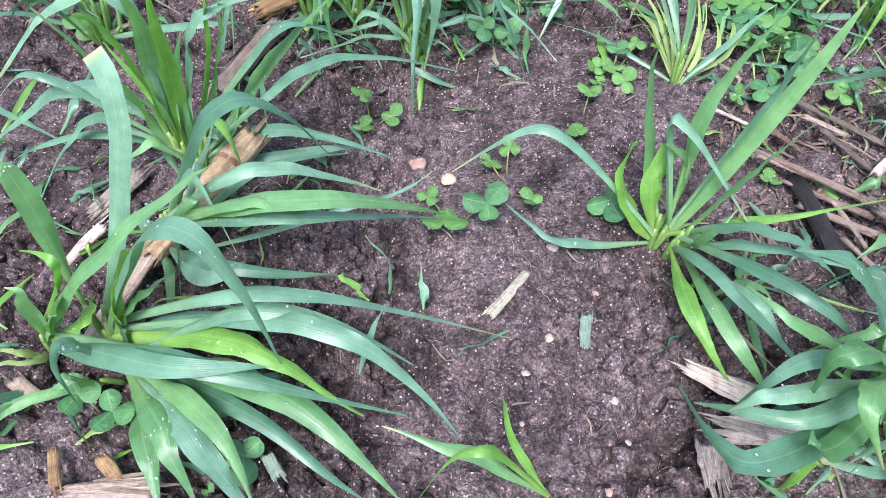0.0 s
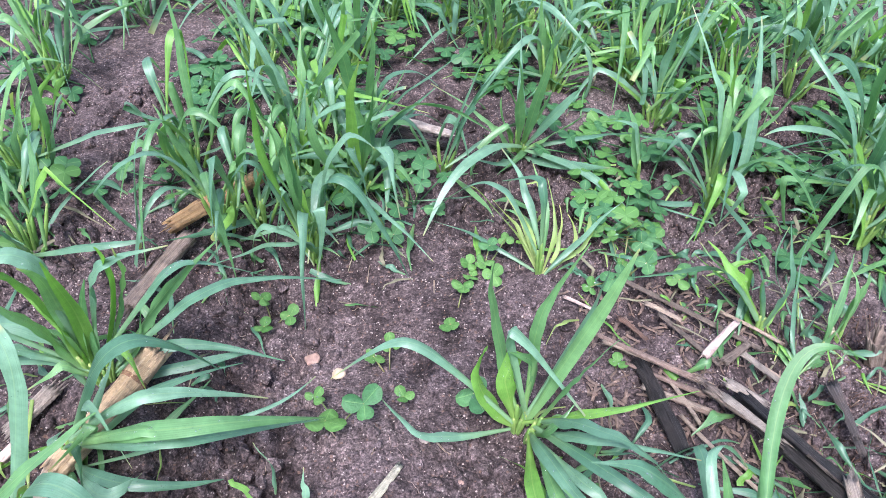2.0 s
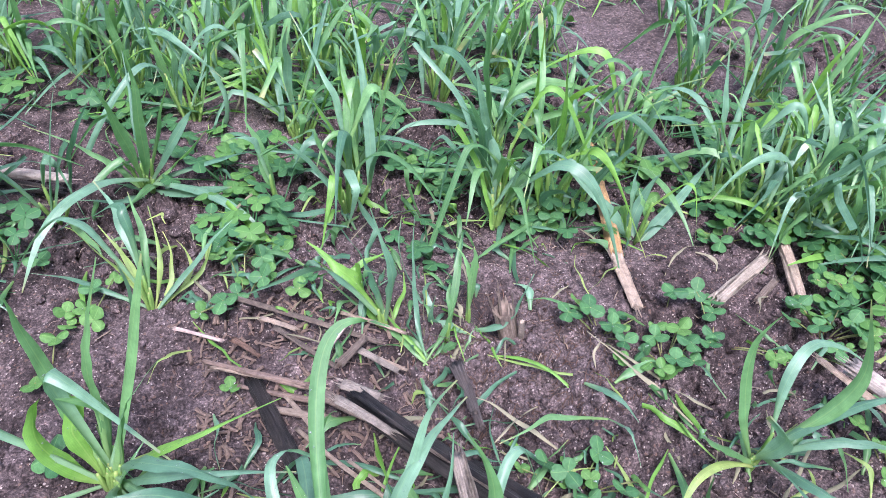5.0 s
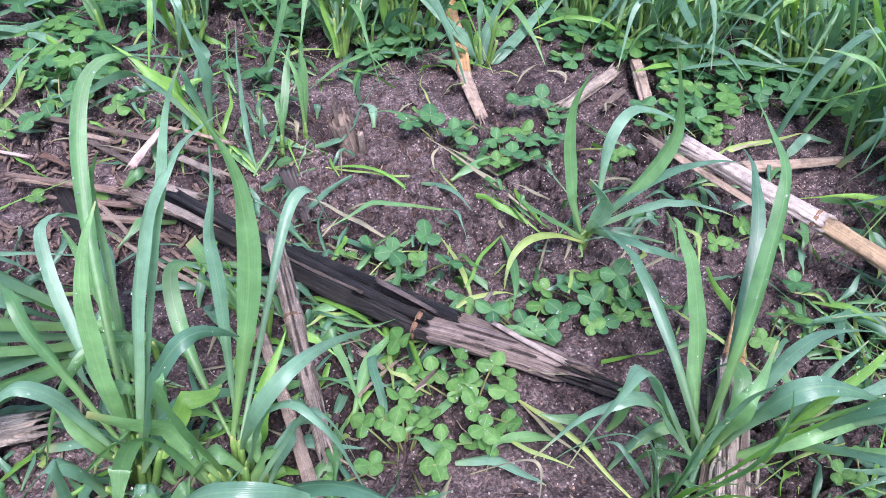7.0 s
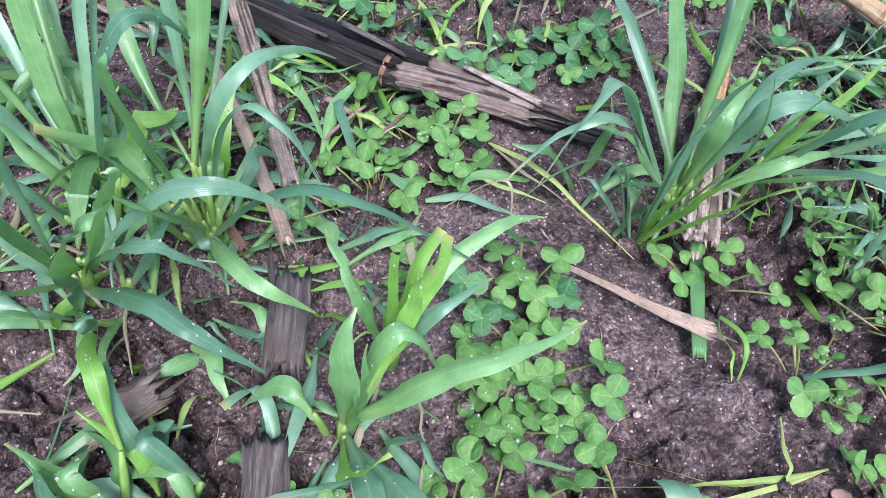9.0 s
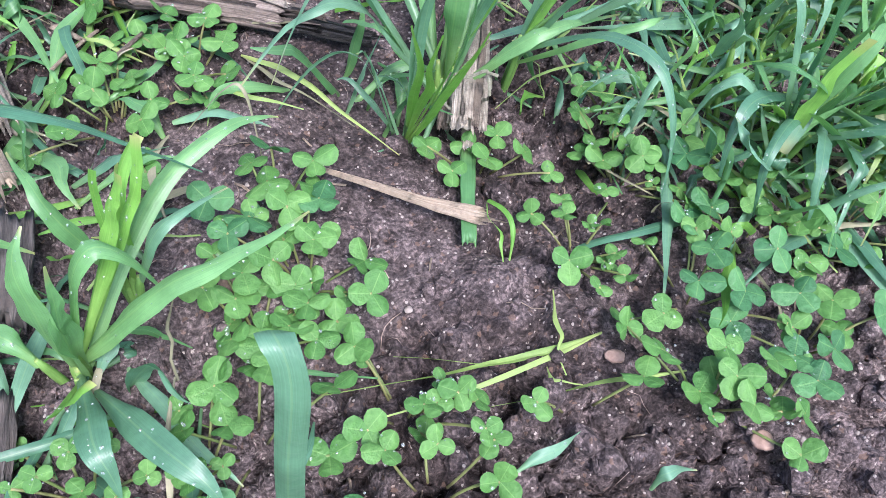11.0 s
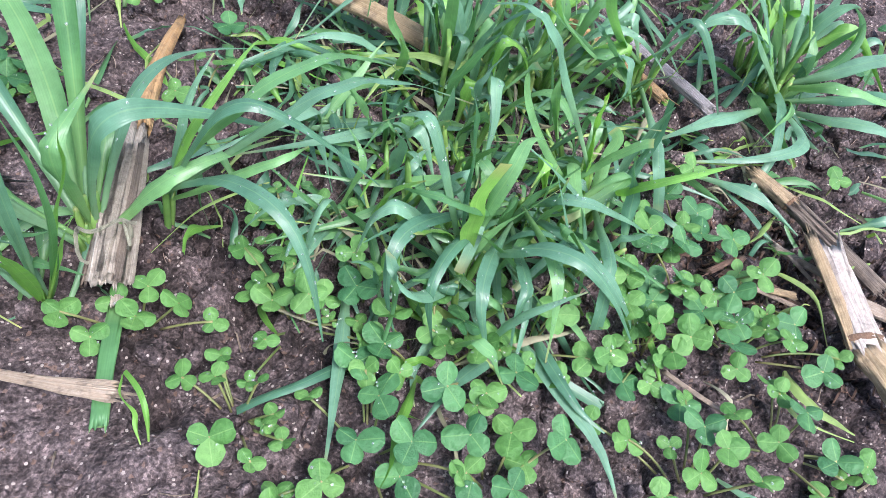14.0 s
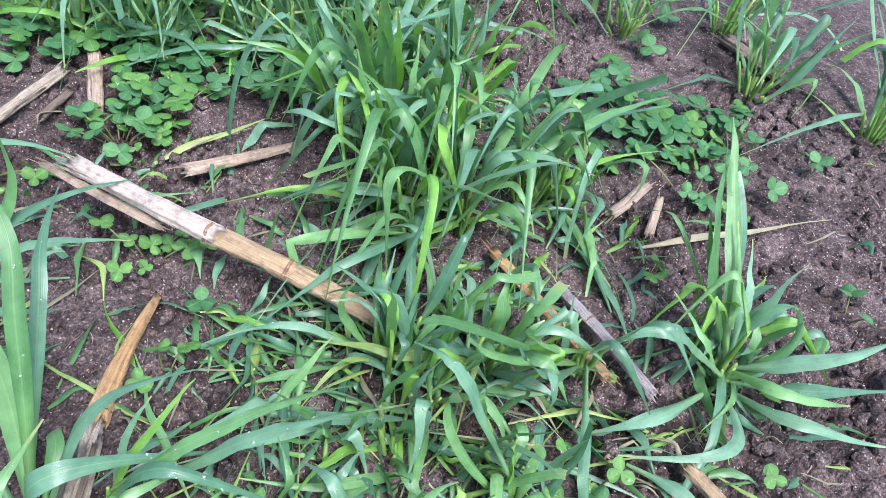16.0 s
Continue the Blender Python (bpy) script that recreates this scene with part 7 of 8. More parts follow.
clover(0.714, -0.156, [(-3, 0.2, 1.6, 1.01), (0.2, 0.9, 2, 1.16), (0.6, -0.9, 2.1, 1.17), (2.2, -0.2, 1.7, 0.82), (-2.8, 1.7, 1, 0.94), (0.4, -0.5, 1.5, 0.86), (2.5, -1.2, 1.7, 1.05), (0.9, 0.8, 0.8, 0.66)], "green clover plant with round wet leaflets")
clover(0.526, 0.489, [(-2.2, -0.9, 1.2, 1.23), (-0.6, 0.9, 0.9, 1.31), (1, -0.8, 1.6, 1.3), (1.7, 0.8, 0.9, 1.28), (-0.7, -0.4, 0.7, 1.13), (-1.8, 1.9, 0.6, 0.92), (1, 0.5, 1.1, 0.94), (3.4, 1.4, 0.6, 1.08)], "green clover plant with round wet leaflets")
clover(0.742, -0.203, [(-1.5, -2.8, 1.2, 1.09), (-0.5, 0.8, 1, 0.82), (1.5, 0, 2, 0.85), (0.6, 2.1, 2.2, 1.13), (-0.1, 2, 0.6, 0.53)], "small young bright green clover on the soil")
clover(0.688, -0.017, [(-0.6, 0.3, 1.3, 0.77), (0.6, -0.3, 0.9, 0.77)], "small young bright green clover on the soil")
clover(0.610, 0.318, [(-2, -1.2, 1.3, 1.11), (-1.1, -0.5, 1.2, 1.18), (0.6, 1.9, 1.1, 1.18), (2.4, -4, 1, 0.88), (0.1, 3.8, 1.8, 1.19), (-2.9, 0, 0.9, 1.03), (3.9, -3.7, 0.6, 0.76), (1.4, 3.2, 1, 1.11)], "green clover plant with round wet leaflets")
clover(0.659, 0.173, [(-2.5, -1, 1.5, 0.89), (0.2, -0.5, 1.8, 0.91), (1.4, -0.5, 1, 0.79), (-1.3, 3.2, 1.7, 0.94), (2.2, -1.3, 0.9, 0.91), (-0.9, -1.2, 0.9, 0.64), (2.8, 0.3, 0.6, 0.5), (-0.5, 1.4, 1.1, 0.7)], "small young bright green clover on the soil")
clover(0.662, 0.114, [(0, 0, 1, 1.03)], "single clover leaf with round green leaflets")
clover(0.592, 0.363, [(0, 0, 1.7, 1.18)], "single clover leaf with round green leaflets")
clover(0.759, -0.158, [(-0.7, -0.1, 1.9, 1.14), (-0.2, 2.5, 1.2, 0.78), (0.9, -2.3, 0.9, 0.86)], "small young bright green clover on the soil")
clover(0.544, 0.558, [(0, 0, 1, 1.34)], "single clover leaf with round green leaflets")
clover(0.704, 0.293, [(-1.7, -0.1, 1.9, 1.06), (-0.7, 0.9, 1.6, 1.08), (-1, -2.1, 0.8, 1.04), (-1.5, 2.4, 2, 1.23), (1.6, -0.5, 1.7, 1.24), (1.8, 1.2, 1.8, 1.26), (1.6, -1.8, 1.5, 1.23), (-1.1, 1.5, 1.2, 0.8), (0.6, 1, 0.9, 0.96), (0.3, -2.2, 0.6, 0.73), (-2.7, 1.5, 1.3, 1.09), (3.2, -0.7, 1.2, 0.98), (2.9, -2, 1.1, 0.79)], "green clover plant with round wet leaflets")
clover(0.850, -0.208, [(0, 0, 1.5, 0.88)], "small young bright green clover on the soil")
clover(0.658, 0.483, [(-1.1, 0.4, 1.1, 1.39), (1.1, -0.4, 0.9, 1.4)], "green clover plant with round wet leaflets")
clover(0.703, 0.427, [(-1.9, -1.2, 0.9, 1.34), (-0.9, 0.9, 1, 1.37), (0.9, -1.8, 1, 1.37), (1.9, 2.1, 1.1, 1.42), (-2.9, -0.2, 0.6, 1.05), (-2.5, 0.5, 0.7, 1.06), (2.9, 0.9, 0.8, 1.27)], "green clover plant with round wet leaflets")
clover(0.763, 0.307, [(-1.9, -2.8, 0.9, 1.26), (3.2, -1.6, 1.2, 1.12), (0.7, 1.9, 1, 1.15), (-2, 2.6, 1.9, 1.14), (-3.5, -3.5, 0.6, 0.92), (2.8, -0.1, 0.6, 0.9), (1.3, 3.1, 0.7, 0.94), (-3.3, 3.3, 1.6, 0.85)], "green clover plant with round wet leaflets")
clover(0.799, 0.330, [(-1.4, -1.4, 1.8, 1.14), (3, -2.2, 1.2, 1.17), (-1.6, 3.6, 1.2, 1.2)], "green clover plant with round wet leaflets")
clover(0.929, -0.064, [(-0.7, -0.2, 1.9, 0.97), (0.7, 0.2, 1.8, 0.99)], "small young bright green clover on the soil")
clover(0.840, 0.283, [(-1.3, -0.2, 1.2, 1.13), (1.3, 0.2, 0.9, 1.16)], "green clover plant with round wet leaflets")
clover(0.966, -0.181, [(0, 0, 1.7, 1.01)], "small young bright green clover on the soil")
clover(0.760, 0.545, [(0, 0, 1.5, 1.58)], "single clover leaf with round green leaflets")
clover(0.709, 0.732, [(0, 0, 1.5, 1.68)], "single clover leaf with round green leaflets")
clover(0.860, 0.347, [(-1.8, 0.1, 1.4, 1.45), (1.8, -0.1, 1.2, 1.5)], "green clover plant with round wet leaflets")
clover(1.040, -0.184, [(-1.2, -1, 1.8, 1.09), (1.2, 1, 1, 1.12)], "green clover plant with round wet leaflets")
clover(0.747, 0.782, [(0, 0, 0.9, 1.75)], "single clover leaf with round green leaflets")
clover(0.918, 0.317, [(-0.8, -0.5, 0.9, 1.51), (0.6, -2, 1.2, 1.52), (0.2, 2.5, 1.3, 1.55)], "green clover plant with round wet leaflets")
clover(0.908, 0.411, [(-1.6, -1.1, 1, 1.57), (-0.6, 2.4, 1.8, 1.62), (2.3, -1.2, 1.7, 1.62)], "green clover plant with round wet leaflets")
clover(1.049, -0.032, [(-2.1, 0.2, 1.6, 1.12), (-1, -1.4, 1.2, 1.13), (1.5, 0.5, 1.4, 1.01), (0.4, -3, 1.1, 0.99), (-1.7, 5.1, 1.9, 1.14), (2.8, -1.5, 1.5, 1.18), (-1.4, -1, 1.2, 1.03), (0.5, -4.3, 0.6, 0.74)], "green clover plant with round wet leaflets")
clover(0.772, 0.889, [(0, 0, 1.1, 1.75)], "single clover leaf with round green leaflets")
clover(0.961, 0.398, [(-1.6, -1.7, 1.6, 1.62), (1, -3.9, 1.4, 1.64), (-1.3, 3.4, 2, 1.67), (1.8, 2.3, 1.7, 1.71), (-2.4, -3.4, 0.7, 1.24), (0.2, 3.9, 1.1, 1.43), (0.1, 2.1, 0.9, 1.53)], "green clover plant with round wet leaflets")
clover(1.101, -0.051, [(-0.6, -2.6, 1.9, 1.19), (1.4, 0.7, 1.3, 1.06), (-0.8, 1.9, 1.7, 1.2)], "green clover plant with round wet leaflets")
clover(1.099, 0.008, [(-2.6, 0.2, 1.5, 1.19), (-1.5, -1.5, 1, 1.2), (-0.4, 0.9, 1.6, 1.06), (1, -0.1, 1.4, 1.07), (-0.5, -2.8, 1.5, 1.04), (0.5, 2.9, 0.9, 1.25), (1.4, -1.6, 1, 1.24), (2, 1.9, 1.5, 1.26), (-3.1, -1.4, 0.6, 1), (-2.1, -0.3, 0.6, 0.79), (-2.3, 0.6, 0.8, 0.79), (-1.2, -4.1, 0.9, 0.82), (3.1, -1.8, 0.6, 1.1), (0.8, 1.6, 1.1, 1)], "green clover plant with round wet leaflets")
clover(1.002, 0.380, [(0.2, -2, 1.5, 1.69), (-0.2, 2, 1.2, 1.72)], "green clover plant with round wet leaflets")
clover(1.147, -0.016, [(-1, 1.4, 0.8, 1.1), (-0.1, -0.4, 1.6, 1.28), (1.2, -1, 1.5, 1.12)], "green clover plant with round wet leaflets")
clover(1.171, -0.085, [(0, 0, 1.8, 1.3)], "single clover leaf with round green leaflets")
clover(1.139, 0.059, [(0, 0, 0.6, 1.13)], "single clover leaf with round green leaflets")
clover(0.956, 0.754, [(0, 0, 1.3, 1.75)], "single clover leaf with round green leaflets")
clover(1.204, 0.131, [(-0.4, -1, 1.7, 1.42), (0.4, 1, 1.5, 1.44)], "green clover plant with round wet leaflets")
clover(1.007, 0.844, [(0, 0, 1.7, 1.75)], "single clover leaf with round green leaflets")
clover(1.280, 0.151, [(0, 0, 1.2, 1.55)], "single clover leaf with round green leaflets")


for cx, cy, n, wide in ((0.580, -0.115, 6, 3.2), (0.625, -0.140, 7, 3.4), (0.670, -0.165, 6, 3.2), (0.715, -0.180, 6, 3.0), (0.590, -0.070, 5, 2.6), (0.760, -0.135, 5, 2.8), (0.345, -0.065, 8, 3.4), (0.385, -0.120, 6, 3.0)):
    clover(cx, cy, clover_patch(n, wide, 0.95), "green clover plant spreading between wheat leaves")


# ---- the farther wheat ----
GAPS = ((-0.215, 0.70, 0.075), (-0.227, 0.81, 0.07), (0.095, 0.69, 0.06), (0.10, 0.77, 0.045), (0.055, 1.045, 0.06), (0.458, 1.037, 0.06), (0.787, 0.877, 0.07), (0.725, 0.709, 0.06), (0.721, 0.593, 0.055), (0.48, 0.654, 0.035), (0.639, 0.405, 0.06),
        (1.01, -0.02, 0.045), (0.974, -0.10, 0.055), (1.0, -0.17, 0.07), (1.2, 0.08, 0.06), (1.155, -0.076, 0.07), (0.63, 0.125, 0.03), (0.79, 0.235, 0.05))


def bare(x, y):
    """Where the soil lies open between the plants."""
    return any((x - a) ** 2 + (y - b) ** 2 < r * r for a, b, r in GAPS)


FAR = """-.091,.551 .369,.571 -.035,.658 .10,.66 .148,.898 .35,.70 .443,.844 .60,.60 .736,.483 .829,.681 .761,.679 .918,.654 .324,.904 .239,.915 .145,.971 .069,.922 -.083,.942 .507,.536 .558,.517 .745,.438 .774,.416 .793,.387 -.2,.70 -.13,.62 -.28,.62 -.25,.52 -.33,.42
.25,.76 .34,.78 .45,.76 .53,.75 .62,.78 .70,.80 .12,.78 .02,.80 -.08,.80 -.18,.84 -.30,.78 1.186,-.029 .789,.415 1.29,-.1 .902,.35 .855,.355 1.22,.168 .81,.46 .86,.43 .92,.45 .98,.40 1.03,.30 1.10,.34 1.02,.48 .66,.56 .70,.62 .87,.54 .95,.58 .40,.83 .19,.84 .28,.84 .57,.84 -.02,.74 .06,.73 .49,.68 1.25,.02 1.33,.10 1.20,.28"""
for word in FAR.split():
    bx, by = (float(v) for v in word.split(","))
    if not bare(bx, by):
        leaves(wheat(bx, by, "young wheat plant with arching green leaves in a dense stand"), tuft(16, 18, None, 0.72), 2, 0.020, 13, 0.3)


def wheat_stand():
    """The stand beyond, where one plant can't be told from the next, as one object."""
    bm = bmesh.new()
    for i in range(-7, 18):
        for k in range(9):
            bx, by = i * 0.115 + RNG.uniform(-0.04, 0.04), (0.92 if i < 6 else 0.84) + k * 0.095 + RNG.uniform(-0.03, 0.03)
            if bare(bx, by):
                continue
            for b in tuft(14, 18, None, 0.75):
                root = (bx + RNG.uniform(-0.02, 0.02), by + RNG.uniform(-0.02, 0.02), 0.0)
                leaf_blade(*b[:7], RNG.uniform(-25, 25), False, root, 9, bm, min(2, b[7]), RNG.random() < 0.3)
    ob = part("wheat_stand", bm, GREEN[0])
    ob.data.materials.append(GREEN[1])
    ob.data.materials.append(GREEN[2])
    return tagged(ob, "dense green stand of young wheat farther off", "wheat", kind="stuff")


def clover_carpet(name, patches):
    """Clover under the wheat where its leaves run together, as one object."""
    bm = bmesh.new()
    prof = (0.12, 0.8, 1.08, 1.05, 0.45)
    for x0, x1, y0, y1, n in patches:
        for _ in range(n):
            cx, cy = RNG.uniform(x0, x1), RNG.uniform(y0, y1)
            for east, north, high, size in clover_patch(7, 4.5, 1.2):
                x, y = cx + east * 0.01, cy + north * 0.01
                if bare(x, y):
                    continue
                top = Vector((x, y, rise(x, y) + high * 0.01))
                young = 1 if RNG.random() < 0.3 else 0
                tube(bm, [Vector((cx, cy, rise(cx, cy))), top], [0.0008, 0.0007], 4)
                lean = Euler((RNG.uniform(-0.4, 0.4), RNG.uniform(-0.4, 0.4), RNG.uniform(0, 6.28))).to_matrix()
                for k in range(3):
                    turn = lean @ Matrix.Rotation(radians(120 * k), 3, "Z")
                    s = size * 0.01
                    pts = [top + turn @ Vector((s * i / 4, 0, -0.1 * s * (i / 4) ** 2)) for i in range(5)]
                    strip(bm, pts, [turn @ Vector((0, 1, 0))] * 5, [0.92 * s * p for p in prof], [0.15] * 5, 5, young)
    ob = part(name, bm, CLOVER[0])
    ob.data.materials.append(CLOVER[1])
    return tagged(ob, "low green clover growing under the wheat", "clover", kind="stuff")


wheat_stand()
clover_carpet("clover_carpet", ((-0.35, 0.78, 0.56, 1.02, 100), (0.72, 1.18, 0.30, 0.64, 60), (0.60, 0.76, 0.50, 0.64, 16), (0.86, 0.98, 0.24, 0.34, 8), (0.19, 0.36, 0.48, 0.58, 3), (0.38, 0.60, 0.47, 0.58, 4), (1.0, 1.16, 0.0, 0.12, 10)))


# ---- the denser clumps ----
def clump(x0, x1, y0, y1, n, many, length, label, lean=None, wet=3, wide=0.72, spread=0.016):
    for _ in range(n):
        bx, by = RNG.uniform(x0, x1), RNG.uniform(y0, y1)
        if bare(bx, by):
            continue
        leaves(wheat(bx, by, label), tuft(many, length, lean, wide), wet, spread, 14, 0.35)


clump(0.60, 0.76, -0.13, -0.02, 9, 8, 10, "drooping wheat plant in a dense clump", 235, 3, 0.58, 0.032)
clump(0.70, 0.80, -0.10, 0.02, 6, 8, 12, "upright wheat plant in a dense clump", None, 3, 0.6, 0.025)
clump(0.80, 0.96, -0.02, 0.22, 14, 11, 18, "tall wheat plant in a dense clump", 200)
clump(0.86, 1.05, 0.16, 0.34, 9, 12, 20, "tall wheat plant at the edge of the stand")
clump(0.17, 0.30, 0.03, 0.18, 4, 6, 9, "tall wheat plant with broad upright leaves", None, 2)
clump(0.19, 0.31, -0.10, 0.02, 5, 6, 8, "low wheat plant with broad leaves among clover", 140, 3)
clump(0.27, 0.34, 0.19, 0.24, 2, 6, 9, "wheat plant beside crumbled husks", 200, 4)
clump(-0.31, -0.25, 0.18, 0.34, 3, 7, 10, "wheat plant with spreading leaves", None, 4)
clump(0.45, 0.48, 0.05, 0.08, 1, 6, 10, "upright wheat plant beside the tied stalk", None, 3)
clump(0.88, 0.98, -0.20, -0.10, 4, 8, 13, "spreading wheat plant on bare soil", None, 3)
clump(0.52, 0.60, 0.47, 0.56, 2, 7, 11, "young wheat plant with arching green leaves")
clump(-0.06, 0.12, 0.54, 0.64, 8, 9, 16, "tall wheat plant with arching green leaves", None, 3)


# ---- trampled and fallen leaves ----
def fallen(x0, x1, y0, y1, n, tints, longest):
    for _ in range(n):
        x, y = RNG.uniform(x0, x1), RNG.uniform(y0, y1)
        ln = longest * RNG.uniform(0.4, 1.0)
        tint = RNG.choice(tints)
        what = ("loose green wheat leaf lying on the soil", "loose green wheat leaf lying on the soil", "bright green cut leaf lying on the soil", "yellow-green wilted leaf lying on the soil", "dry pale grass leaf lying on the soil")[tint]
        leaves(loose_shoot(x, y, what), [(RNG.uniform(0, 360), ln, RNG.uniform(0.2, 0.8), ln * 0.5, RNG.uniform(0.9, 2.2), RNG.uniform(-1.5, 1.5), RNG.uniform(0.35, 0.85) if tint < 3 else RNG.uniform(0.12, 0.4), tint)], 1, 0.0, 9)


fallen(0.58, 0.80, -0.14, 0.06, 56, (0, 0, 0, 1, 1, 3, 3, 4), 11)
fallen(0.34, 0.46, 0.08, 0.24, 22, (0, 1, 1, 3, 4), 7)
fallen(0.20, 0.34, -0.12, 0.18, 22, (0, 0, 1, 4), 8)
fallen(0.36, 0.70, 0.25, 0.48, 26, (0, 1, 3, 4, 4), 6)
fallen(-0.30, -0.08, 0.20, 0.50, 14, (0, 0, 1), 6)
fallen(0.15, 0.40, 0.28, 0.60, 20, (0, 1, 1, 3), 5)
fallen(0.66, 0.92, -0.28, -0.14, 16, (0, 3, 4, 4), 6)
fallen(0.54, 0.76, 0.06, 0.26, 14, (0, 1, 3, 4), 6)


def trampled(patches):
    """Shreds of wheat leaves pressed into the soil, too many to tell apart, as one object."""
    bm = bmesh.new()
    for x0, x1, y0, y1, n in patches:
        for _ in range(n):
            x, y = RNG.uniform(x0, x1), RNG.uniform(y0, y1)
            if bare(x, y):
                continue
            ln = RNG.uniform(1.5, 7.0)
            tint = RNG.choice((0, 0, 0, 1, 1, 2, 3, 4))
            leaf_blade(RNG.uniform(0, 360), ln, RNG.uniform(-0.2, 1.6), ln * RNG.uniform(0.3, 0.7), RNG.uniform(0.3, 2.4), RNG.uniform(-1, 1), RNG.uniform(0.2, 0.62) if tint < 3 else RNG.uniform(0.1, 0.35),
                       RNG.uniform(-120, 120), RNG.random() < 0.5, (x, y, relief(x, y) + 0.0015), 8, bm, tint, RNG.random() < 0.4)
    ob = part("trampled_leaves", bm, GREEN[0])
    for m in GREEN[1:]:
        ob.data.materials.append(m)
    return tagged(ob, "trampled wet green leaf shreds lying on the soil", "grass", kind="stuff")


trampled(((0.56, 0.82, -0.13, 0.08, 260), (0.62, 0.74, 0.02, 0.10, 70), (0.16, 0.36, -0.06, 0.22, 200), (0.34, 0.43, 0.14, 0.24, 70), (0.28, 0.44, 0.34, 0.44, 60), (-0.34, 0.80, 0.52, 1.0, 460), (0.20, 0.60, 0.44, 0.58, 130),
          (0.80, 1.05, -0.16, 0.34, 170), (-0.32, -0.08, 0.16, 0.42, 90), (0.78, 0.96, -0.24, -0.1, 50), (-0.1, 0.08, 0.46, 0.60, 60), (0.15, 0.22, 0.26, 0.34, 16), (0.42, 0.56, 0.16, 0.26, 30), (0.52, 0.78, 0.06, 0.30, 110), (0.88, 1.25, -0.2, 0.1, 70), (0.30, 0.40, 0.24, 0.32, 40)))


# ---- soil crumbs, roots, grit ----
ICO = [Vector(v).normalized() for v in ((0, 1, 1.618), (0, -1, 1.618), (0, 1, -1.618), (0, -1, -1.618), (1, 1.618, 0), (-1, 1.618, 0), (1, -1.618, 0), (-1, -1.618, 0), (1.618, 0, 1), (-1.618, 0, 1), (1.618, 0, -1), (-1.618, 0, -1))]
ICO_FACES = [(a, b, c) for a in range(12) for b in range(a + 1, 12) for c in range(b + 1, 12) if max((ICO[a] - ICO[b]).length, (ICO[b] - ICO[c]).length, (ICO[a] - ICO[c]).length) < 1.2]


def lumps(name, count, smallest, largest, material, label, category, power=3.4):
    """Many loose crumbs or grains strewn over the soil, as one object."""
    pts, faces = [], []
    rng = random.Random(len(name) * 7 + count)
    for _ in range(count):
        x, y = rng.uniform(-0.34, 1.32), rng.uniform(-0.32, 0.78)
        if noise.noise((x * 6.0 + 4, y * 6.0, 1.0)) < rng.uniform(-0.6, 0.3):
            continue
        r = smallest + (largest - smallest) * rng.random() ** power
        c = Vector((x, y, relief(x, y) + r * 0.15))
        turn = Euler((rng.uniform(0, 6), rng.uniform(0, 6), rng.uniform(0, 6))).to_matrix()
        k = len(pts)
        pts += [c + turn @ Vector((v.x * rng.uniform(0.7, 1.3), v.y * rng.uniform(0.7, 1.3), v.z * rng.uniform(0.6, 1.1))) * r for v in ICO]
        faces += [(a + k, b + k, d + k) for a, b, d in ICO_FACES]
    me = bpy.data.meshes.new(name)
    me.from_pydata(pts, [], faces)
    me.materials.append(material)
    return tagged(new(name, me), label, category, kind="stuff")


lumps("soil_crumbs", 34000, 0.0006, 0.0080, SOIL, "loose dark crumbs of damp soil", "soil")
lumps("grit", 6500, 0.00035, 0.0013, STONE, "pale grit grains on the soil", "grit")


def root_fibres(count):
    bm = bmesh.new()
    rng = random.Random(5)
    for _ in range(count):
        x, y = rng.uniform(-0.34, 1.32), rng.uniform(-0.32, 0.78)
        a, ln, cv = rng.uniform(0, 6.28), rng.uniform(0.003, 0.016), rng.uniform(-0.8, 0.8)
        pts = []
        for i in range(5):
            px, py = x + math.cos(a + cv * i / 4) * ln * i / 4, y + math.sin(a + cv * i / 4) * ln * i / 4
            pts.append(Vector((px, py, relief(px, py) + 0.0006 + 0.0012 * rng.random())))
        tube(bm, pts, [0.00013 * rng.uniform(0.6, 1.8)] * 5, 4)
    tagged(part("root_fibres", bm, ROOT), "fine dry root hairs and fibres on the soil", "roots", kind="stuff")


root_fibres(900)


def pebble(x, y, r, material, label):
    bm = bmesh.new()
    bmesh.ops.create_icosphere(bm, subdivisions=3, radius=r)
    for v in bm.verts:
        v.co *= 1 + 0.45 * noise.noise(v.co * (0.9 / r) + Vector((x * 50, y * 50, 0)))
        v.co *= 1 + 0.10 * noise.noise(v.co * (4.0 / r))
        v.co.z *= 0.55
    ob = part("pebble", bm, material)
    ob.location = (x, y, rise(x, y) + r * 0.2)
    return tagged(ob, label, "pebble", "pebbles and clods")


def litter(name, count, x0, x1, y0, y1, longest, widest, material, label):
    """Short bits of straw, bark and fibre strewn about, as one object."""
    bm = bmesh.new()
    rng = random.Random(count)
    for _ in range(count):
        x, y = rng.uniform(x0, x1), rng.uniform(y0, y1)
        a, ln, w = rng.uniform(0, 6.28), rng.uniform(0.003, longest), rng.uniform(0.0002, widest)
        p = [Vector((x + math.cos(a) * ln * i / 3, y + math.sin(a) * ln * i / 3, 0)) for i in range(4)]
        for q in p:
            q.z = relief(q.x, q.y) + w + rng.uniform(0.0004, 0.003)
        tube(bm, p, [w, w * 1.1, w, w * 0.6], 5, 0.2, rng.random() * 9, True, 0.4)
    tagged(part(name, bm, material), label, "litter", kind="stuff")


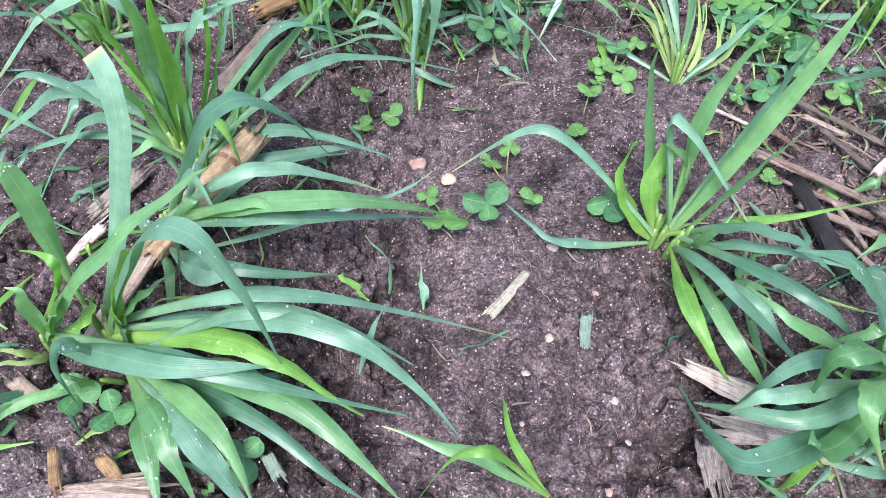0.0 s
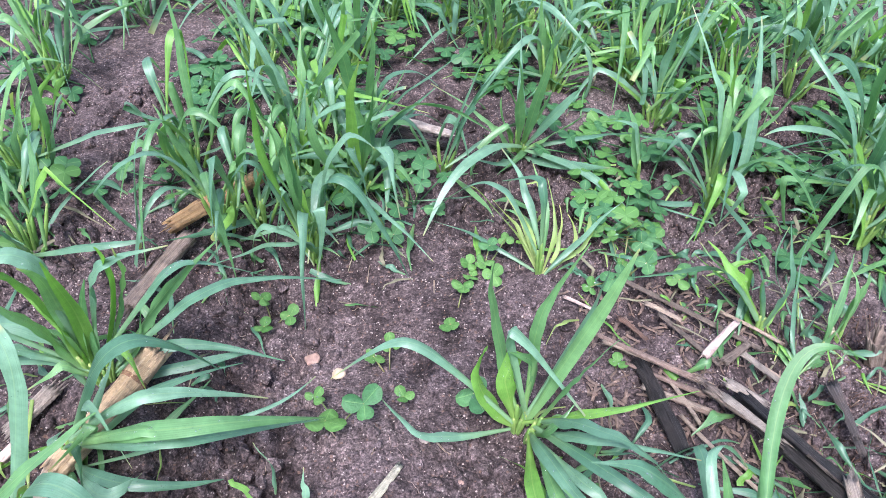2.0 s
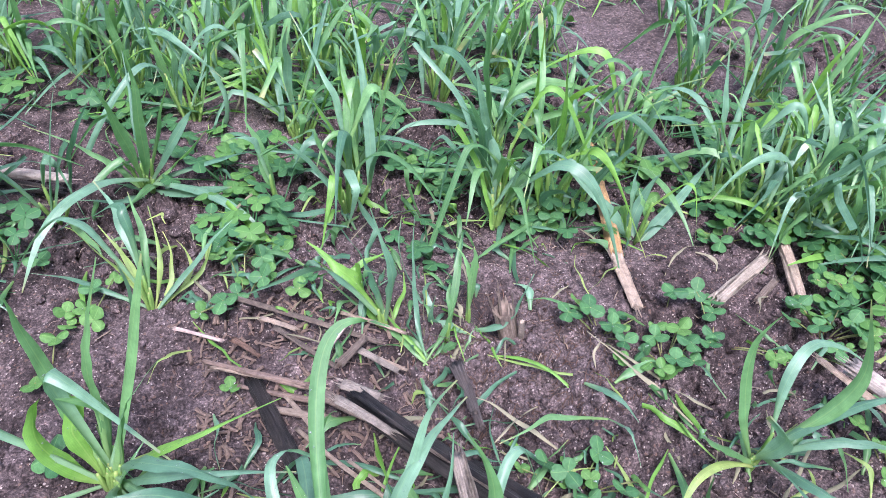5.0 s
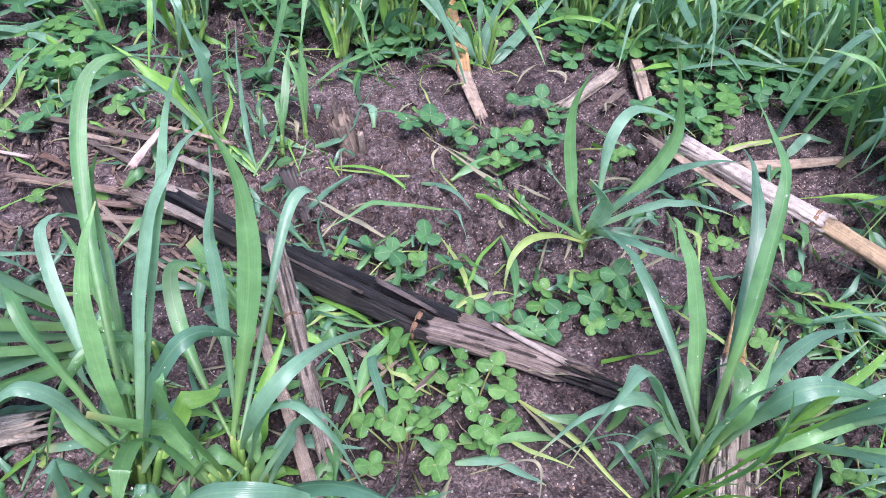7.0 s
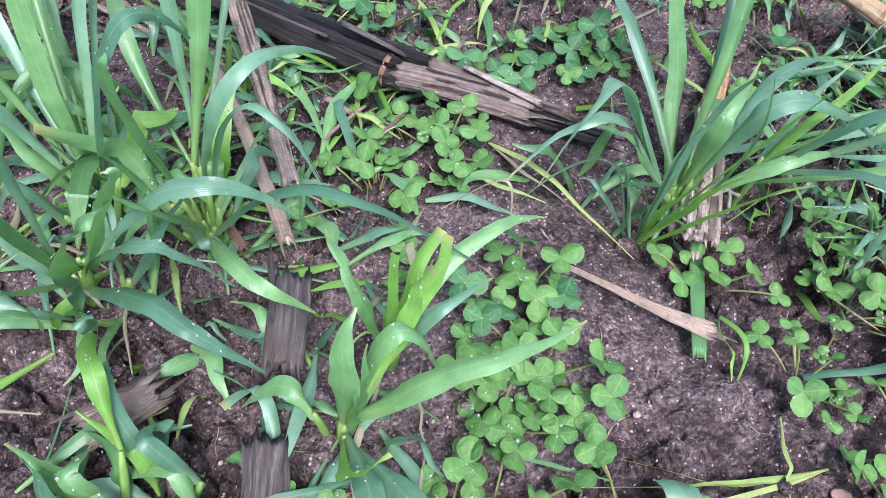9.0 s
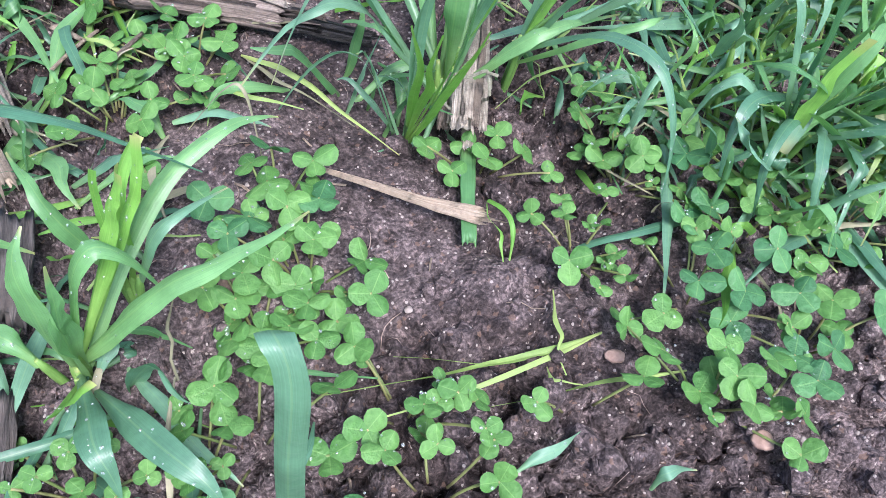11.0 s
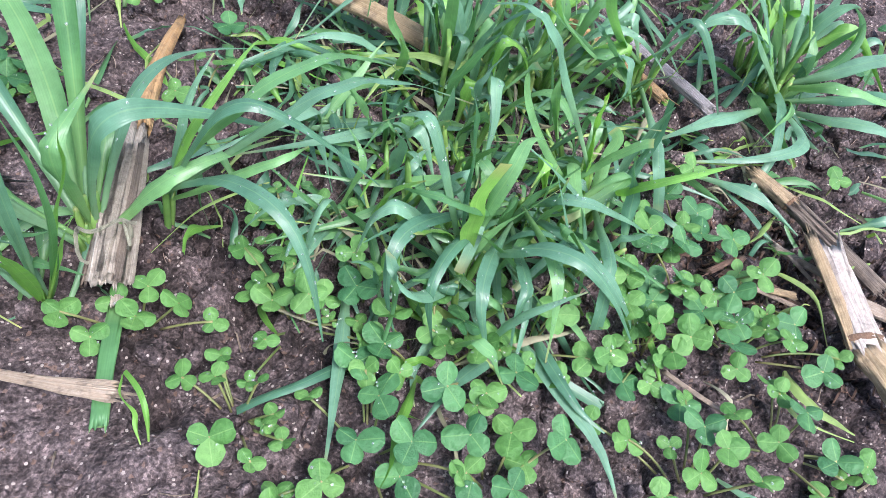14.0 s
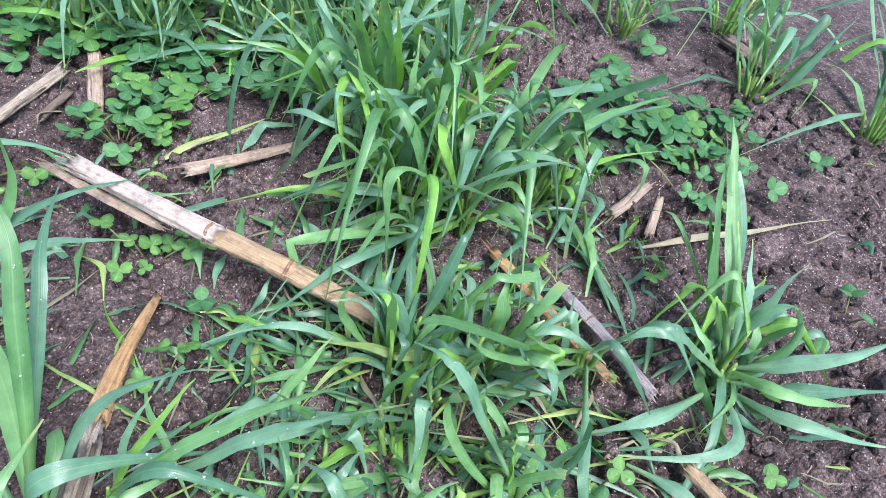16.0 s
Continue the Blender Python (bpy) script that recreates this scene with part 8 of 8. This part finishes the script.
litter("straw_litter", 650, -0.34, 1.2, -0.32, 0.70, 0.018, 0.0007, HUSK, "short dry straw bits scattered on the soil")
litter("bark_litter", 420, 0.20, 0.36, 0.29, 0.45, 0.016, 0.0016, TWIG, "crumbled brown bark and twig bits on the soil")
litter("fibre_litter", 700, 0.36, 0.52, 0.28, 0.43, 0.012, 0.0005, BARK, "reddish root fibres strewn over loose soil")
litter("stalk_litter", 260, 0.72, 0.82, -0.29, -0.15, 0.014, 0.0013, BARK, "reddish stalk crumbs on the soil beside clover")


def tie_string():
    """A loop of twine round the split stalk, with a loose end."""
    a, b = Vector((0.506, 0.024, 0.020)), Vector((0.523, 0.013, 0.020))
    mid, wide = (a + b) / 2 + Vector((0, 0, 0.002)), (b - a).length / 2 + 0.0012
    way = (b - a).normalized()
    bm = bmesh.new()
    pts = [mid + way * (wide * math.cos(k * math.tau / 28 * 1.12)) + Vector((0.10, 0.10, 0)) * (0.03 * math.sin(k * 0.7)) + Vector((0, 0, wide * 1.05 * math.sin(k * math.tau / 28 * 1.12))) for k in range(29)]
    pts += [pts[-1] + Vector((0.004 * k, -0.004 * k, -0.001 * k)) for k in range(1, 2)]
    tube(bm, pts, [0.0009] * len(pts), 6, 0.3)
    ob = part("string", bm, STRAW)
    return tagged(ob, "frayed tan twine tied round the split stalk", "string")


tie_string()


pebble(0.012, 0.394, 0.0047, STRAWSTONE, "pale yellowish pebble in a soil hollow")
pebble(-0.009, 0.412, 0.0059, REDSTONE, "reddish clod in a soil hollow")
pebble(0.098, 0.287, 0.0021, REDSTONE, "small pinkish pebble on bare soil")
pebble(0.075, 0.320, 0.0038, STONE, "grey pebble among the wheat")
pebble(0.051, 0.234, 0.0024, STONE, "small grey pebble on bare soil")
pebble(0.066, 0.255, 0.0025, STRAWSTONE, "small ochre pebble on bare soil")
pebble(0.099, 0.217, 0.0022, STONE, "small pale pebble on bare soil")
pebble(0.047, 0.205, 0.0014, STONE, "tiny pale pebble on bare soil")
pebble(0.103, 0.194, 0.0017, STONE, "tiny pale pebble on bare soil")
pebble(0.089, 0.168, 0.0021, REDSTONE, "small pinkish pebble on bare soil")
pebble(0.505, -0.183, 0.0042, REDSTONE, "brown rounded clod beside clover")
pebble(0.426, -0.053, 0.0017, STONE, "small grey pebble on smooth soil")
pebble(0.521, -0.194, 0.0014, STONE, "small pale pebble on cracked soil")
pebble(0.578, -0.199, 0.0014, STONE, "small pale pebble on cracked soil")
pebble(0.373, 0.001, 0.0047, REDSTONE, "crumbly brownish clod among clover")
pebble(0.718, -0.117, 0.0059, REDSTONE, "crumbly brown clod under wheat")
pebble(0.483, -0.121, 0.0037, REDSTONE, "round brownish clod under clover")
